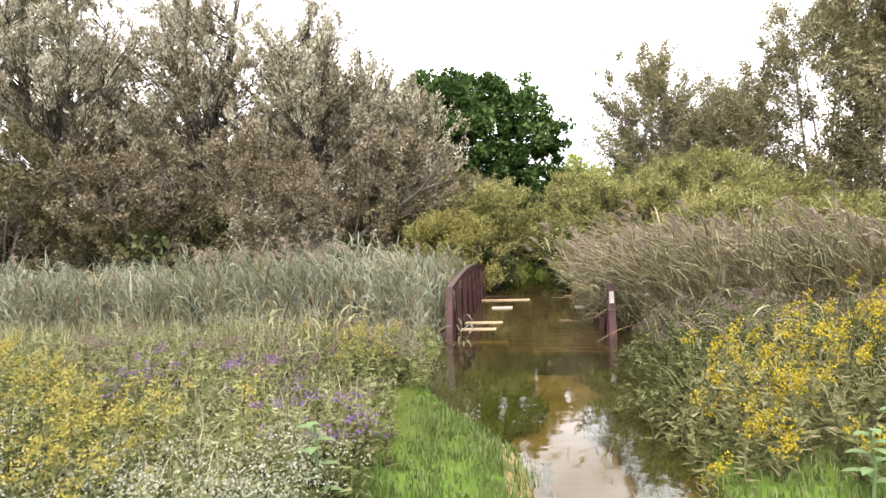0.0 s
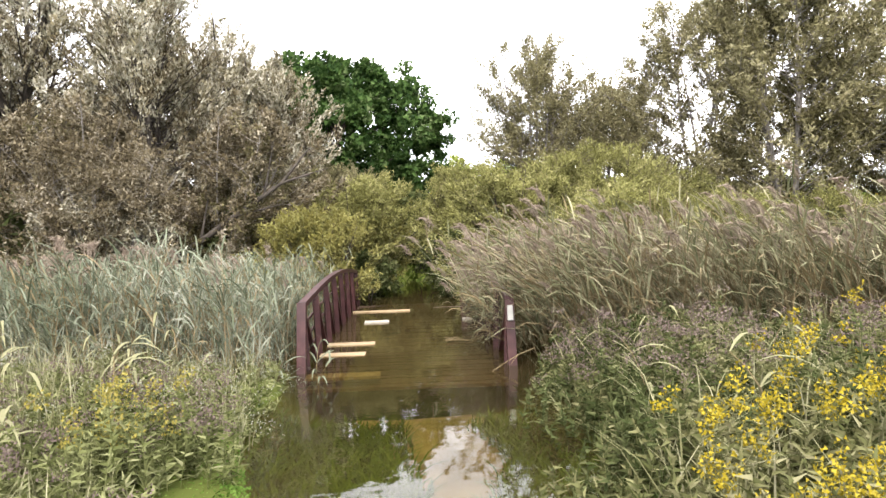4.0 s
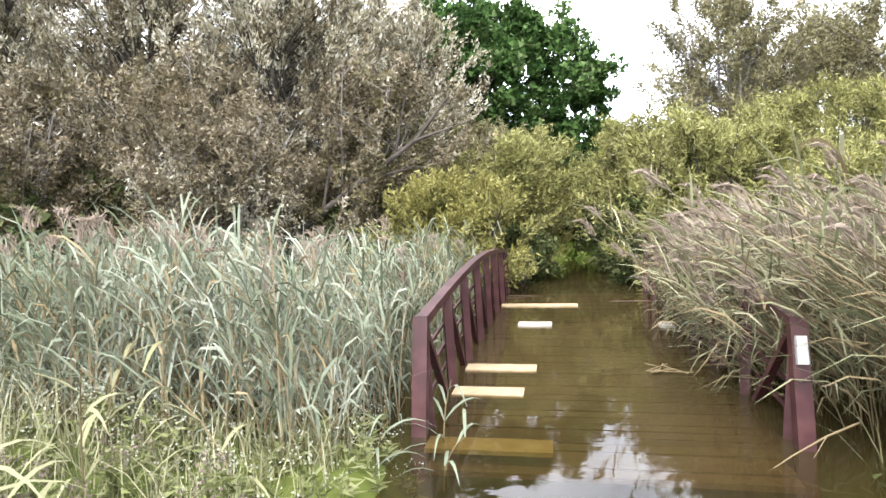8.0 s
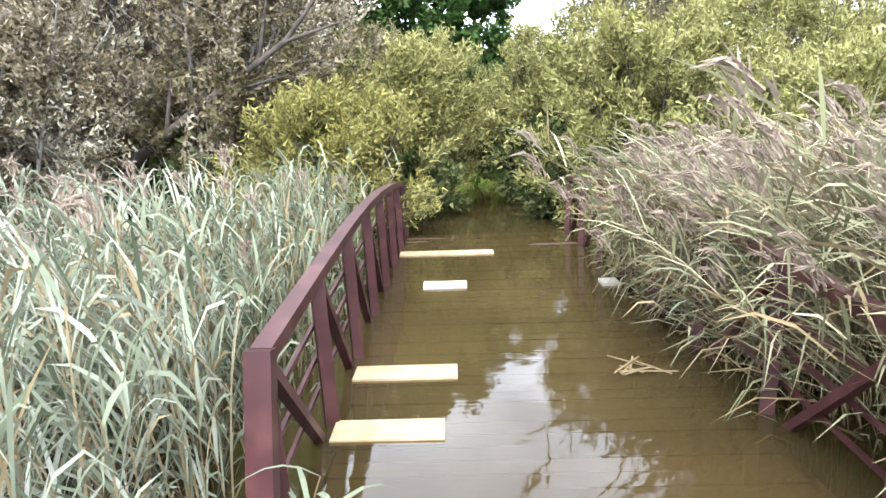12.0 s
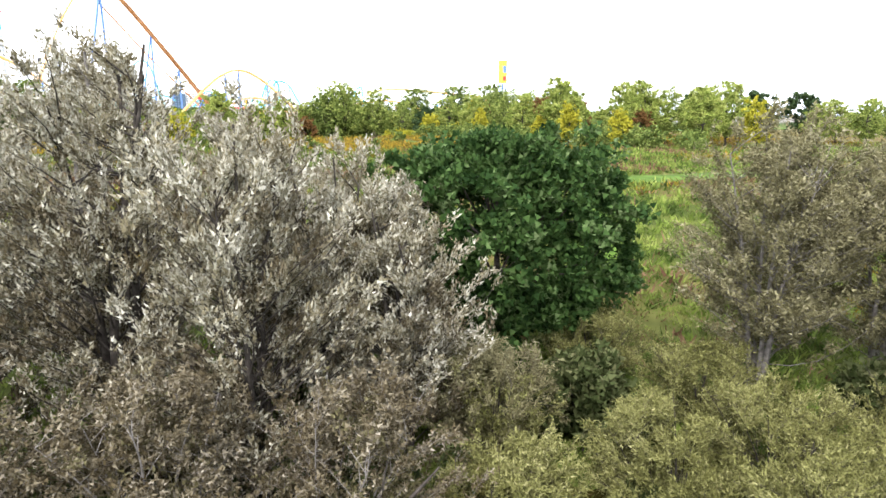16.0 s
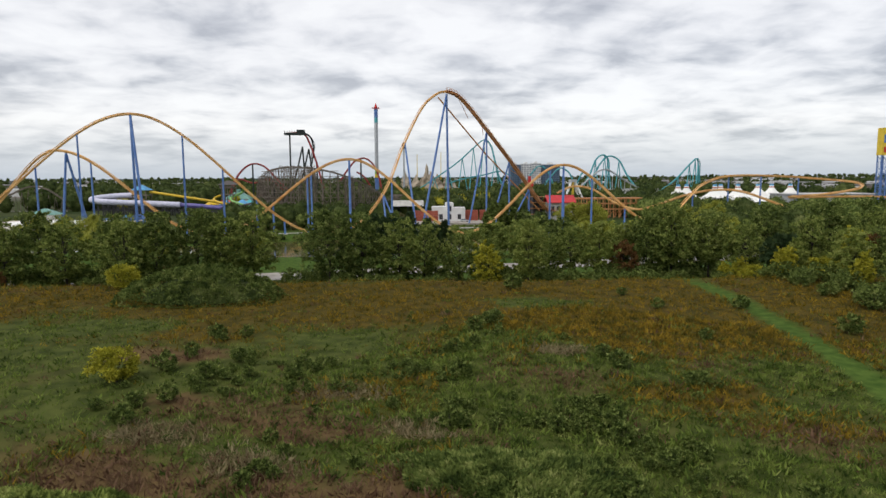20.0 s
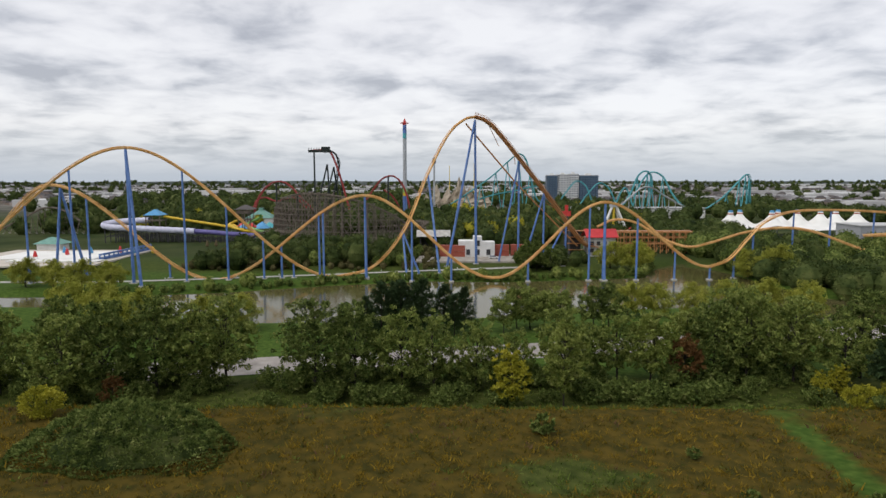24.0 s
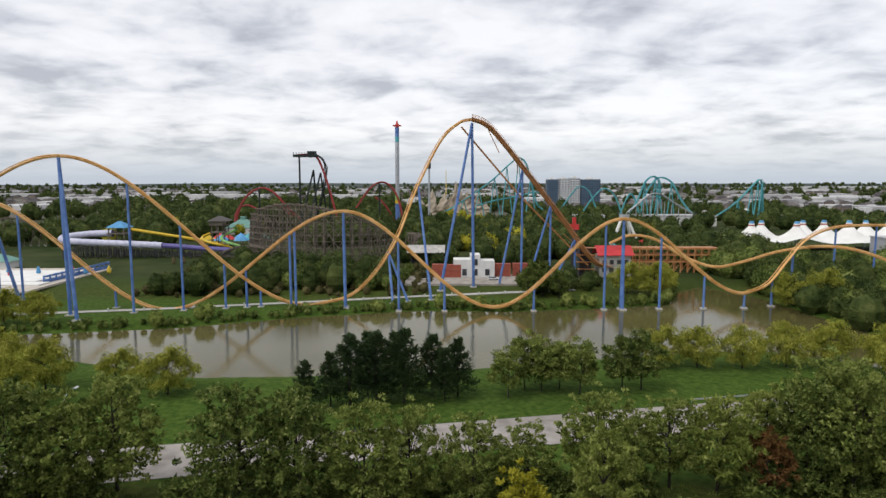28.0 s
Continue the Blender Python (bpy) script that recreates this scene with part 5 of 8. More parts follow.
airy("willow_shrub", "golden-yellow willow beside the bridge railing", -2.15, 19.7, 2.9, 1.75, GOLD_WILLOW, 63, inner=WILLOW, **{**WILLOWY, "boughs": 150})
airy("willow_shrub", "yellow-green willow arching over the flooded path", -1.5, 23.0, 4.0, 1.9, WILLOW, 64, inner=GOLD_WILLOW, sway=(0.7, 0.0), **WILLOWY)
airy("willow_shrub", "small yellow-green willow closing the path", 2.7, 25.4, 4.0, 1.9, WILLOW, 65, sway=(-0.7, 0.0), **WILLOWY)
airy("willow_shrub", "grey-green willow behind the path's end", -2.2, 27.4, 4.2, 2.1, SAGE, 78, inner=WILLOW, **WILLOWY)
airy("willow_shrub", "yellow-green willow beyond the drowned path", 0.9, 33.4, 2.9, 2.0, WILLOW, 99, **{**WILLOWY, "per": 16})
airy("willow_shrub", "yellow-green willow scrub on the rising bank", 5.8, 27.2, 3.5, 2.8, WILLOW, 86, **WILLOWY)
airy("willow_shrub", "pale yellow-green willow scrub below the slope", 10.4, 28.6, 3.5, 2.9, WILLOW, 87, **{**WILLOWY, "per": 16})
airy("willow_shrub", "low yellow-green scrub at the foot of the hill", 4.4, 31.4, 2.6, 2.4, WILLOW, 88, **{**WILLOWY, "per": 16})
tree("dark_bush", "dark green bush shading the end of the path", 2.0, 24.2, 2.5, 1.1, BRAMBLE, 66, leaves=4600, **{**UNDER, "length": 0.15, "width": 0.085})
tree("dark_bush", "dark green bush under the arching willow", 2.2, 21.2, 1.8, 0.8, BRAMBLE, 81, leaves=3600, **{**UNDER, "length": 0.14, "width": 0.08})
tree("dark_bush", "leafy green bush under the golden willow", -0.9, 21.6, 2.0, 0.8, BRAMBLE, 68, leaves=3600, **{**UNDER, "length": 0.13, "width": 0.07})
tree("dark_bush", "dark green bush beyond the drowned path", 2.0, 27.6, 2.3, 1.0, BRAMBLE, 104, leaves=3600, **{**UNDER, "length": 0.16, "width": 0.09})
# added dark bush: stands in for the deep shade at the tunnel's end
tree("dark_bush", "tall dark bush added for the shade closing the drowned path", 0.4, 29.6, 3.2, 1.6, BRAMBLE, 106, leaves=6000, **UNDER)
tree("dark_bush", "dark green bush under the arching willow", -1.2, 25.4, 2.0, 0.9, BRAMBLE, 105, leaves=3600, **{**UNDER, "length": 0.15, "width": 0.085})
tree("dark_bush", "dark green bush at the water's edge", -4.6, 21.0, 1.8, 1.5, BRAMBLE, 67, leaves=5200, **{**UNDER, "length": 0.15, "width": 0.085})
tree("dark_bush", "bush with a few orange autumn leaves", -3.6, 22.4, 2.2, 0.9, YELLOW, 93, leaves=2600, **{**UNDER, "length": 0.15, "width": 0.085})
SPARSE = dict(length=0.14, width=0.052, boughs=240, twigs=9, per=22, up=0.35, hug=0.4, reach=0.55, stems=5, foot=0.55, shell=0.3, gaps=0.4, fluff=0.24, bark=GREY_BARK)
airy("sparse_willow", "half-bare grey willow with upright stems", 6.5, 32.8, 10.8, 3.3, SAGE, 70, base=1.6, trunk=0.13, **SPARSE)
airy("sparse_willow", "thin grey-green willow with bare lower stems", 11.8, 36.5, 9.6, 3.0, SAGE, 79, base=1.8, trunk=0.13, **SPARSE)
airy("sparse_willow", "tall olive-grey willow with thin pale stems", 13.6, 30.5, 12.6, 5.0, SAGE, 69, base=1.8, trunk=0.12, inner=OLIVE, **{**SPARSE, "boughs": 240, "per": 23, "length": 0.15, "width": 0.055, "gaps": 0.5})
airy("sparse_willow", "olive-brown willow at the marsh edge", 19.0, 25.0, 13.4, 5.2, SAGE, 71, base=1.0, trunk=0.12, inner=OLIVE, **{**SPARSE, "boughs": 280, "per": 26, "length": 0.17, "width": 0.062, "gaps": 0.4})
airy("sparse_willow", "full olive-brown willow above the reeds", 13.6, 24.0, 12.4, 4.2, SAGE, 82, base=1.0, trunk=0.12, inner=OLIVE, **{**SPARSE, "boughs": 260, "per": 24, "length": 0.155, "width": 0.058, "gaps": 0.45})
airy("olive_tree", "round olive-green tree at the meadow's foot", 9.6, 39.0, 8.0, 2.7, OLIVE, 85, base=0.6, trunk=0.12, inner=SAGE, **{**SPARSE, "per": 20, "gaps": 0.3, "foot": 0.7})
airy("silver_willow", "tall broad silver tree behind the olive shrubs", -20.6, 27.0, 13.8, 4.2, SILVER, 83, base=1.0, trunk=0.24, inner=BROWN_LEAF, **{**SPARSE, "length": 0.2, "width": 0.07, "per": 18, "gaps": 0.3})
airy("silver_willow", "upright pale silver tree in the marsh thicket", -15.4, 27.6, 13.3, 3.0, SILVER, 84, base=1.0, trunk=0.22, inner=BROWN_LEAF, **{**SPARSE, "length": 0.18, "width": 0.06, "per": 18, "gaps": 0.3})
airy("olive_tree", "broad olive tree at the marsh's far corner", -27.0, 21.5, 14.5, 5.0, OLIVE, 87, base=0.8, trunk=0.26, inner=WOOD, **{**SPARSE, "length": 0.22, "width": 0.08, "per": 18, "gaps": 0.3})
tree("dark_bush", "dark green shrubs under the willows", 14.5, 27.0, 2.8, 2.6, BRAMBLE, 80, leaves=5000, **UNDER)
tree("dark_bush", "dark green bush at the foot of the grey willow", 11.2, 32.0, 2.2, 1.8, BRAMBLE, 102, leaves=4000, **UNDER)
leaning = thing("leaning_trunk", "dark leaning dead branch over the marsh", "branch", x=-7.2, y=20.0, z=-0.2)
bough = Geo()
bough.tube([(0, 0, 0), (1.3, 0.2, 1.6), (2.8, 0.4, 2.7), (4.1, 0.5, 3.6), (4.9, 0.6, 4.6)], [0.12, 0.10, 0.08, 0.05, 0.02], 7)
for a, b in (((2.8, 0.4, 2.7), (4.2, 0.2, 3.0)), ((1.9, 0.3, 2.1), (2.2, 0.3, 3.6)), ((3.6, 0.45, 3.2), (3.9, 0.6, 4.8)), ((4.1, 0.5, 3.6), (5.4, 0.6, 4.0))):
    bough.tube(np.linspace(a, b, 4), [0.045, 0.035, 0.02, 0.008], 5)
part("bough", bough, BARK, leaning, smooth=True)

# ---- small things at the bridge ----
def reed_stalk(name, label, x, y, z, height, lean, seed, leaves=7, leaf_mat=REED):
    rng = np.random.default_rng(seed)
    top = thing(name, label, "reed", "", x, y, z)
    stem = Geo()
    line = np.array([(lean[0] * height * k * k, lean[1] * height * k * k, height * (k - 0.15 * k ** 3)) for k in np.linspace(0, 1, 6)])
    stem.tube(line, np.linspace(0.007, 0.003, 6), 5)
    part("stem", stem, STRAW, top)
    for n in range(leaves):
        at = line[1 + n % 5]
        a = rng.random() * 6.28
        k = np.linspace(0, 1, 6)[:, None]
        ln = 0.35 + 0.2 * rng.random()
        path = at + np.array((math.cos(a), math.sin(a), 0.9)) * ln * k - np.array((0, 0, 0.9)) * ln * k ** 2
        leaf = Geo()
        leaf.ribbons(path[None], np.array([[0.010, 0.024, 0.026, 0.020, 0.012, 0.002]]), np.array([[-math.sin(a), math.cos(a), 0.2]]))
        part("leaf", leaf, leaf_mat, top)


rng = np.random.default_rng(61)
for n, (x, y, h) in enumerate(((-2.0, 8.4, 0.95), (-2.5, 9.2, 1.05), (-1.7, 9.4, 0.9), (-3.4, 8.6, 1.0), (-1.9, 7.6, 0.8), (-4.2, 9.4, 1.1), (-3.0, 10.0, 1.1), (-2.3, 6.6, 0.75), (2.4, 7.6, 0.9), (3.0, 6.8, 0.85), (2.8, 8.8, 1.0), (3.6, 8.0, 0.95))):
    reed_stalk("reed", "pale dry reed stalk bending over the bank", x, y, float(ground_z(x, y)), h, (0.35 * rng.normal() - 0.1, 0.25 * rng.normal()), 70 + n, 9, SEDGE)
reed_stalk("reed", "single green reed standing in water by the end post", -0.86, 11.1, -0.15, 0.75, (0.12, -0.05), 1)
reed_stalk("reed", "young green reed bent over the water", -0.75, 10.5, -0.15, 0.5, (0.35, -0.2), 2, 6)
reed_stalk("reed", "leaning green reed beside the bridge front", -1.25, 10.5, -0.15, 0.7, (0.3, -0.4), 3)
reed_stalk("reed", "pale reed bent out over the flooded deck", 1.8, 13.2, 0.0, 0.9, (-0.75, -0.1), 4)
raft = thing("floating_weed", "small raft of pale broken reeds floating on the water", "debris", "", 1.15, 13.25, 0.0)
rng = np.random.default_rng(77)
for n in range(9):
    a = rng.random() * 3.14
    c, l = rng.normal(size=2) * 0.07, 0.10 + 0.14 * rng.random()
    bit = Geo()
    bit.beam((c[0] - math.cos(a) * l, c[1] - math.sin(a) * l, 0.012 + 0.004 * n), (c[0] + math.cos(a) * l, c[1] + math.sin(a) * l, 0.02 + 0.03 * rng.random()), 0.016, 0.006)
    part("reed_piece", bit, STRAW, raft)
branch = thing("fallen_branch", "bare pale branch dipping into the flood water", "branch", "", 2.1, 11.0, 0.25)
stick = Geo()
stick.tube([(0, 0, 0), (-0.25, -0.12, -0.06), (-0.5, -0.2, -0.18), (-0.65, -0.24, -0.27)], [0.008, 0.007, 0.005, 0.003], 5)
stick.tube([(-0.25, -0.12, -0.06), (-0.38, -0.26, -0.16)], [0.005, 0.002], 5)
part("stick", stick, STRAW, branch)

# ---- the meadow ----
def tufts(name, label, spots, height, material, seed, per=10, width=0.1, category="grass"):
    """Domed clumps of weeds and grass, tall in the middle and low at the rim, as a rough meadow shows from above."""
    rng = np.random.default_rng(seed)
    n = len(spots) * per
    big = np.repeat(0.5 + 1.25 * rng.random(len(spots)) ** 3, per)
    off = rng.normal(size=(n, 2)) * 0.36 * big[:, None]
    base = np.repeat(spots, per, 0) + off
    dome = np.exp(-(off ** 2).sum(1) / (0.16 * big ** 2)) * 0.55 * big * rng.random(n)
    at = np.column_stack([base, ground_z(base[:, 0], base[:, 1]) - 0.05 + dome * height])
    way = unit(n, rng) * (0.75, 0.75, 0.3) + (0, 0, 0.85) + np.column_stack([off / big[:, None], np.zeros(n)])
    way /= np.linalg.norm(way, axis=1)[:, None]
    geo = Geo()
    geo.leaves(at, way, sided(way, rng), height * big * (0.45 + 0.6 * rng.random(n)), width * big * (0.6 + 0.8 * rng.random(n)), plain=True)
    return tagged(part(name, geo, material), label, category, kind="stuff")


meadow_spots = scatter(40000, -190, 60, 34, 185, lambda x, y: (y - 0.3 * x > 32) & (to_park(x, y)[1] < 84) & (to_park(x, y)[0] < 120), 81)
near_spots = scatter(27000, -70, 25, 26, 120, lambda x, y: (y - 0.3 * x > 27) & (x > -60 + 1.2 * (120 - y) * 0) & (to_park(x, y)[1] < 70), 82)
meadow_spots = np.concatenate([meadow_spots, near_spots])
loose = meadow_spots + np.random.default_rng(88).normal(size=meadow_spots.shape) * 1.6
mk = earth_kinds(loose[:, 0], loose[:, 1])
mk = (earth_kinds(meadow_spots[:, 0], meadow_spots[:, 1])[0], *mk[1:])
toss = np.random.default_rng(83).random(len(meadow_spots))
open_turf = mk[0] < 0.4
is_gold = open_turf & (toss < mk[1] * 0.9)
is_rust = open_turf & ~is_gold & (toss < mk[1] * 0.9 + 0.04 * (mk[1] > 0.3) + mk[2])
is_green = open_turf & ~is_gold & ~is_rust
tufts("goldenrod_field", "fading gold and rust goldenrod across the hilltop", meadow_spots[is_gold], 0.62, MEADOW_GOLD, 84, category="flowers")
tufts("rust_weeds", "patches of rust-brown dry weeds", meadow_spots[is_rust], 0.55, MEADOW_RUST, 85, category="weeds")
green_spots = meadow_spots[is_green]
pale = plots(PALE_PLOTS, green_spots[:, 0], green_spots[:, 1]) > 0.5
tufts("meadow_grass", "rough green meadow grass on the hill", green_spots[~pale], 0.5, MEADOW_GREEN, 86)
tufts("dry_grass", "pale dry grass patches in the meadow", np.concatenate([green_spots[pale], clumps_at(900, [p[:2] for p in PALE_PLOTS], 2.0, lambda x, y: plots(PALE_PLOTS, x, y) > 0.3, 89)]), 0.5, MEADOW_PALE, 87)

bush = tree("meadow_bush", "low dark green bush in the meadow", -72, 124.5, 2.6, 1.5, DEEP, 90, base=0.05, leaves=700, length=0.40, width=0.28, trunk=0.06, stems=3, limbs=6, clumps=40, foot=0.8, plain=True, category="bush", group="bushes in the meadow")
copies(bush, [(-35, 131, 0.75), (-45, 124, 0.6), (-54, 131, 0.5)], seed=4)
few = scatter(520, -80, -8, 50, 112, lambda x, y: (wave(x, y, 8, 1.2) > 0.1) & (to_park(x, y)[1] < 26) & (gap_to(MOWN_PATH, x, y) > 5), 91)
copies(bush, [(x, y, 0.14 + 0.55 * RNG.random() ** 3) for x, y in few], seed=5)
dark_spots = clumps_at(110, [(-62, 61), (-46.5, 69), (-39, 72), (-24, 74.4), (-50, 76), (-31, 79), (-42.7, 55), (-55, 65), (-28, 76), (-20, 73), (-60, 70)], 2.4, lambda x, y: gap_to(MOWN_PATH, x, y) > 4, 96)
copies(bush, [(x, y, 0.16 + 0.26 * RNG.random()) for x, y in dark_spots] + [(-14.1, 74, 0.5), (-6.8, 68.4, 0.5), (-19.7, 124, 0.9), (-8.6, 110, 0.85)], seed=24)
ybush = tree("yellow_bush", "round yellow-green bush on the slope", -71.7, 55.4, 3.4, 2.1, YELLOW, 92, base=0.05, leaves=3600, length=0.26, width=0.15, trunk=0.07, stems=4, limbs=8, clumps=50, foot=0.8, plain=True, category="bush", group="yellow bushes")
copies(ybush, [(-127, 79, 1.25), (-7.8, 80.5, 0.4)], seed=6)
copies(ybush, [(*to_world(r, d), s) for r, d, s in ((64, 62, 1.1), (71, 64, 1.2), (78, 60, 1.4), (88, 66, 1.5), (-118, 66, 1.0))], seed=7)


def vine_mound(label, x, y, rx, ry, height, turn, seed, leaf):
    rng = np.random.default_rng(seed)
    top = thing("vine_mound", label, "shrub", "leafy mounds", x, y, float(ground_z(x, y)), turn)
    n = 16000
    a, k = rng.random(n) * 6.28, np.sqrt(rng.random(n)) * 1.06
    bump = 1 + 0.12 * np.sin(a * 3 + seed) + 0.08 * np.sin(a * 7)
    px, py = np.cos(a) * k * rx * bump, np.sin(a) * k * ry * bump
    pz = height * np.clip(1 - k ** 2.6, 0, 1) ** 0.7 * (0.9 + 0.15 * np.sin(px * 1.7) * np.cos(py * 1.9)) + rng.random(n) * 0.15
    way = np.column_stack([np.cos(a) * k * 0.7, np.sin(a) * k * 0.7, np.full(n, 0.35)]) + unit(n, rng) * 0.55
    way /= np.linalg.norm(way, axis=1)[:, None]
    geo = Geo()
    geo.leaves(np.column_stack([px, py, pz]), way, sided(way, rng), 0.32 + 0.2 * rng.random(n), 0.26, plain=True)
    part("foliage", geo, leaf, top)
    # smooth solid core, coloured dark for the shaded inside of the mound
    core = Geo()
    rings = np.linspace(0.98, 0.02, 8)
    for p, q in zip(rings[:-1], rings[1:]):
        t = np.linspace(0, 2 * np.pi, 25)
        for s, e in zip(t[:-1], t[1:]):
            core.add([(math.cos(u) * w * rx * 0.8, math.sin(u) * w * ry * 0.8, height * 0.78 * (1 - w ** 2.6) ** 0.7 - 0.3) for u, w in ((s, p), (e, p), (e, q), (s, q))], [(0, 1, 2, 3)])
    part("thicket", core, WOOD, top, smooth=True)


vine_mound("broad dark green vine-covered mound", *to_world(-42, 42.5), 13.0, 8.5, 5.2, 40, 3, DEEP)
vine_mound("leafy green vine tangle on the slope", -43.5, 42.0, 11, 5.5, 2.6, 8, 4, MID)
vine_mound("leafy green bramble patch", -29.4, 63.6, 7.2, 4.4, 0.5, 25, 5, DEEP)

# ---- the tree belt along the road ----
BELT = dict(limbs=26, plain=True, spread=0.15, shell=0.42)
oak = tree("broadleaf_tree", "dark green broadleaf tree in the roadside belt", *to_world(-24.9, 74), 18.0, 5.6, DEEP, 101, base=0.8, leaves=9000, length=0.44, width=0.32, trunk=0.3, clumps=330, group="roadside trees", **BELT)
ash = tree("broadleaf_tree", "mid-green roadside tree with a loose crown", *to_world(-9.6, 75), 15.5, 4.7, MID, 102, base=0.5, leaves=7600, length=0.42, width=0.30, trunk=0.25, clumps=280, group="roadside trees", **BELT)
poplar = tree("poplar", "light green upright tree in front of the belt", *to_world(18, 68), 15.0, 3.4, LIGHT, 103, base=1.2, leaves=7000, length=0.40, width=0.26, trunk=0.2, clumps=260, up=0.3, group="roadside trees", **BELT)
golden = tree("yellowing_tree", "small tree with yellow-green autumn leaves", *to_world(8.9, 67), 9.8, 3.0, YELLOW, 104, base=0.2, leaves=4200, length=0.42, width=0.30, trunk=0.16, clumps=170, group="roadside trees", **BELT)
russet = tree("russet_tree", "small tree with rusty leaves", *to_world(43, 80), 9.5, 3.2, RUST, 105, base=0.2, leaves=3600, length=0.42, width=0.30, trunk=0.15, clumps=150, group="roadside trees", **BELT)
silver = tree("pale_tree", "light green willow in the roadside belt", *to_world(37, 82), 13.6, 4.8, LIGHT, 106, base=0.3, leaves=6000, length=0.7, width=0.26, trunk=0.24, clumps=220, droop=0.3, group="roadside trees", **BELT)
copies(oak, [(*to_world(r, d), s) for r, d, s in ((-17.9, 75, 0.97), (-60.8, 71, 1.0), (-74, 82, 0.95), (-53.5, 75, 1.03), (-88, 78, 1.0), (-102, 82, 1.0), (-116, 78, 1.05), (-130, 84, 1.0), (-145, 80, 1.1), (-162, 84, 1.1), (-180, 84, 1.1), (49, 82, 0.9), (78, 84, 1.0), (92, 80, 1.05), (106, 82, 1.1))], seed=8)
copies(ash, [(*to_world(r, d), s) for r, d, s in ((20.4, 79, 1.0), (53, 84, 1.2), (-3.9, 76, 0.94), (3.7, 76.5, 0.86), (11, 79, 0.7), (-42.3, 79, 1.15), (-47.5, 76, 1.05), (-66, 68.5, 1.05), (-81, 74, 1.0), (-95, 76, 1.0), (-109, 74, 1.0), (-124, 74, 1.05), (-138, 74, 1.0), (26, 84, 0.7), (31, 83, 0.85), (54.4, 80.4, 1.15), (64.2, 82, 1.1), (60, 88, 1.0), (70, 76, 0.9), (84, 74, 1.0), (98, 72, 1.1), (115, 76, 1.1), (102, -30, 0.5), (140, -54, 0.55), (72, 30, 0.7), (78, -8, 0.65), (100, 2, 0.7))], seed=9)
copies(oak, [(*to_world(r, d), s) for r, d, s in ((114, -34, 0.44), (120, -26, 0.51), (80, 44, 0.64), (90, 36, 0.68))], seed=25)
copies(poplar, [(*to_world(r, d), s) for r, d, s in ((127, -43, 0.44), (73, 62, 0.64), (70, 0, 0.48), (86, 22, 0.56))], seed=26)
copies(silver, [(*to_world(r, d), s) for r, d, s in ((98, -24, 0.55), (106, -28, 0.6), (121, -37, 0.6), (133, -48, 0.65), (112, -20, 0.6), (45, 86, 0.95), (68, 92, 1.0), (88, 66, 0.9), (67, 7, 0.9), (69, -11, 0.8), (92, -5, 0.75), (80, 20, 0.85), (66, 18, 0.7), (72, -20, 0.7), (84, -16, 0.8), (74, 46, 0.75), (88, 8, 0.8), (98, 20, 0.9))], seed=10)
copies(golden, [(*to_world(r, d), s) for r, d, s in ((78, 52, 1.0), (84, 40, 0.9), (62, 0, 0.75), (75, 14, 0.85), (70, 38, 0.7), (104, 50, 1.0), (60, -14, 0.6), (66, 56, 0.6), (70, 60, 0.7), (62, 70, 0.55), (67, 73, 0.6), (80, -24, 0.8), (64, 10, 0.55))], seed=11)
copies(russet, [(*to_world(r, d), s) for r, d, s in ((-57, 67, 0.6), (86, 58, 1.0), (76, 24, 1.0), (66, -13, 0.7), (-92, 68, 0.6), (92, 30, 1.0))], seed=12)
purple_tree = tree("dark_plum_tree", "dark plum-leaved tree beyond the meadow", *to_world(101, -10), 9.6, 3.8, PINE, 108, base=1.0, leaves=3600, length=0.5, width=0.36, trunk=0.2, clumps=80, group="roadside trees", **BELT)
copies(purple_tree, [(*to_world(r, d), s) for r, d, s in ((94, -2, 1.0), (110, -14, 1.0), (74, 68, 1.2))], seed=21)
brush = tree("roadside_bush", "low green undergrowth darkening the foot of the roadside trees", *to_world(0, 71), 3.2, 2.4, DEEP, 107, base=0.05, leaves=1100, length=0.42, width=0.28, trunk=0.06, stems=3, limbs=5, clumps=60, foot=0.8, plain=True, category="bush", group="undergrowth")
# this front row is added where only the trees' shade falls
copies(brush, [(*to_world(r + 1.7 * math.sin(r * 1.3), 69.5 + 2 * math.sin(r * 0.9)), 0.5 + 0.6 * abs(math.sin(r * 1.9))) for r in range(-120, 66, 9) if not -44 < r < -36], seed=23)
copies(brush, [(*to_world(r + 2 * math.sin(r), 74 + 5 * math.sin(r * 1.7)), 0.7 + 0.5 * abs(math.sin(r * 2.3))) for r in range(-180, 70, 4) if not -44 < r < -32], seed=13)
copies(brush, [(*to_world(62 + 4 * math.sin(n * 1.9) + 0.2 * n, -26 + 3.2 * n), 0.6 + 0.5 * abs(math.sin(n * 2.3))) for n in range(28)], seed=22)

copies(brush, [(*to_world(r + 2 * math.sin(r * 1.1), 81 + 2 * math.sin(r * 1.7)), 0.8 + 0.5 * abs(math.sin(r * 2.9))) for r in range(-120, 66, 4) if not (-46 < r < -30 or 24 < r < 40)], seed=27)

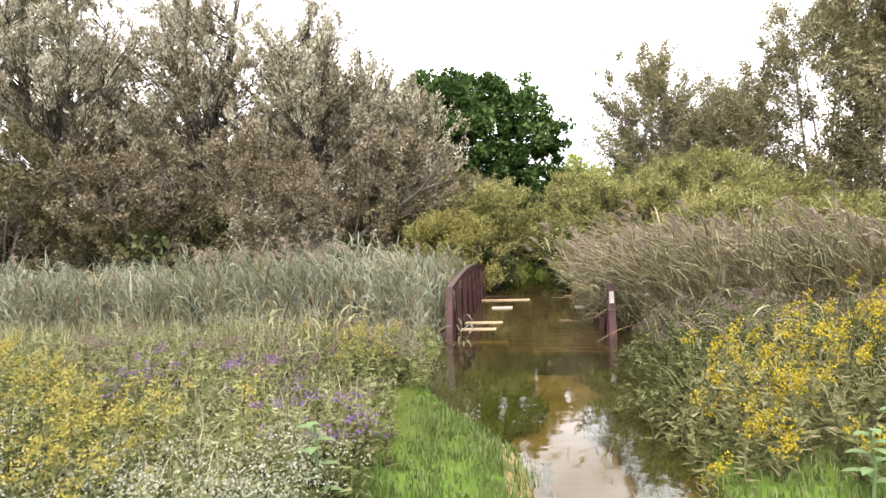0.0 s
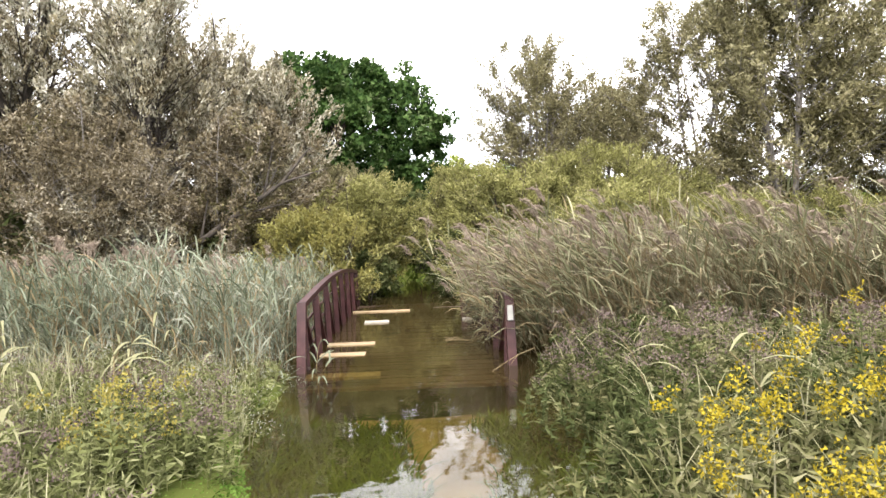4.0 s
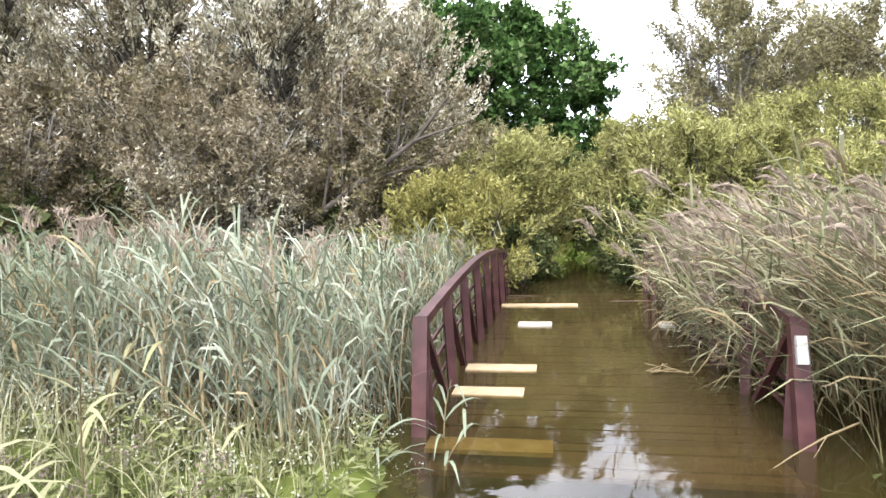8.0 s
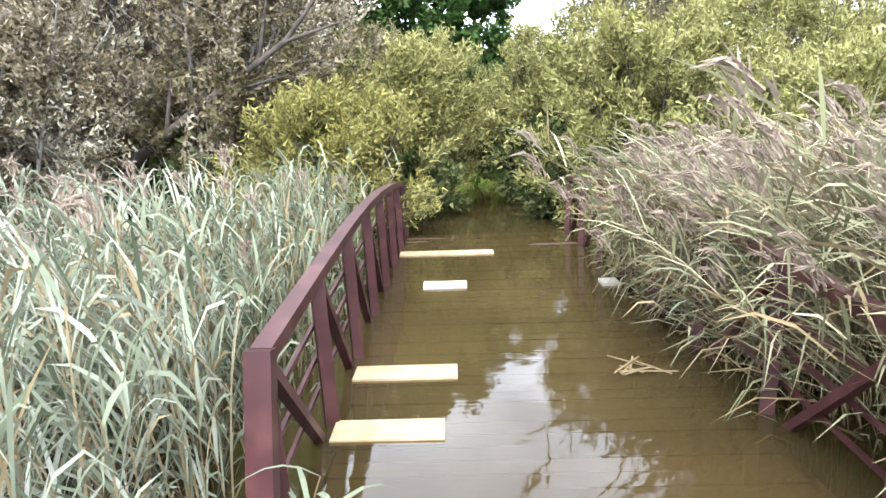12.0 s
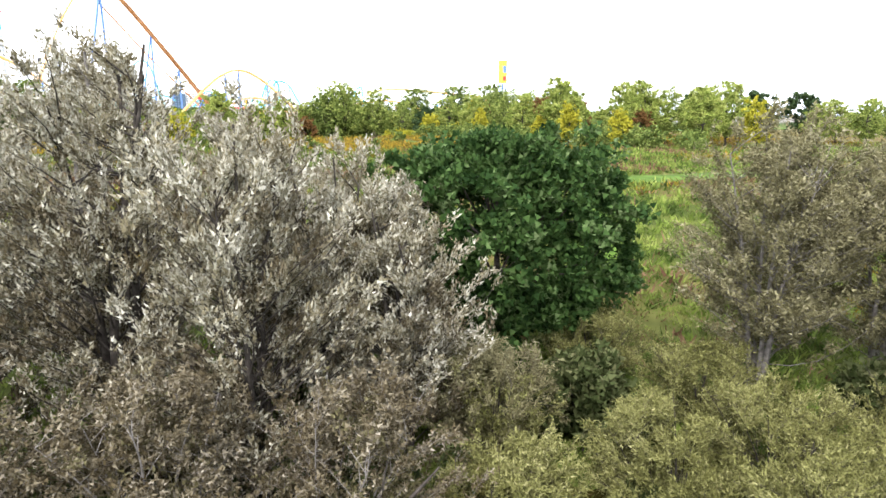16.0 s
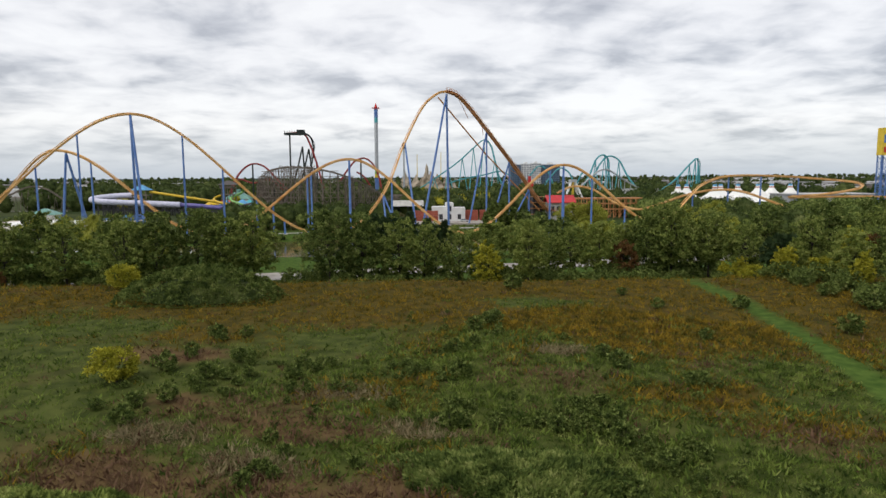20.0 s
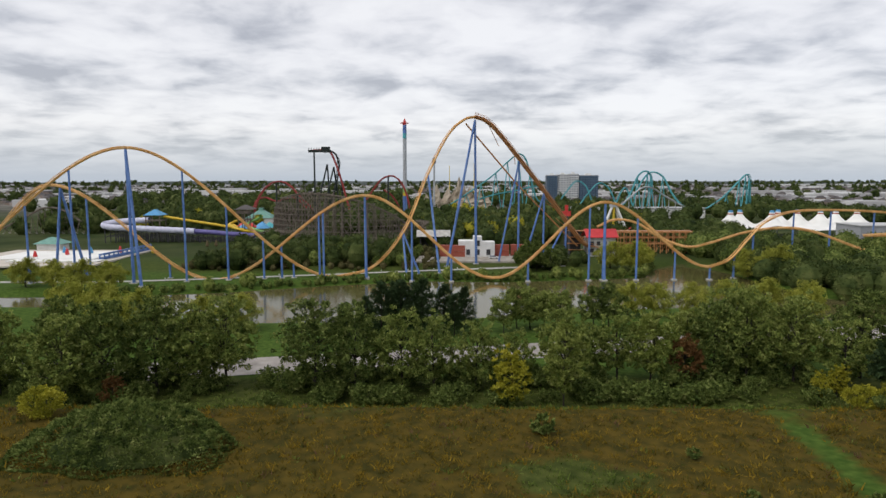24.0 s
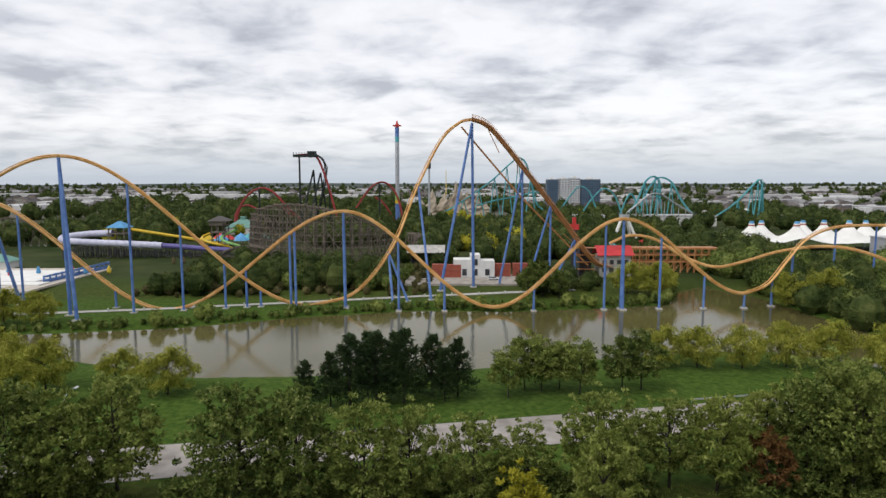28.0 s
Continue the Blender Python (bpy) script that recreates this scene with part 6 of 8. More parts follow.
pine = thing("pine", "dark green pine on the pond-side lawn", "tree", "lawn pines", *to_world(-20.8, 114), float(ground_z(*to_world(-20.8, 114))))
needles = Geo()
rng = np.random.default_rng(110)
for tier in range(16):
    z = 1.6 + tier * 0.55
    reach = 3.5 * (1 - tier / 17) ** 0.75 * (0.65 + 0.6 * rng.random())
    for b in range(10):
        a = rng.random() * 6.28
        m = 26
        s = rng.random(m) ** 0.6
        at = np.column_stack([np.cos(a) * reach * s, np.sin(a) * reach * s, z + 0.25 * s * reach * 0.3 + rng.normal(size=m) * 0.16]) + rng.normal(size=(m, 3)) * 0.14
        way = np.column_stack([np.full(m, math.cos(a)), np.full(m, math.sin(a)), np.full(m, 0.6)]) + unit(m, rng) * 0.7
        way /= np.linalg.norm(way, axis=1)[:, None]
        needles.leaves(at, way, sided(way, rng), 0.46, 0.2, plain=True)
part("crown", needles, PINE, pine)
pole = Geo()
pole.tube([(0, 0, -0.2), (0.05, 0, 4), (0, 0.05, 9.8)], [0.2, 0.14, 0.03], 7)
part("trunk", pole, BARK, pine, smooth=True)
copies(pine, [(*to_world(r, d), s) for r, d, s in ((-25.5, 114, 0.85), (-17, 113, 1.35), (-12.5, 115, 1.35), (-7.3, 116, 1.38), (-2.1, 120, 1.18), (2.9, 120, 1.12), (-14.5, 119, 1.25), (-9.5, 121, 1.2), (0.4, 117, 1.0))], seed=14)
lawn_tree = tree("lawn_tree", "small round green tree on the mown lawn", *to_world(12.6, 119), 9.6, 3.4, MID, 111, base=1.2, leaves=4600, length=0.4, width=0.28, trunk=0.14, clumps=50, spread=0.32, limbs=14, plain=True, group="lawn trees")
copies(lawn_tree, [(*to_world(r, d), s) for r, d, s in ((19.8, 123, 1.05), (26.6, 120.4, 1.15), (16.5, 124, 1.2), (23.5, 124.5, 0.95))], seed=15)
lawn_oak = tree("lawn_tree", "dark green tree on the lawn by the pond", *to_world(35.6, 123), 11.2, 3.8, DEEP, 112, base=1.0, leaves=5200, length=0.42, width=0.3, trunk=0.18, clumps=60, spread=0.3, limbs=14, plain=True, group="lawn trees")
copies(lawn_oak, [(*to_world(r, d), s) for r, d, s in ((39.8, 123.8, 1.04),)], seed=16)
weeper = tree("weeping_willow", "yellow-green weeping willow on the pond shore", *to_world(48.9, 139), 9.4, 4.2, WEEPING, 113, base=0.6, leaves=6200, length=0.7, width=0.15, trunk=0.22, clumps=70, spread=0.32, limbs=16, droop=1.1, plain=True, group="shore willows")
copies(weeper, [(*to_world(r, d), s) for r, d, s in ((57, 139, 1.0), (66.6, 138, 1.0), (77, 139, 1.05), (87, 140, 1.1), (-54, 121, 1.0), (-64.5, 124, 0.9), (-79.8, 124, 1.1), (-92, 128, 1.2), (-80, 114.5, 1.05), (96, 134, 1.1), (-104, 134, 1.2))], seed=17)
bare = thing("dead_tree", "bare pale dead tree by the road", "tree", "", *to_world(33.5, 92), 1.5)
rng = np.random.default_rng(120)
twigs = Geo()
twigs.tube([(0, 0, -0.2), (0.1, 0, 2.0), (-0.1, 0.1, 4.0)], [0.16, 0.12, 0.07], 6)
for n in range(16):
    a, z = rng.random() * 6.28, 1.4 + 2.6 * rng.random()
    e = np.array((math.cos(a) * 1.6, math.sin(a) * 1.6, z + 2.0 + 1.8 * rng.random()))
    mid_point = np.array((0, 0, z)) * 0.5 + e * 0.5 + rng.normal(size=3) * 0.2
    twigs.tube([(0, 0, z), mid_point, e], [0.06, 0.04, 0.01], 5)
part("trunk", twigs, GREY_BARK, bare, smooth=True)


def boulder(label, x, y, size, seed):
    rng = np.random.default_rng(seed)
    top = thing("boulder", label, "boulder", "meadow boulders", x, y, float(ground_z(x, y)), rng.random() * 360)
    rings = []
    for k in np.linspace(0, 1, 6):
        a = np.linspace(0, 2 * np.pi, 10, endpoint=False)
        rad = size * math.sqrt(max(0.02, 1 - k ** 2.4)) * (1 + 0.12 * rng.normal(size=10))
        rings.append(np.column_stack([np.cos(a) * rad * 1.35, np.sin(a) * rad, np.full(10, size * 0.95 * k - 0.1) + rng.normal(size=10) * 0.03]))
    v = np.stack(rings)
    i, j = np.meshgrid(np.arange(5), np.arange(10), indexing="ij")
    b = (j + 1) % 10
    geo = Geo()
    geo.add(v.reshape(-1, 3), np.stack([i * 10 + j, i * 10 + b, (i + 1) * 10 + b, (i + 1) * 10 + j], -1).reshape(-1, 4))
    geo.add(v[-1], [tuple(range(10))])
    part("stone", geo, mat("pale_granite", ((0.26, 0.235, 0.215), (0.36, 0.335, 0.31), (0.46, 0.43, 0.4)), 3.0, 0.85, bump=0.5, bump_scale=9), top, smooth=True)


boulder("pale granite boulder half sunk in the meadow", -14.9, 44.9, 0.55, 1)
boulder("pale pinkish boulder lying in the meadow", -12.3, 45.5, 0.6, 2)
spruce = tree("young_spruce", "blue-green young spruce standing in the meadow", -19.6, 47.2, 3.4, 1.7, PINE, 130, base=0.1, leaves=3200, length=0.3, width=0.1, trunk=0.08, clumps=70, spread=0.25, limbs=14, plain=True)

# ---- the orange steel coaster ----
def pk(r, d, z):
    x, y = to_world(r, d)
    return np.array((x, y, z))


def eased(nodes, steps=26):
    """A smooth track through crests and dips: r, d, z of each, level at every node."""
    out = []
    for (r0, d0, z0), (r1, d1, z1) in zip(nodes[:-1], nodes[1:]):
        k = np.linspace(0, 1, steps, endpoint=False)
        s = k * k * (3 - 2 * k)
        out.append(np.column_stack([r0 + (r1 - r0) * k, d0 + (d1 - d0) * k, z0 + (z1 - z0) * s]))
    return np.concatenate(out + [np.array([nodes[-1]], float)])


def spline(points, steps=10):
    """A round curve through loose points."""
    p = np.asarray(points, float)
    p = np.concatenate([2 * p[:1] - p[1:2], p, 2 * p[-1:] - p[-2:-1]])
    k = np.linspace(0, 1, steps, endpoint=False)[:, None]
    out = []
    for a, b, c, d in zip(p[:-3], p[1:-2], p[2:-1], p[3:]):
        out.append(0.5 * (2 * b + (c - a) * k + (2 * a - 5 * b + 4 * c - d) * k ** 2 + (3 * b - a - 3 * c + d) * k ** 3))
    return np.concatenate(out + [p[-2:-1]])


def world_line(line):
    return np.array([pk(*p) for p in line])


def track(name, line, parent, material, gauge=1.3, spine=0.42, rail=0.15, ties=2.4):
    """A box spine with two rails and cross ties."""
    p = world_line(line)
    way = np.gradient(p, axis=0)
    way /= np.linalg.norm(way, axis=1)[:, None]
    side = np.cross(way, (0, 0, 1.0))
    side /= np.maximum(1e-6, np.linalg.norm(side, axis=1))[:, None]
    up = np.cross(side, way)
    geo = Geo()
    geo.tube(p - up * 0.55, spine, 6)
    for s in (-1, 1):
        geo.tube(p + side * s * gauge / 2, rail, 5)
    run = np.concatenate([[0], np.cumsum(np.linalg.norm(np.diff(p, axis=0), axis=1))])
    for at in np.arange(ties / 2, run[-1], ties):
        i = min(len(p) - 2, int(np.searchsorted(run, at)) - 1)
        k = (at - run[i]) / max(1e-6, run[i + 1] - run[i])
        c = p[i] * (1 - k) + p[i + 1] * k
        for s in (-1, 1):
            geo.beam(c - up[i] * 0.5, c + side[i] * s * gauge / 2, 0.16)
    return part(name, geo, material, parent)


def support(parent, head, feet, material, width=0.75, name="support"):
    geo = Geo()
    for foot in feet:
        geo.tube([foot, head], [width / 2, width / 2 * 0.85], 8)
    column = part(name, geo, material, parent, smooth=False)
    for foot in feet:
        pad = Geo()
        pad.box(foot[0], foot[1], foot[2] - 0.5, width * 2.2, width * 2.2, 0.8, 0, PARK_TURN)
        part("footing", pad, CONCRETE, column, "pale concrete footing")
    return column


def foot_at(r, d):
    x, y = to_world(r, d)
    return np.array((x, y, max(0.2, float(ground_z(x, y)))))


coaster = thing("roller_coaster", "tall orange steel roller coaster on blue supports along the pond", "roller coaster")
first_drop = eased([(-198, 192, 3.5), (-115.5, 193, 50.9), (-44, 211, 1.6)], 40)
climb = spline([(-44, 211, 1.6), (-30, 214, 5.5), (-18, 221, 20), (-9.5, 232, 41), (-1, 240, 58), (6, 242.5, 64.8), (11, 243, 66.2)], 14)
lift = spline([(11, 243, 66.2), (16, 244, 64.4), (22, 246, 59), (36, 251, 42.5), (50, 257, 25.5), (58, 260, 15), (64, 263, 9), (72, 266, 6.6)], 12)
homeward = eased([(-190, 208, 8), (-152, 207, 37.5), (-90, 205, 1.4), (-32.4, 207, 33.5), (17, 206, 2.0), (59.6, 209, 30.8), (101.5, 211, 5.6)], 36)
helix = spline([(101.5, 211, 5.6), (110, 213, 8.5), (120, 220, 15.5), (132, 230, 22), (150, 242, 25.5), (178, 252, 25.5), (204, 256, 24), (218, 246, 22), (210, 232, 19.5), (192, 228, 17), (180, 236, 15.5), (188, 250, 14.5), (212, 258, 14.5), (236, 252, 14.5), (240, 238, 13)], 12)
inner = spline([(240, 238, 13), (220, 226, 8), (190, 220, 6), (168, 220, 11), (150, 226, 18), (140, 234, 19), (128, 240, 16.5), (116, 246, 11.5), (108, 252, 9), (98, 258, 12.5), (88, 262, 19), (78, 264, 20.5), (70, 266, 17)], 12)
track("track", first_drop, coaster, ORANGE)
track("track", climb, coaster, ORANGE)
track("track", homeward, coaster, ORANGE)
track("track", helix, coaster, ORANGE)
track("track", inner, coaster, ORANGE)
track("lift_track", lift, coaster, RUST_TRACK, gauge=2.4, spine=0.7, rail=0.28)
walkway = Geo()
lw = world_line(lift)
for s in (-1, 1):
    off = np.append(AY, 0) * s * 1.9
    walkway.sweep(lw + off, 1.0, 0.14)
    walkway.tube(lw + off + (0, 0, 0.2), 0.10, 4)
    walkway.tube(lw + off + (0, 0, 1.3), 0.07, 4)
    for a in lw[::3]:
        walkway.beam(a + off + (0, 0, 0.1), a + off + (0, 0, 1.35), 0.08)
part("lift_walkway", walkway, RUST_TRACK, coaster, "rusty orange stairs and handrails beside the lift")
brace = Geo()
brace.tube([pk(7, 243, 63), pk(30, 249, 37), pk(60, 261, 8)], 0.35, 6)
for k in np.linspace(0.15, 0.8, 4):
    i = int(k * (len(lw) - 1))
    brace.tube([lw[i], lw[i] * 0.6 + pk(30, 249, 37) * 0.4], 0.16, 5)
part("lift_brace", brace, RUST_TRACK, coaster)


def height_on(line, r):
    n = int(np.argmin(np.abs(line[:, 0] - r)))
    return line[n]


for line, spots in ((first_drop, (-152, -136, -98, -84, -70, -60)), (homeward, (-139, -108, -64, -50.8, -48, -15, 1, 30, 54, 72.9, 88, 110)), (helix, (112, 124, 150, 172, 194))):
    for r in spots:
        c = height_on(line, r)
        support(coaster, pk(c[0], c[1], c[2] - 0.9), [foot_at(c[0], c[1] + 0.2)], BLUE, 0.85)
for r, line in ((-115.5, first_drop), (-32.4, homeward), (59.6, homeward)):
    c = height_on(line, r)
    big = c[2] > 40
    support(coaster, pk(c[0], c[1], c[2] - 0.9), [foot_at(c[0], c[1] + 1), foot_at(c[0] + (6 if big else 0.3), c[1] - (6 if big else 0.2))], BLUE, 1.15 if big else 1.0)
support(coaster, pk(-148, 206.8, 36), [foot_at(-150, 204), foot_at(-142, 211)], BLUE, 1.1)
support(coaster, pk(11, 243, 64.5), [foot_at(11.8, 242.8), foot_at(-1, 236)], BLUE, 1.15)
support(coaster, pk(-9, 232.5, 41), [foot_at(-4.1, 219)], BLUE, 1.0)
support(coaster, pk(-19, 220.5, 18), [foot_at(-17, 213), foot_at(-12, 216)], BLUE, 0.9)
for r, d, z in ((31, 249.3, 47.5), (43, 254, 33), (54, 258.5, 19)):
    support(coaster, pk(r, d, z), [foot_at(r, d), foot_at(r - 9, d - 3)], BLUE, 0.95)

# ---- the park behind the pond ----
def ground_at(r, d):
    return float(ground_z(*to_world(r, d)))


def park_thing(name, label, category, r, d, group="", turn=0.0):
    return thing(name, label, category, group, *to_world(r, d), ground_at(r, d), math.degrees(PARK_TURN) + turn)


def gable(parent, name, w, d, z, rise, material, over=0.6, thick=0.25, label=""):
    """A pitched roof over w by d, with its ridge along w."""
    geo = Geo()
    w2, d2 = w / 2 + over, d / 2 + over
    for s in (-1, 1):
        geo.hexa([(-w2, s * d2, z), (w2, s * d2, z), (w2, 0, z + rise), (-w2, 0, z + rise), (-w2, s * d2, z + thick), (w2, s * d2, z + thick), (w2, 0, z + rise + thick), (-w2, 0, z + rise + thick)])
    return part(name, geo, material, parent, label)


def hip(parent, name, w, d, z, rise, material, over=0.6, label=""):
    geo = Geo()
    w2, d2 = w / 2 + over, d / 2 + over
    k = 0.12
    geo.hexa([(-w2, -d2, z), (w2, -d2, z), (w2, d2, z), (-w2, d2, z), (-w2 * k, -d2 * k, z + rise), (w2 * k, -d2 * k, z + rise), (w2 * k, d2 * k, z + rise), (-w2 * k, d2 * k, z + rise)])
    return part(name, geo, material, parent, label)


def block(parent, name, x, y, z, w, d, h, material, label=""):
    geo = Geo()
    geo.box(x, y, z, w, d, h)
    return part(name, geo, material, parent, label)


# the slim observation swing tower
tower = park_thing("swing_tower", "slim grey swing tower with a blue collar and red star top", "ride tower", -35, 493)
for name, z0, z1, r0, m in (("base_shaft", 0, 22, 1.75, BLUE), ("yellow_band", 22, 25, 1.8, YELLOW_PAINT), ("green_band", 25, 28, 1.8, SLIDE_GREEN), ("shaft", 28, 69, 1.55, GREY_STEEL), ("light_band", 69, 73, 1.6, TEAL), ("upper_shaft", 73, 80.5, 1.6, BLUE)):
    geo = Geo()
    geo.tube([(0, 0, z0), (0, 0, z1)], [r0, r0], 14)
    part(name, geo, m, tower, smooth=True)
star = Geo()
for n in range(8):
    a = n * math.pi / 4
    star.beam((0, 0, 82), (math.cos(a) * 3.4, math.sin(a) * 3.4, 81.2), 0.8, 0.6)
star.tube([(0, 0, 80), (0, 0, 82.6), (0, 0, 85.4)], [1.7, 1.2, 0.12], 10)
part("star_top", star, RED_PAINT, tower)
skirt = Geo()
skirt.tube([(0, 0, 0.5), (0, 0, 3.5), (0, 0, 6.0)], [9, 8, 2.0], 16)
part("loading_canopy", skirt, RED_ROOF, tower)


def far_track(parent, points, material, gauge=1.3, steps=10, ties=3.2):
    return track("track", spline(points, steps), parent, material, gauge, 0.6, 0.32, ties)


# the dark dive coaster
dive = thing("dive_coaster", "black and crimson dive coaster with a cantilevered top", "roller coaster")
far_track(dive, [(-104, 461, 61), (-96, 461, 61.4), (-90.5, 461, 59.5), (-87, 461, 53), (-82, 461, 38), (-75.5, 461, 14), (-70, 461, 5), (-60, 462, 4)], CRIMSON, 2.6)
far_track(dive, [(-96, 463, 60), (-89, 464, 60), (-85, 464.5, 54), (-86, 466, 42), (-90, 468, 26), (-96, 470, 8)], BLACK_STEEL, 2.2)
far_track(dive, [(-158, 482, 6), (-155, 481, 18), (-150, 480, 28), (-142, 480, 35.5), (-134, 480, 37), (-126, 480, 33), (-118, 480, 24), (-108, 480, 14)], CRIMSON, 2.2)
far_track(dive, [(-158, 484, 6), (-157, 486, 20), (-150, 488, 24), (-140, 488, 21), (-126, 488, 24), (-115, 488, 15)], CRIMSON, 2.0)
far_track(dive, [(-66, 484, 22), (-60, 484, 31), (-53, 484, 39), (-45, 484, 41.5), (-38, 484, 37), (-33, 484, 27), (-30, 484, 14)], CRIMSON, 2.2)
far_track(dive, [(-52, 490, 30), (-46, 490, 26), (-41, 490, 19), (-36, 490, 10)], CRIMSON, 2.2)
deck_geo = Geo()
deck_geo.box(0, 0, 0, 17, 5.5, 1.8)
for x in range(-8, 9, 2):
    deck_geo.box(x, -2.7, 1.8, 0.35, 0.35, 1.6)
deck_geo.box(4.5, 0, 1.8, 6, 5, 2.4)
roof_deck = part("top_platform", deck_geo, BLACK_STEEL, dive)
roof_deck.matrix_basis = Matrix.Translation(pk(-98.5, 461, 59.2)) @ pose(0, 0, 0, 0, 0, math.degrees(PARK_TURN))
for head, feet in (((-103, 461, 60), [(-103, 461)]), ((-93, 461, 50), [(-104, 455), (-92, 470)]), ((-88, 461, 48), [(-98, 452), (-84, 472)]), ((-82, 461, 38), [(-82, 466)]), ((-138, 480, 36), [(-138, 480)]), ((-121, 480, 26), [(-121, 480)]), ((-48, 484, 41), [(-48, 484)])):
    support(dive, pk(*head), [foot_at(*f) for f in feet], BLACK_STEEL, 1.5)

# the wooden coaster's banked turn: bents of timber round a curve
wooden = thing("wooden_coaster", "grey timber lattice of a wooden coaster's tall banked turn", "roller coaster")


def turn_line(k):
    """The turn's plan and height at k from 0 to 1."""
    a = math.pi * (1.08 - 1.25 * k)
    r = -56 + 43 * math.cos(a)
    d = 336 - 34 * math.sin(a)
    z = 4 + 27 * math.sin(min(1.0, k * 1.25 + 0.05) * math.pi) ** 0.8 if k < 0.8 else 13
    return r, d, max(6.0, z)


bents = 40
lines = [turn_line(n / (bents - 1)) for n in range(bents)]
for n, (r, d, z) in enumerate(lines):
    bent = Geo()
    cx, cd = -56, 336
    away = np.array((r - cx, d - cd))
    away /= np.linalg.norm(away)
    feet = [(r + away[0] * o, d + away[1] * o) for o in (-3.0, 0.0, 3.0)]
    for o, (fr, fd) in zip((-1.4, 0, 1.4), feet):
        foot = foot_at(fr, fd)
        bent.beam(foot, pk(r + away[0] * o, d + away[1] * o, z), 0.34)
    for h in np.arange(3.0, z, 3.0):
        k = 1.6 * h / z
        bent.beam(pk(r - away[0] * (3.0 - k), d - away[1] * (3.0 - k), h + 2), pk(r + away[0] * (3.0 - k), d + away[1] * (3.0 - k), h + 2), 0.26)
    bent.beam(feet and foot_at(*feet[2]), pk(r - away[0] * 1.0, d - away[1] * 1.0, z * 0.75), 0.24)
    part("bent", bent, TIMBER, wooden)
cross = Geo()
for (r0, d0, z0), (r1, d1, z1) in zip(lines[:-1], lines[1:]):
    for h in np.arange(2.0, min(z0, z1) - 4, 6.0):
        for o in (-2.0, 2.6):
            k0, k1 = 1 + o * (1 - 0.5 * h / z0) / 43, 1 + o * (1 - 0.5 * (h + 6) / max(8, z1)) / 43
            cross.beam(pk(-56 + (r0 + 56) * k0, 336 + (d0 - 336) * k0, h), pk(-56 + (r1 + 56) * k1, 336 + (d1 - 336) * k1, h + 6), 0.24)
            cross.beam(pk(-56 + (r1 + 56) * k0, 336 + (d1 - 336) * k0, h), pk(-56 + (r0 + 56) * k1, 336 + (d0 - 336) * k1, h + 6), 0.24)
tagged(part("bracing", cross, TIMBER, wooden), kind="stuff")
for h in np.arange(3.0, 30.0, 3.0):
    run = []
    for r0, d0, z0 in lines + [(0, 0, 0)]:
        if z0 > h:
            o0 = 1 + (3.0 - 1.6 * h / z0) / 35
            run.append(pk(-56 + (r0 + 56) * o0, 336 + (d0 - 336) * o0, h + 2))
        else:
            if len(run) > 1:
                ledger = Geo()
                ledger.sweep(run, 0.3, 0.3)
                part("ledger", ledger, TIMBER, wooden)
            run = []
track("track", np.array([(r, d, z + 0.6) for r, d, z in lines]), wooden, TIMBER, 1.6, 0.3, 0.22, 2.0)
track("track", spline([(-95, 330, 6), (-104, 326, 4), (-112, 318, 6), (-98, 312, 11), (-80, 305, 9), (-62, 300, 6)], 10), wooden, TIMBER, 1.6, 0.3, 0.22, 2.0)
for r, d, z in ((-112, 318, 6), (-98, 312, 11), (-88, 308, 10), (-80, 305, 9), (-70, 302.5, 7.5)):
    support(wooden, pk(r, d, z), [foot_at(r - 1, d - 1.5), foot_at(r + 1, d + 1.5)], TIMBER, 0.4, "bent")

# water slides
slides = thing("water_slide", "long pale enclosed slide tube on a dark timber frame", "water slide")
tube = Geo()
tube_line = world_line(spline([(-176, 338, 15), (-188, 338, 14.5), (-197, 334, 13.5), (-198, 329, 12.5), (-190, 326, 11.6), (-176, 327, 10.8), (-160, 328, 10), (-146, 329, 9.2)], 8))
tube.tube(tube_line, 1.75, 10)
for p in tube_line[::2]:
    tube.tube([p - (0.25 * AX[0], 0.25 * AX[1], 0), p + (0.25 * AX[0], 0.25 * AX[1], 0)], [1.95, 1.95], 10)
part("tube", tube, SLIDE_WHITE, slides, "pale lilac-white slide tube with ribs", smooth=True)
chute = Geo()
chute.tube(world_line(spline([(-146, 329, 9.2), (-136, 330, 8.5), (-126, 331, 7.5), (-112, 332, 6.6)], 8)), 1.3, 8)
part("chute", chute, mat("violet_slide", ((0.10, 0.09, 0.26), (0.16, 0.14, 0.36)), 0.5, 0.4), slides, "violet open chute")
yellow = Geo()
yellow.tube(world_line(spline([(-168, 340, 17), (-150, 341, 14), (-132, 342, 11), (-116, 343, 8)], 8)), 0.8, 8)
part("chute", yellow, SLIDE_YELLOW, slides, "yellow open chute")
for n, r in enumerate(np.arange(-196, -112, 6.0)):
    leg = Geo()
    z = 11 - 5.0 * (r + 196) / 84
    for d in (326, 332, 338):
        leg.beam(foot_at(r, d), pk(r, d, z + (2 if d > 330 else 0)), 0.45)
        leg.beam(pk(r, d, z * 0.5), pk(r + 6, d, z * 0.9), 0.25)
        leg.beam(pk(r, d, z * 0.6), pk(r + 6, d, z * 0.6), 0.3)
    part("frame", leg, DARK_WALL, slides)
cladding = Geo()
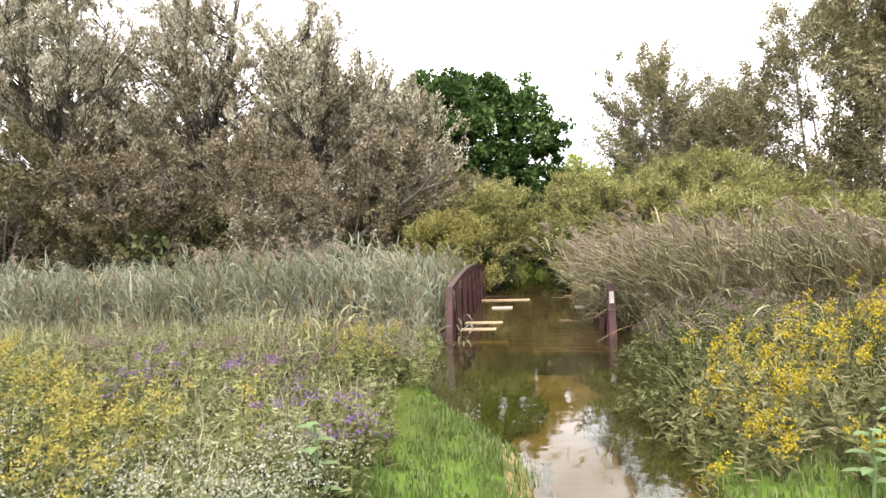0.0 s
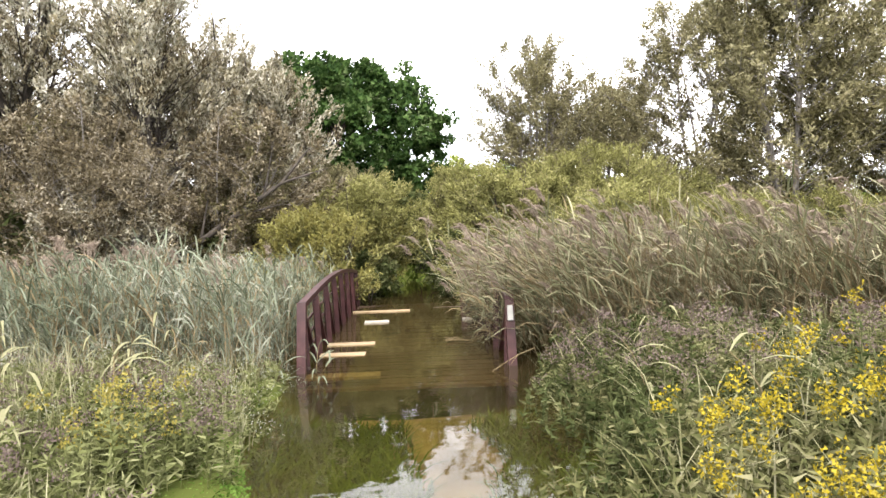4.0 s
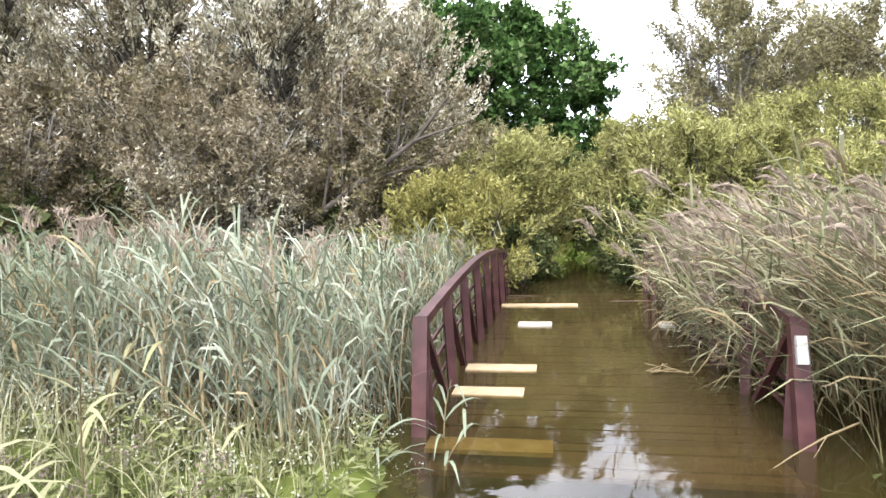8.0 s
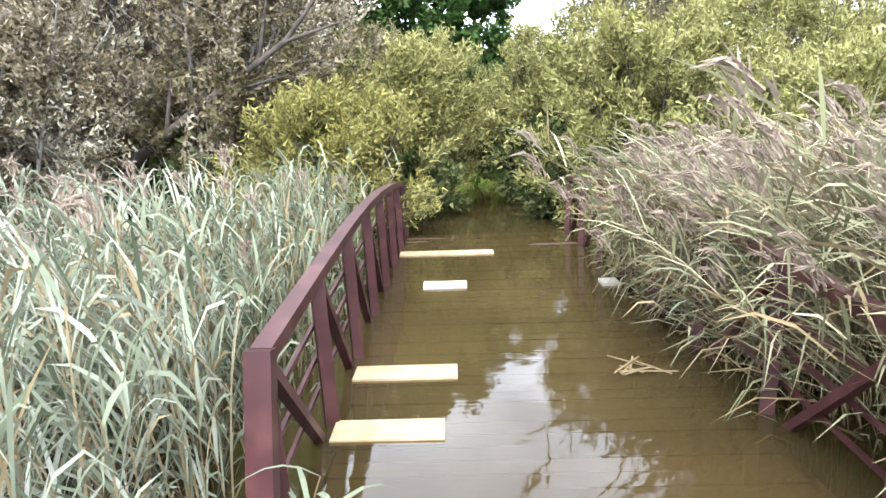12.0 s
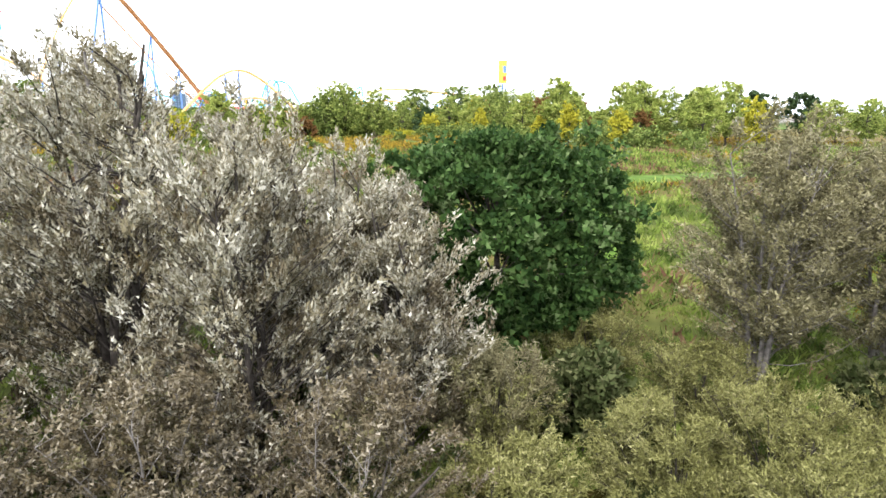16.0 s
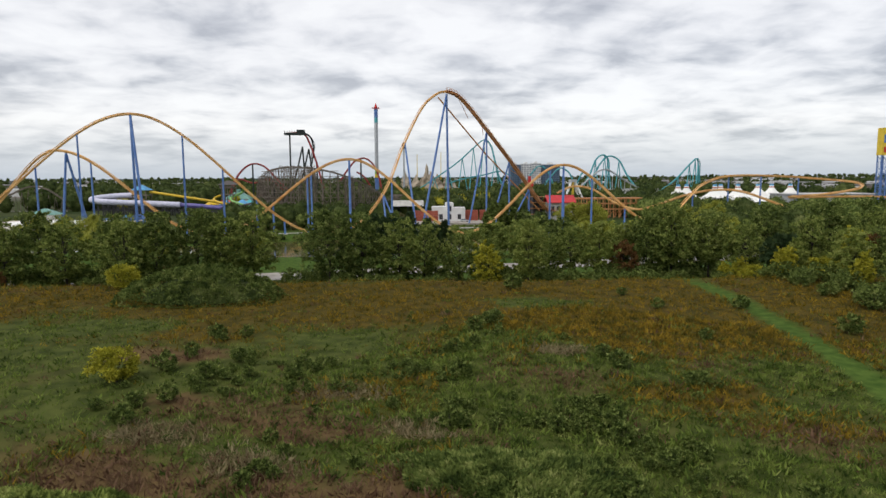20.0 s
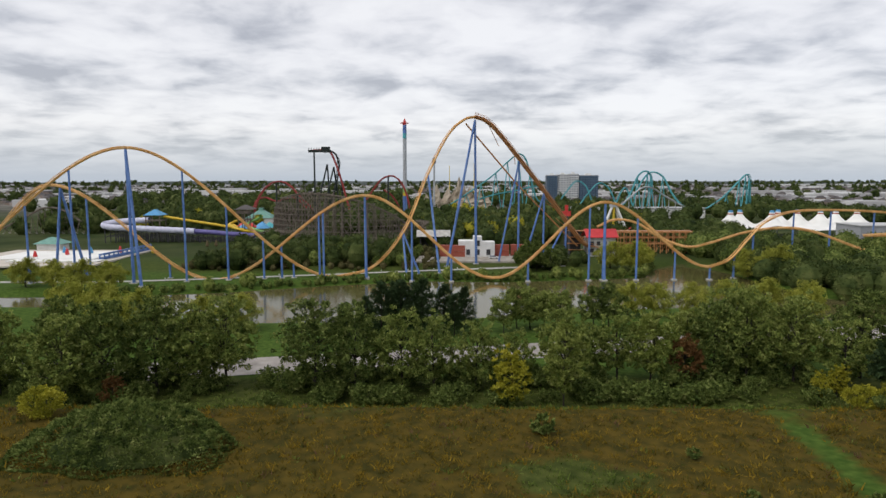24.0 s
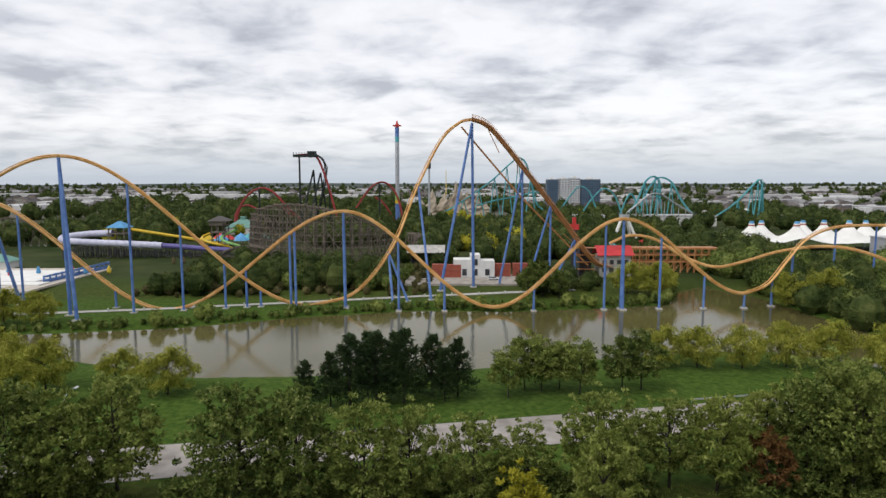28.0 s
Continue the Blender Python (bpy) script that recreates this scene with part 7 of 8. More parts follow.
for k, r in enumerate(np.arange(-192, -118, 4.0)):
    z = 8.6 - 4.4 * (r + 192) / 74
    for off in (0.0, 1.35, 2.7):
        cladding.beam(pk(r + off, 333, ground_at(r, 333) - 0.2), pk(r + off, 333, z), 1.2, 0.3)
part("cladding", cladding, DARK_WALL, slides, "dark board cladding under the slide")
gazebo = thing("slide_tower", "open timber stair tower under a sky-blue canopy", "tower", "", *to_world(-172, 338), ground_at(-172, 338), math.degrees(PARK_TURN))
for x in (-4, 4):
    for y in (-4, 4):
        block(gazebo, "post", x, y, 0, 0.5, 0.5, 15.5, TIMBER)
block(gazebo, "floor", 0, 0, 12, 9.5, 9.5, 0.5, TIMBER)
hip(gazebo, "roof", 9, 9, 15.4, 3.2, BLUE_CANVAS, label="sky-blue canopy")
slide_house = thing("slide_tower", "tall wooden slide tower with a grey hipped roof", "tower", "", *to_world(-121, 345), ground_at(-121, 345), math.degrees(PARK_TURN))
for x in (-3.4, 0, 3.4):
    for y in (-3.4, 3.4):
        block(slide_house, "post", x, y, 0, 0.5, 0.5, 18, TIMBER)
for z in (6, 12, 16):
    block(slide_house, "floor", 0, 0, z, 8.6, 8.6, 0.4, TIMBER)
block(slide_house, "balustrade", 0, -4.4, 16.4, 9.0, 0.2, 1.6, TIMBER)
hip(slide_house, "roof", 8.6, 8.6, 18.4, 2.6, SHINGLE, over=1.2)
for n, (m, r0, label) in enumerate(((SLIDE_GREEN, 5.0, "pale green spiral slide"), (SLIDE_YELLOW, 6.6, "yellow-green spiral slide"), (TEAL, 5.8, "turquoise spiral slide"))):
    coil = Geo()
    a = np.linspace(0, 7.5, 30) + n * 2
    coil.tube(np.column_stack([np.cos(a) * r0 + (5, -4, -5)[n] * 1.0 + a * 0.7, np.sin(a) * r0 * 0.7 - 5 + n, 15 - a * 1.75]), 0.75, 7)
    part("slide", coil, m, slide_house, label, smooth=True)
pavilion = park_thing("pavilion", "low park pavilion with a sea-green hipped roof", "building", -150, 478)
block(pavilion, "wall", 0, 0, 0, 22, 14, 5, WHITE_WALL)
hip(pavilion, "roof", 22, 14, 5, 6.5, GREEN_ROOF, label="sea-green metal roof")
block(pavilion, "cupola", 0, 0, 11, 3.5, 3.5, 2.0, GREEN_ROOF)
kiosk = park_thing("pavilion", "small kiosk with a pale green hipped roof", "building", -205, 292)
block(kiosk, "wall", 0, 0, 0, 12, 8, 3.4, WHITE_WALL)
hip(kiosk, "roof", 12, 8, 3.4, 3.2, GREEN_ROOF, over=1.5)
deckpool = park_thing("pool_deck", "pale concrete pool deck", "deck", -186, 258)
block(deckpool, "slab", 0, 0, -0.3, 70, 60, 0.75, mat("pale_pool_deck", ((0.44, 0.40, 0.34), (0.55, 0.50, 0.44)), 0.2, 0.9))
cover = park_thing("pool_cover", "bright white pool cover by the pond", "pool", -184, 262)
block(cover, "sheet", 0, 0, 0.55, 48, 30, 0.5, CANVAS)
block(cover, "sheet", 10, -19, 0.5, 40, 7, 0.45, CANVAS)
fence = park_thing("fence", "long blue fence round the pool deck", "fence", -152, 268)
for n in range(13):
    block(fence, "post", 0.25 * n - 4, -22 + 3.6 * n, 0, 0.5, 0.5, 3.4, BLUE)
    if n < 12:
        rail = Geo()
        rail.beam((0.25 * n - 4, -22 + 3.6 * n, 2.9), (0.25 * n - 3.75, -18.4 + 3.6 * n, 2.9), 0.5, 0.8)
        rail.beam((0.25 * n - 4, -22 + 3.6 * n, 1.0), (0.25 * n - 3.75, -18.4 + 3.6 * n, 1.0), 0.25, 1.4)
        part("panel", rail, BLUE, fence)
for n, (r, d, m, word) in enumerate(((-190, 254, RED_PAINT, "red"), (-180, 262, RED_PAINT, "red"), (-172, 268, BLUE_CANVAS, "blue"), (-160, 272, RED_PAINT, "red"), (-152, 268, BLUE_CANVAS, "blue"), (-143, 270, YELLOW_PAINT, "yellow"), (-186, 270, BLUE_CANVAS, "blue"), (-128, 300, STRAW, "tan"), (-124, 302, STRAW, "tan"))):
    shade = park_thing("folded_parasol", f"folded {word} parasol on the pool deck", "parasol", r, d, "folded parasols")
    geo = Geo()
    geo.tube([(0, 0, 0.6), (0, 0, 1.4), (0, 0, 3.6), (0, 0, 4.2)], [0.2, 1.0, 0.5, 0.05], 8)
    part("canopy", geo, m, shade)
for n, (r, d, m, word) in enumerate(((-146, 392, SLIDE_YELLOW, "yellow"), (-139, 396, RED_PAINT, "red"), (-133, 392, RED_PAINT, "red"), (-126, 396, BLUE_CANVAS, "blue"), (-120, 392, TEAL, "turquoise"), (-134, 384, BLUE_CANVAS, "blue"), (-122, 384, BLUE_CANVAS, "blue"), (-110, 390, GREEN_ROOF, "green"))):
    canopy = park_thing("shade_canopy", f"{word} shade canopy in the water park", "canopy", r, d, "shade canopies")
    geo = Geo()
    geo.tube([(0, 0, 4.0), (0, 0, 5.2), (0, 0, 7.5)], [5.0, 3.6, 0.2], 8)
    part("canopy", geo, m, canopy)
    geo = Geo()
    geo.tube([(0, 0, -0.2), (0, 0, 4.6)], [0.2, 0.2], 6)
    part("post", geo, GREY_STEEL, canopy)

# the works yard and station
yard = park_thing("yard", "grey gravel works yard behind the shore", "yard", 18, 258)
block(yard, "slab", 0, 0, -0.6, 66, 26, 0.75, mat("works_gravel", ((0.22, 0.20, 0.17), (0.33, 0.30, 0.26), (0.42, 0.39, 0.34)), 0.3, 0.95))
white = park_thing("block_building", "white block building under construction in the yard", "building", 13, 266)
for x, w, h in ((-5, 7, 7.5), (0.5, 4, 9.5), (5.5, 6, 7.0)):
    block(white, "wall", x, 0, 0, w, 8, h, WHITE_WALL)
for x, z in ((-4, 1.0), (0.5, 1.0), (0.5, 5.2), (5.5, 1.0)):
    block(white, "doorway", x, -4.05, z, 1.8, 0.3, 2.6, DARK_WALL)
for r, d, h in ((-1, 264, 2), (4, 263, 2), (25, 266, 2), (33, 267, 2)):
    for n in range(h):
        box = park_thing("container", "rust-red shipping container in the works yard", "container", r, d, "containers")
        box.location.z += 2.7 * n
        body = block(box, "body", 0, 0, 0.15, 7.0, 2.5, 2.6, RED_BOX)
        for k in range(12):
            block(body, "rib", -3.2 + 0.58 * k, -1.28, 0.35, 0.18, 0.08, 2.2, RED_BOX)
shed = park_thing("shed", "dark open shed with a grey gabled roof", "building", -8, 305)
for x in (-7, 0, 7):
    for y in (-4, 4):
        block(shed, "post", x, y, 0, 0.5, 0.5, 6, DARK_WALL)
block(shed, "back_wall", 0, 4.2, 0, 15, 0.3, 6, DARK_WALL)
gable(shed, "roof", 15, 9, 6, 3.0, CONCRETE, over=1.5)
station = park_thing("station", "coaster station with a bright red roof and grey walls", "building", 72, 268)
station_wall = block(station, "wall", 0, 0, 0, 13, 9, 9.0, CONCRETE)
for n in range(4):
    for z in (2.0, 5.4):
        block(station_wall, "window", -4.5 + 3 * n, -4.55, z, 1.7, 0.3, 1.8, DARK_WALL)
gable(station, "roof", 14, 10, 9.0, 3.6, RED_ROOF, label="bright red metal roof")
block(station, "stair_tower", -12, 0, 0, 5, 5, 12, DARK_WALL)
for z in (3, 6, 9, 12):
    block(station, "landing", -12, -3.2, z, 8, 2, 0.3, RUST_TRACK)
brake = thing("brake_run", "orange steel brake-run frame beside the station", "coaster frame", "", *to_world(101, 279), ground_at(101, 279), math.degrees(PARK_TURN))
for n in range(13):
    for y in (-3, 3):
        block(brake, "column", -18 + 3 * n, y, 0, 0.45, 0.45, 10.5 + 0.8 * (n < 5), RUST_TRACK)
for z in (4.5, 7.5, 10.2):
    for y in (-3, 3):
        block(brake, "beam", 0, y, z, 37, 0.5, 0.6, RUST_TRACK)
for n in range(12):
    geo = Geo()
    geo.beam((-18 + 3 * n, -3, 0.3), (-15 + 3 * n, -3, 4.5), 0.2)
    part("brace", geo, RUST_TRACK, brake)
block(brake, "deck", 0, 0, 10.6, 38, 5, 0.4, RUST_TRACK)
hut = park_thing("maintenance_hut", "flat grey maintenance hut by the pond", "building", 125, 272)
hut_wall = block(hut, "wall", 0, 0, 0, 13, 7, 3.6, CONCRETE)
block(hut, "roof", 0, 0, 3.6, 14, 8, 0.4, FLAT_ROOF)
block(hut_wall, "door", -2, -3.55, 0, 1.5, 0.2, 2.4, DARK_WALL)
swing = park_thing("swing_ride", "white and yellow frisbee swing ride with splayed legs", "ride", 105, 368)
for x, y in ((-9, -4), (9, -4), (-7, 4), (7, 4)):
    geo = Geo()
    geo.tube([(x, y, 0), (x * 0.12, y * 0.2, 19.5)], [0.9, 0.7], 8)
    part("leg", geo, WHITE_WALL, swing)
geo = Geo()
geo.tube([(0, 0, 19), (0, 0, 3.5)], [0.8, 0.8], 8)
part("arm", geo, YELLOW_PAINT, swing, "yellow pendulum arm")
geo = Geo()
geo.tube([(0, 0, 2.6), (0, 0, 3.6)], [4.6, 4.6], 12)
part("gondola", geo, RED_PAINT, swing)
geo = Geo()
geo.tube([(0, 0, 18.6), (0, 0, 20.4)], [3.0, 3.0], 10)
part("hub", geo, GREY_STEEL, swing)
rock_top = park_thing("ride_sign", "red figure-like ornament on a dark mast", "ride", 62, 300)
block(rock_top, "mast", 0, 0, 0, 2.0, 2.0, 17, DARK_WALL)
block(rock_top, "head", 0, 0, 17, 4.5, 1.2, 2.6, RED_PAINT)
block(rock_top, "crown", 0, 0, 19.6, 1.6, 1.0, 3.2, RED_PAINT)

# the white tensile tents
tents = park_thing("tent_pavilion", "white tensile tents with red and blue striped peaks", "tent", 216, 370)
peaks = ((-38, -4), (-29, 3), (-13, -6), (-4, 4), (9, 5), (22, 2), (33, 4), (46, 3))
nx, ny = 70, 26
tx, ty = np.meshgrid(np.linspace(-46, 54, nx), np.linspace(-14, 14, ny), indexing="ij")
tz = np.full(tx.shape, 3.6)
for px, py in peaks:
    far = np.hypot(tx - px, (ty - py) * 0.9)
    tz = np.maximum(tz, 3.2 + 12.0 * np.exp(-far / 6.0))
tz = tz + 1.0 * np.cos(ty / 14 * 1.5) + 0.6
geo = Geo()
i, j = np.meshgrid(np.arange(nx - 1), np.arange(ny - 1), indexing="ij")
a = i * ny + j
geo.add(np.stack([tx, ty, tz], -1).reshape(-1, 3), np.stack([a, a + ny, a + ny + 1, a + 1], -1).reshape(-1, 4))
part("canvas", geo, CANVAS, tents, smooth=True)
for px, py in peaks:
    pole = block(tents, "mast", px, py, 0, 0.5, 0.5, 13, GREY_STEEL)
    for z0, z1, r0, r1, m, word in ((14.0, 14.7, 1.9, 1.7, RED_BOX, "red peak band"), (14.7, 15.3, 1.7, 1.5, CANVAS, "white peak band"), (15.3, 16.6, 1.5, 1.2, BLUE_CANVAS, "blue peak cap")):
        geo = Geo()
        geo.tube([(px, py, z0), (px, py, z1)], [r0, r1], 10)
        geo.tube([(px, py, z1 - 0.02), (px, py, z1)], [r1, 0.02], 10)
        part("peak_band", geo, m, pole, word)
hall = park_thing("hall", "plain grey clad hall beside the tents", "building", 248, 318)
hall_wall = block(hall, "wall", 0, 0, 0, 52, 22, 11, mat("grey_cladding", ((0.27, 0.28, 0.30), (0.36, 0.37, 0.39)), 0.1, 0.7))
block(hall, "roof", 0, 0, 11, 53, 23, 0.5, FLAT_ROOF)
block(hall_wall, "door", -12, -11.1, 0, 4, 0.3, 4.5, DARK_WALL)

# drop tower
drop = park_thing("drop_tower", "yellow-topped lattice drop tower", "ride tower", 345, 395)
for x in (-2.2, 2.2):
    for y in (-2.2, 2.2):
        block(drop, "leg", x, y, 0, 0.6, 0.6, 55, BLUE)
for n in range(9):
    geo = Geo()
    z = 2 + 3.8 * n
    for (x0, y0), (x1, y1) in (((-2.2, -2.2), (2.2, -2.2)), ((2.2, -2.2), (2.2, 2.2)), ((2.2, 2.2), (-2.2, 2.2)), ((-2.2, 2.2), (-2.2, -2.2))):
        geo.beam((x0, y0, z), (x1, y1, z + 3.8), 0.3)
        geo.beam((x0, y0, z), (x1, y1, z), 0.3)
    part("lattice", geo, BLUE, drop)
block(drop, "sign_panel", 0, 0, 37, 5.6, 5.6, 20, YELLOW_PAINT, "yellow panel round the tower's head")
block(drop, "stripe", 0, -2.9, 46, 3.4, 0.2, 6, BLUE)
block(drop, "stripe", 0, -2.9, 39, 3.0, 0.2, 4, RED_PAINT)

# the turquoise giant coaster and the grey one behind
giant = thing("roller_coaster", "turquoise steel giant coaster far across the park", "roller coaster")
far_track(giant, [(-6, 622, 8), (12, 621, 18), (44, 620, 40), (62, 620, 56), (73, 620, 64), (81, 621, 58), (86, 622, 40), (92, 624, 20), (98, 626, 14)], TEAL, 2.4)
far_track(giant, [(34, 630, 18), (52, 630, 23), (74, 630, 27), (92, 630, 31), (104, 630, 26)], TEAL, 2.2)
for r, z in ((20, 24), (35, 34), (50, 46), (62, 56), (73, 63), (85, 45)):
    support(giant, pk(r, 620, z - 1), [foot_at(r - 5, 620), foot_at(r + 7, 626)], TEAL, 1.0)
for dx, top in ((0, 36), (24, 34)):
    far_track(giant, [(116 + dx, 640, 10), (124 + dx, 640, 22), (136 + dx, 640, top), (146 + dx, 640, top - 4), (152 + dx, 640, 20), (156 + dx, 640, 8)], TEAL, 2.2)
far_track(giant, [(166, 600, 8), (172, 600, 24), (177, 600, 30), (182, 600, 22), (186, 600, 8)], TEAL, 2.2)
far_track(giant, [(160, 560, 8), (170, 560, 24), (177, 560, 41), (184, 560, 46), (190, 562, 41), (191, 564, 28), (190, 566, 16)], TEAL, 2.2)
far_track(giant, [(176, 568, 20), (183, 568, 36), (192, 568, 45), (203, 568, 41), (212, 568, 26), (222, 568, 14), (236, 570, 8)], TEAL, 2.2)
for r, d, z in ((177, 560, 40), (186, 560, 45), (192, 568, 44), (203, 568, 40)):
    support(giant, pk(r, d, z - 1), [foot_at(r - 4, d), foot_at(r + 6, d + 5)], TEAL, 1.0)
far_track(giant, [(250, 604, 6), (262, 602, 11), (276, 600, 22), (290, 600, 37), (297, 600, 43), (301, 602, 38), (303, 606, 22), (306, 610, 10)], TEAL, 2.6)
for r, z in ((278, 24), (290, 37), (296, 42), (300, 40)):
    support(giant, pk(r, 600, z - 1), [foot_at(r - 5, 597), foot_at(r + 6, 606)], TEAL, 1.1)
lattice = thing("roller_coaster", "pale grey lattice coaster beside the turquoise one", "roller coaster")
far_track(lattice, [(150, 540, 10), (162, 540, 20), (174, 540, 30), (184, 541, 31), (196, 541, 24), (214, 541, 14), (232, 541, 8)], GREY_STEEL, 2.0)
for n in range(13):
    r = 152 + 6 * n
    z = 30 - abs(r - 180) * 0.42
    support(lattice, pk(r, 540, z - 2), [foot_at(r - 1.5, 538), foot_at(r + 1.5, 543)], GREY_STEEL, 0.45)
hangar = park_thing("hall", "long low white ride hall", "building", 200, 560)
block(hangar, "wall", 0, 0, 0, 74, 20, 9, WHITE_WALL)
block(hangar, "roof", 0, 0, 9, 75, 21, 0.6, FLAT_ROOF)
shop = park_thing("hall", "white flat-roofed hall before the tower blocks", "building", 128, 560)
block(shop, "wall", 0, 0, 0, 26, 14, 9, WHITE_WALL)
block(shop, "roof", 0, 0, 9, 27, 15, 0.5, FLAT_ROOF)

# the artificial mountain
peak = park_thing("artificial_mountain", "jagged sand-coloured artificial mountain", "mountain", 12, 733)
geo = Geo()
rng = np.random.default_rng(210)
for cx, w, h in ((3, 9, 39), (-10, 10, 26), (-24, 9, 30), (16, 10, 27), (27, 9, 24), (-36, 8, 18), (37, 8, 16), (8, 12, 30), (-3, 8, 24)):
    rings = []
    for k in np.linspace(0, 1, 9):
        a = np.linspace(0, 2 * np.pi, 11, endpoint=False)
        rad = w * (1 - k) ** 0.85 * (1 + 0.28 * rng.normal(size=11)) + 0.15
        rings.append(np.column_stack([cx + np.cos(a) * rad, np.sin(a) * rad, np.full(11, h * k - 1) + rng.normal(size=11) * 0.4]))
    v = np.stack(rings)
    i, j = np.meshgrid(np.arange(8), np.arange(11), indexing="ij")
    b = (j + 1) % 11
    geo.add(v.reshape(-1, 3), np.stack([i * 11 + j, i * 11 + b, (i + 1) * 11 + b, (i + 1) * 11 + j], -1).reshape(-1, 4))
part("rock", geo, ROCK, peak)


def apartment(label, r, d, w, dep, h, bays, floors, dark):
    top = park_thing("apartment_tower", label, "building", r, d, "tower blocks")
    face = block(top, "wall", 0, 0, 0, w, dep, h, GLASS_BLUE if dark else WHITE_WALL)
    block(top, "roof", 0, 0, h, w * 0.98, dep * 0.98, 0.8, FLAT_ROOF)
    block(top, "plant_room", 0, 0, h + 0.8, w * 0.3, dep * 0.4, 2.5, WHITE_WALL)
    geo = Geo()
    geo.box(0, 0, 0, w / bays * 0.62, 0.5, h / floors * 0.5)
    pane = geo.mesh("window", [mat("pale_spandrel", ((0.08, 0.12, 0.17), (0.13, 0.18, 0.24)), 0.1, 0.4) if dark else GLASS_BLUE])
    for b in range(bays):
        for f in range(floors):
            one = part("window", pane, GLASS_BLUE, face)
            one.location = (-w / 2 + w / bays * (b + 0.5), -dep / 2 - 0.1, h / floors * (f + 0.3))


apartment("dark glass wing of the tall apartment block", 162, 950, 16, 18, 40, 4, 12, True)
apartment("white banded wing of the tall apartment block", 179, 952, 17, 18, 41, 4, 12, False)
apartment("white balcony wing of the tall apartment block", 195.5, 954, 15, 18, 42, 4, 12, False)
apartment("blue glass wing of the tall apartment block", 218, 950, 28, 18, 40, 7, 12, True)
for r, d, h in ((4, 800, 52), (36, 800, 55)):
    mast = park_thing("sky_ride_mast", "slender pale yellow ride mast behind the mountain", "ride", r, d, "masts")
    geo = Geo()
    geo.tube([(0, 0, 0), (0, 0, h)], [0.6, 0.35], 6)
    part("mast", geo, YELLOW_PAINT, mast)
small = park_thing("ride_tower", "slim dark tower behind the lift hill", "ride tower", -12, 560)
geo = Geo()
geo.tube([(0, 0, 0), (0, 0, 56)], [0.9, 0.8], 8)
part("shaft", geo, GREY_STEEL, small)
geo = Geo()
geo.tube([(0, 0, 50), (0, 0, 55)], [1.6, 1.6], 8)
part("collar", geo, DARK_WALL, small)
old = thing("wooden_coaster", "old brown wooden coaster hills behind the pool deck", "roller coaster")
track("track", spline([(-300, 392, 6), (-284, 392, 14), (-270, 392, 20), (-258, 392, 18), (-246, 392, 10), (-236, 392, 5)], 8), old, TIMBER, 1.8, 0.3, 0.25, 2.0)
for n in range(14):
    r = -298 + 4.5 * n
    z = 20 - abs(r + 268) * 0.45
    support(old, pk(r, 392, max(4, z - 1)), [foot_at(r, 389), foot_at(r, 395)], TIMBER, 0.4, "bent")

# roofs and stalls in the park woods
rng = np.random.default_rng(220)
for n in range(26):
    r, d = rng.uniform(10, 140), rng.uniform(330, 520)
    stall = park_thing("stall", "low park stall with a coloured roof among the trees", "building", r, d, "park stalls", rng.uniform(-20, 20))
    w = rng.uniform(6, 12)
    block(stall, "wall", 0, 0, 0, w, w * 0.7, 3.6, WHITE_WALL)
    hip(stall, "roof", w, w * 0.7, 3.6, 2.6, (BLUE_CANVAS, TEAL, GREEN_ROOF, FLAT_ROOF, RED_ROOF, SHINGLE)[n % 6])

# ---- woods in the park ----
def woods(name, label, spots, leaf, seed, size=5.0, leaves=150, length=1.6):
    """Many crowns seen from afar, each a heap of broad leaf clumps."""
    rng = np.random.default_rng(seed)
    n = len(spots)
    own = np.repeat(np.arange(n), leaves)
    rad = size * (0.7 + 0.6 * rng.random(n))
    tall = rad * (1.9 + 0.6 * rng.random(n))
    w = unit(len(own), rng)
    w[:, 2] = np.abs(w[:, 2]) * 1.25 - 0.25
    k = 0.75 + 0.25 * rng.random(len(own)) + 0.10 * np.sin(w[:, 0] * 5 + own) * np.sin(w[:, 1] * 5 - own)
    x, y = to_world(spots[:, 0], spots[:, 1])
    gz = ground_z(x, y)
    at = np.column_stack([x[own] + w[:, 0] * rad[own] * k, y[own] + w[:, 1] * rad[own] * k, gz[own] + tall[own] * (0.42 + 0.55 * w[:, 2] * k)])
    way = w + unit(len(own), rng) * 0.9
    way /= np.linalg.norm(way, axis=1)[:, None]
    geo = Geo()
    geo.leaves(at, way, sided(way, rng), length * (0.6 + 0.7 * rng.random(len(own))), length * 0.62, plain=True)
    for a, b, z, t, w0 in zip(x, y, gz, tall, rad):
        geo.tube([(a, b, z - 0.2), (a, b, z + t * 0.25), (a, b, z + t * 0.5), (a, b, z + t * 0.75), (a, b, z + t * 0.88)], np.array([0.35, 0.8, 0.86, 0.6, 0.1]) * w0, 7, 0)
    return tagged(part(name, geo, [leaf, BARK]), label, "woods", kind="stuff")


def grove(n, r0, r1, d0, d1, seed, keep=lambda r, d: r == r):
    rng = np.random.default_rng(seed)
    p = np.column_stack([rng.uniform(r0, r1, n), rng.uniform(d0, d1, n)])
    return p[keep(p[:, 0], p[:, 1])]


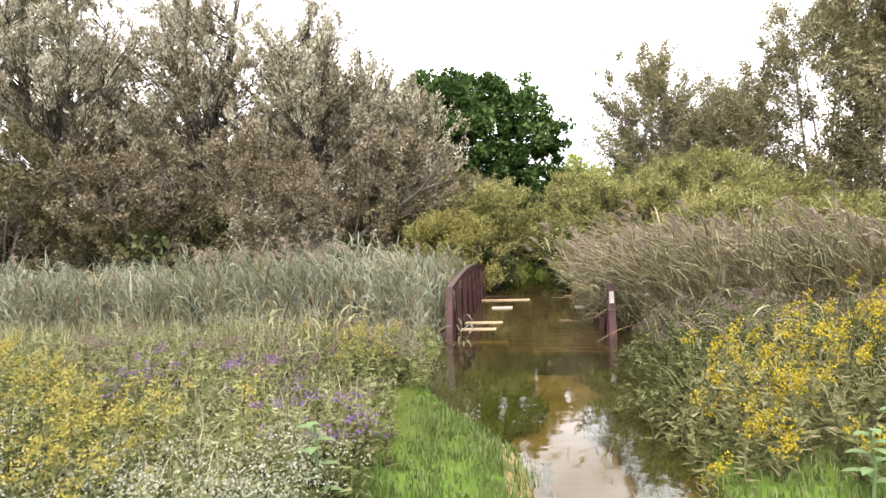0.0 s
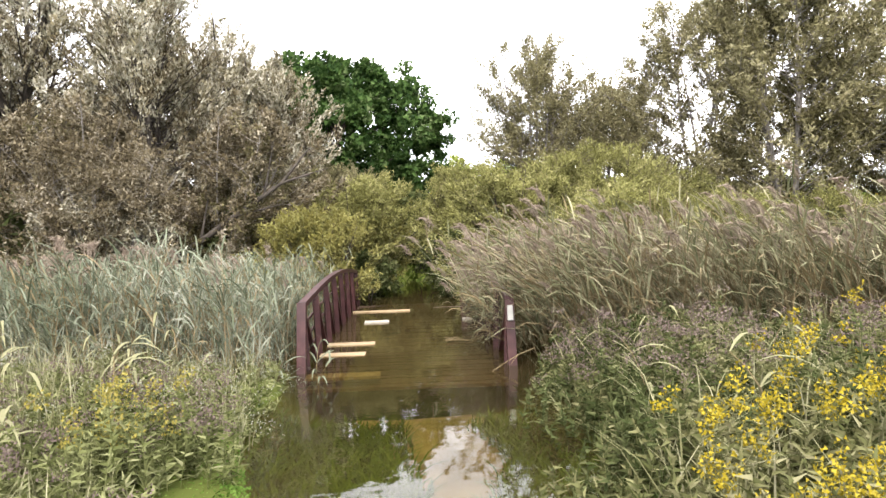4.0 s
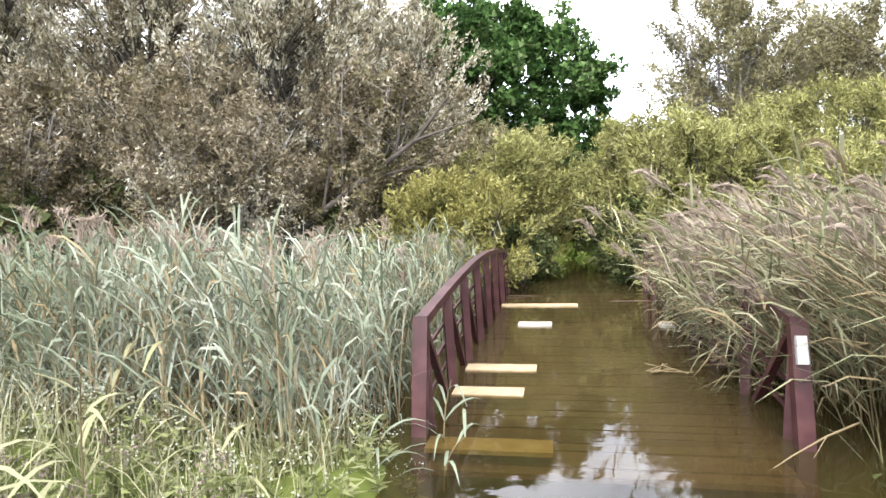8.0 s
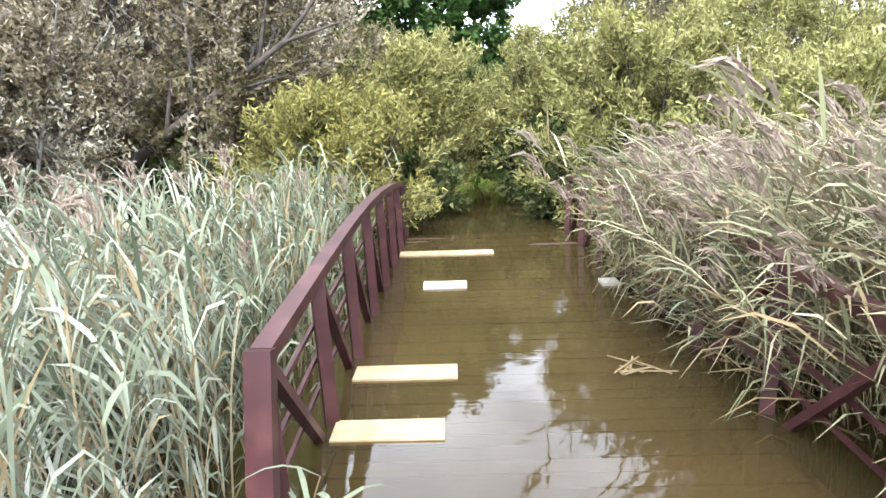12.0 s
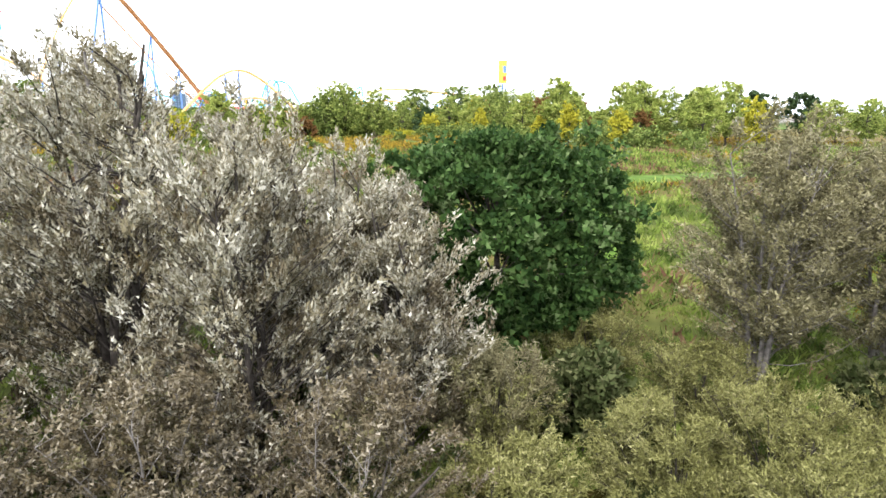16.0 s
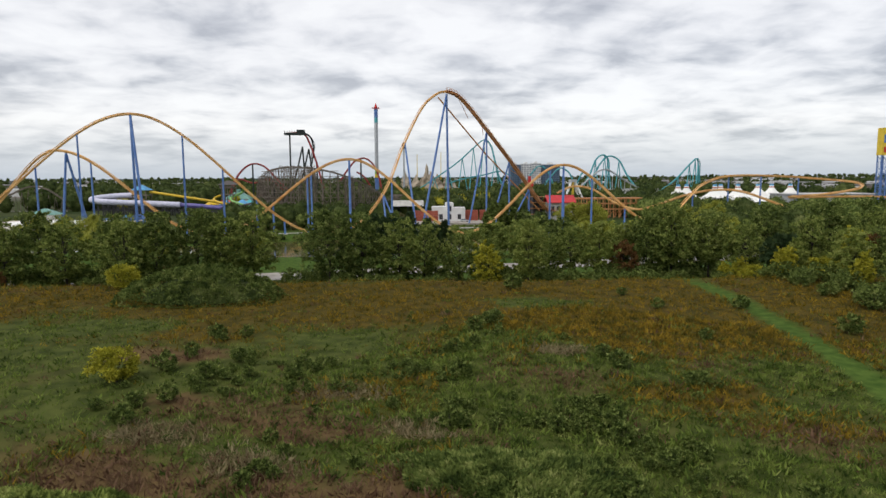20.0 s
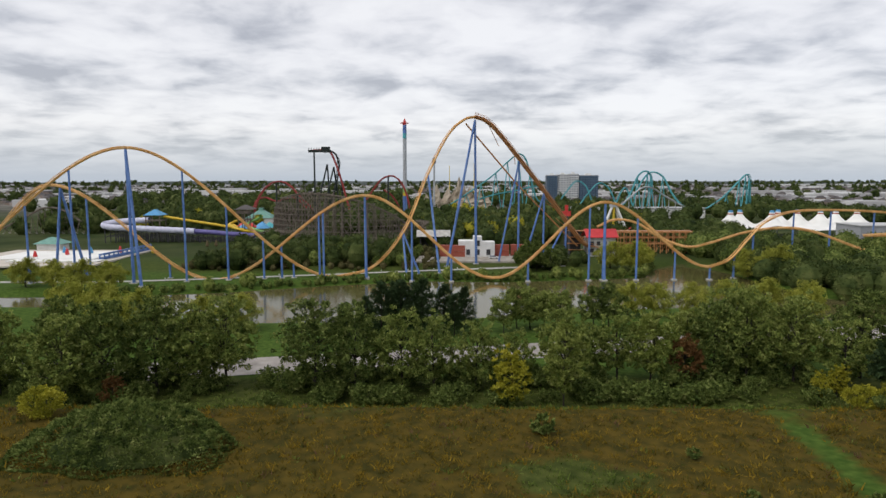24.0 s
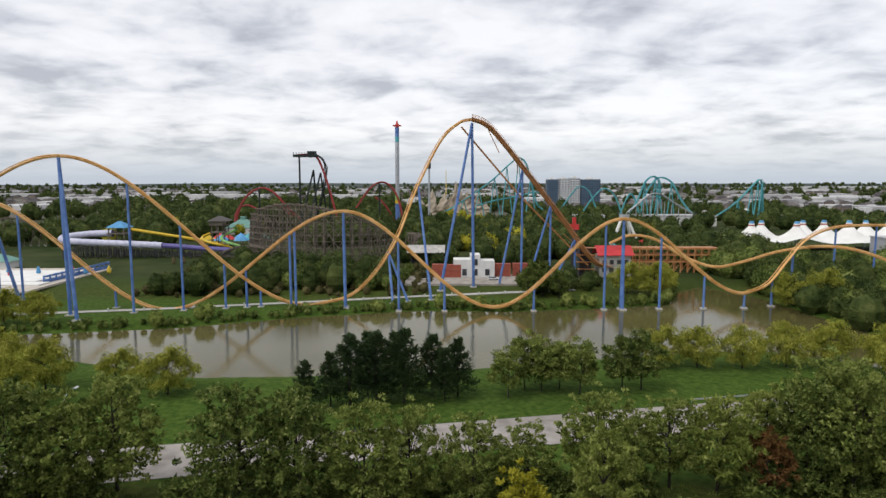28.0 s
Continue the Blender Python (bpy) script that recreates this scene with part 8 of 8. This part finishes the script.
woods("woods", "dark green thicket on the bank below the wooden coaster", np.concatenate([grove(95, -105, -22, 222, 282, 301, lambda r, d: d > 228 + 0.3 * (r + 60) * (r > -60))]), WOOD, 302, 4.2, 280, 0.85)
woods("woods", "green woods behind the water park", grove(430, -280, -20, 378, 640, 303, lambda r, d: (d > 500) | (np.abs(r + 130) > 34)), WOOD, 304, 6.5, 140, 1.7)
woods("woods", "mixed green trees between the rides", grove(340, -20, 165, 290, 560, 305, lambda r, d: (np.abs(r - 70) > 16) | (d > 320)), WOOD, 306, 5.0, 140, 1.3)
woods("woods", "yellowing trees dotted through the park", grove(60, -240, 160, 300, 640, 307, lambda r, d: (d > 400) | (r > 10)), YELLOW, 308, 4.5, 90, 1.5)
woods("woods", "dark trees round the white tents", grove(80, 118, 172, 300, 400, 309), WOOD, 310, 4.6, 160, 1.2)
woods("woods", "dark trees across the far side of the park", grove(300, 60, 420, 420, 800, 311, lambda r, d: (d > 480) | (r > 280)), WOOD, 312, 6.0, 100, 1.8)
woods("woods", "dark woods at the park's far edge", grove(240, -460, 100, 640, 950, 313, lambda r, d: (r < -70) | (d > 760)), WOOD, 314, 7.5, 60, 3.0)
woods("woods", "green trees on the bank beyond the pond's end", grove(230, 112, 260, 150, 300, 315, lambda r, d: (~inside(POND_OUTLINE, r, d)) & (gap_to(POND_OUTLINE, r, d, True) > 2.5) & ((d < 292) | (r > 150))), DEEP, 316, 4.4, 260, 0.9)
woods("scrub", "olive-brown scrub on the slope below the coaster", grove(260, -112, -4, 224, 290, 348, lambda r, d: d > 222 + 0.12 * (r + 60)), OLIVE_SCRUB, 349, 1.3, 60, 0.6)
woods("woods", "green bushes crowding the slope below the coaster", grove(70, -78, -14, 236, 276, 350), DEEP, 351, 3.0, 200, 0.7)
shore_r = np.sort(np.random.default_rng(341).uniform(-128, 92, 190))
shore_d = np.interp(shore_r, FAR_SHORE[:, 0], FAR_SHORE[:, 1]) + 1.2 + 4.0 * np.random.default_rng(342).random(190) ** 2
shore_big = np.random.default_rng(343).random(190) > 0.86
woods("shore_bushes", "low uneven bushes along the far shore", np.column_stack([shore_r, shore_d])[~shore_big], DEEP, 317, 1.0, 70, 0.5)
woods("shore_bushes", "taller green bushes on the far shore", np.column_stack([shore_r, shore_d])[shore_big], MID, 318, 1.9, 140, 0.6)
woods("woods", "dark trees crowding the pond's end", grove(120, 119, 158, 156, 262, 344, lambda r, d: ~inside(POND_OUTLINE, r, d)), WOOD, 345, 4.4, 260, 0.9)
woods("woods", "dark bushes round the works yard", grove(26, 28, 62, 226, 250, 346), WOOD, 347, 2.6, 200, 0.7)
far_willow = [(*to_world(r, d), s) for r, d, s in ((-139, 184, 1.05), (-128, 182, 1.1), (-118, 183, 1.0), (-150, 186, 1.1), (76, 226, 1.3), (68, 232, 1.2), (82, 234, 1.2), (118, 214, 1.2), (124, 204, 1.4))]
copies(weeper, far_willow, seed=18)
scrub = [(*to_world(r, d), s) for r, d, s in ((30, 222, 1.0), (36, 226, 1.1), (41, 222, 0.9), (33, 230, 1.1))]
copies(lawn_oak, scrub, seed=19)

# ---- the suburbs ----
rng = np.random.default_rng(330)
houses, roofs, halls = Geo(), Geo(), Geo()
for n in range(2600):
    d = 820 + 2900 * rng.random() ** 1.3
    r = rng.uniform(-0.95, 0.95) * (d * 0.95 + 150)
    x, y = to_world(r, d)
    w, dep, h, a = rng.uniform(9, 15), rng.uniform(9, 13), rng.uniform(5, 7), PARK_TURN + rng.normal() * 0.3
    houses.box(x, y, 0.0, w, dep, h, 0, a)
    c, s = math.cos(a), math.sin(a)
    ring = [(-w / 2 - 0.4, -dep / 2 - 0.4), (w / 2 + 0.4, -dep / 2 - 0.4), (w / 2 + 0.4, dep / 2 + 0.4), (-w / 2 - 0.4, dep / 2 + 0.4)]
    low_ring = [(x + p * c - q * s, y + p * s + q * c, h) for p, q in ring]
    up_ring = [(x + p * 0.55 * c - q * 0.05 * s, y + p * 0.55 * s + q * 0.05 * c, h + 3.6) for p, q in ring]
    roofs.hexa(low_ring + up_ring)
for n in range(260):
    d = rng.uniform(740, 3000)
    r = rng.uniform(-0.9, 0.95) * (d * 0.95 + 100)
    if abs(r - 190) > 120 or d > 1100:
        halls.box(*to_world(r, d), 0.0, rng.uniform(30, 120), rng.uniform(20, 50), rng.uniform(7, 12), 0, PARK_TURN)
halls.box(*to_world(1650, 2550), 0.0, 620, 60, 13, 0, PARK_TURN)
halls.box(*to_world(-420, 1250), 0.0, 150, 40, 14, 0, PARK_TURN)
halls.box(*to_world(-150, 1150), 0.0, 120, 30, 16, 0, PARK_TURN)
halls.box(*to_world(60, 1300), 0.0, 90, 30, 15, 0, PARK_TURN)
for r, d, w, dep in ((430, 700, 260, 60), (380, 800, 200, 50), (560, 900, 300, 70), (-380, 820, 200, 50)):
    lot = park_thing("parking_lot", "pale asphalt parking lot beyond the rides", "parking lot", r, d, "parking lots")
    block(lot, "slab", 0, 0, -0.3, w, dep, 0.75, CONCRETE)
tagged(part("far_houses", houses, HOUSE), "brick suburban houses out to the skyline", "houses", kind="stuff")
tagged(part("far_roofs", roofs, SHINGLE), "grey-brown shingle roofs of the suburbs", "roofs", kind="stuff")
tagged(part("far_halls", halls, FLAT_ROOF), "pale flat-roofed warehouses beyond the park", "warehouses", kind="stuff")
woods("woods", "street trees among the suburbs", grove(1500, -2400, 2600, 820, 3300, 331, lambda r, d: np.abs(r) < d * 0.95 + 100), WOOD, 332, 6.0, 34, 5.0)

# ---- small things by the road, the lakeside path and the yard ----
for n, k in enumerate(np.linspace(0.28, 0.97, 15)):
    line = np.array(walk_line)
    run = k * (len(line) - 1)
    i = int(run)
    x, y = line[i] + (line[i + 1] - line[i]) * (run - i)
    x, y = x - AY[0] * 2.2, y - AY[1] * 2.2
    light = thing("path_light", "low white bollard light beside the lakeside path", "light", "path lights", x, y, float(ground_z(x, y)))
    geo = Geo()
    geo.tube([(0, 0, -0.1), (0, 0, 0.9)], [0.09, 0.08], 8)
    part("post", geo, GREY_STEEL, light)
    geo = Geo()
    geo.tube([(0, 0, 0.9), (0, 0, 1.05), (0, 0, 1.25), (0, 0, 1.32)], [0.1, 0.22, 0.22, 0.03], 10)
    part("globe", geo, WHITE_WALL, light, "white globe")

lamp = park_thing("street_lamp", "grey street lamp with a curved arm by the road", "street lamp", -53.5, 87.0)
geo = Geo()
geo.tube([(0, 0, -0.2), (0, 0, 5), (0, 0, 11.0)], [0.13, 0.11, 0.08], 8)
part("pole", geo, GREY_STEEL, lamp, smooth=True)
geo = Geo()
geo.tube([(0, 0, 11.0), (0.1, 0.5, 11.7), (0.2, 1.3, 12.0), (0.3, 2.2, 12.0)], [0.07, 0.06, 0.05, 0.05], 6)
arm = part("arm", geo, GREY_STEEL, lamp, smooth=True)
geo = Geo()
geo.box(0.32, 2.55, 11.92, 0.3, 0.8, 0.16)
part("lamp_head", geo, WHITE_WALL, arm, "pale lamp head")

rail_line = [(r, 91.5 + 0.2 * (r + 41) + 7.2) for r in np.arange(47, 68, 3.0)]
guard = thing("guard_rail", "grey steel guard rail on the far side of the road", "guard rail")
for r, d in rail_line:
    x, y = to_world(r, d)
    z = float(ground_z(x, y))
    geo = Geo()
    geo.box(x, y, z - 0.2, 0.14, 0.14, 0.95, 0, PARK_TURN)
    part("post", geo, GREY_STEEL, guard)
for (r0, d0), (r1, d1) in zip(rail_line[:-1], rail_line[1:]):
    a, b = to_world(r0, d0), to_world(r1, d1)
    geo = Geo()
    geo.beam((*a, float(ground_z(*a)) + 0.6), (*b, float(ground_z(*b)) + 0.6), 0.06, 0.32)
    part("rail", geo, GREY_STEEL, guard)


def car(name, label, r, d, turn, paint):
    top = park_thing(name, label, "car", r, d, "parked cars", turn)
    top.location.z += 0.16
    geo = Geo()
    outline = [(-2.2, 0.35), (2.2, 0.35), (2.25, 0.75), (1.3, 0.98), (-2.1, 1.0), (-2.25, 0.7)]
    left, right = [(x, -0.88, z) for x, z in outline], [(x, 0.88, z) for x, z in outline]
    geo.add(left + right, [(0, 1, 7, 6), (1, 2, 8, 7), (2, 3, 9, 8), (3, 4, 10, 9), (4, 5, 11, 10), (5, 0, 6, 11)])
    geo.add(left, [tuple(range(6))])
    geo.add(right, [tuple(reversed(range(6)))])
    body = part("body", geo, paint, top)
    geo = Geo()
    geo.hexa([(-1.9, -0.8, 0.98), (1.2, -0.8, 0.96), (1.2, 0.8, 0.96), (-1.9, 0.8, 0.98), (-1.5, -0.62, 1.5), (0.4, -0.62, 1.5), (0.4, 0.62, 1.5), (-1.5, 0.62, 1.5)])
    part("cabin", geo, GLASS_BLUE, body, "dark glazed cabin")
    geo = Geo()
    geo.box(-0.55, 0, 1.5, 1.9, 1.24, 0.04)
    part("roof", geo, paint, body)
    for x in (-1.35, 1.4):
        for y in (-0.86, 0.86):
            geo = Geo()
            geo.tube([(x, y - 0.1, 0.32), (x, y + 0.1, 0.32)], [0.33, 0.33], 14)
            geo.tube([(x, y - 0.101, 0.32), (x, y - 0.1, 0.32)], [0.01, 0.33], 14)
            geo.tube([(x, y + 0.1, 0.32), (x, y + 0.101, 0.32)], [0.33, 0.01], 14)
            wheel = part("wheel", geo, DARK_WALL, top)
            geo = Geo()
            side_y = y + (0.105 if y > 0 else -0.105)
            geo.tube([(x, side_y - 0.004, 0.32), (x, side_y + 0.004, 0.32)], [0.19, 0.19], 10)
            part("rim", geo, GREY_STEEL, wheel, "grey rim")


car("car", "small white car parked in the works yard", 20.5, 255.5, 4, WHITE_WALL)
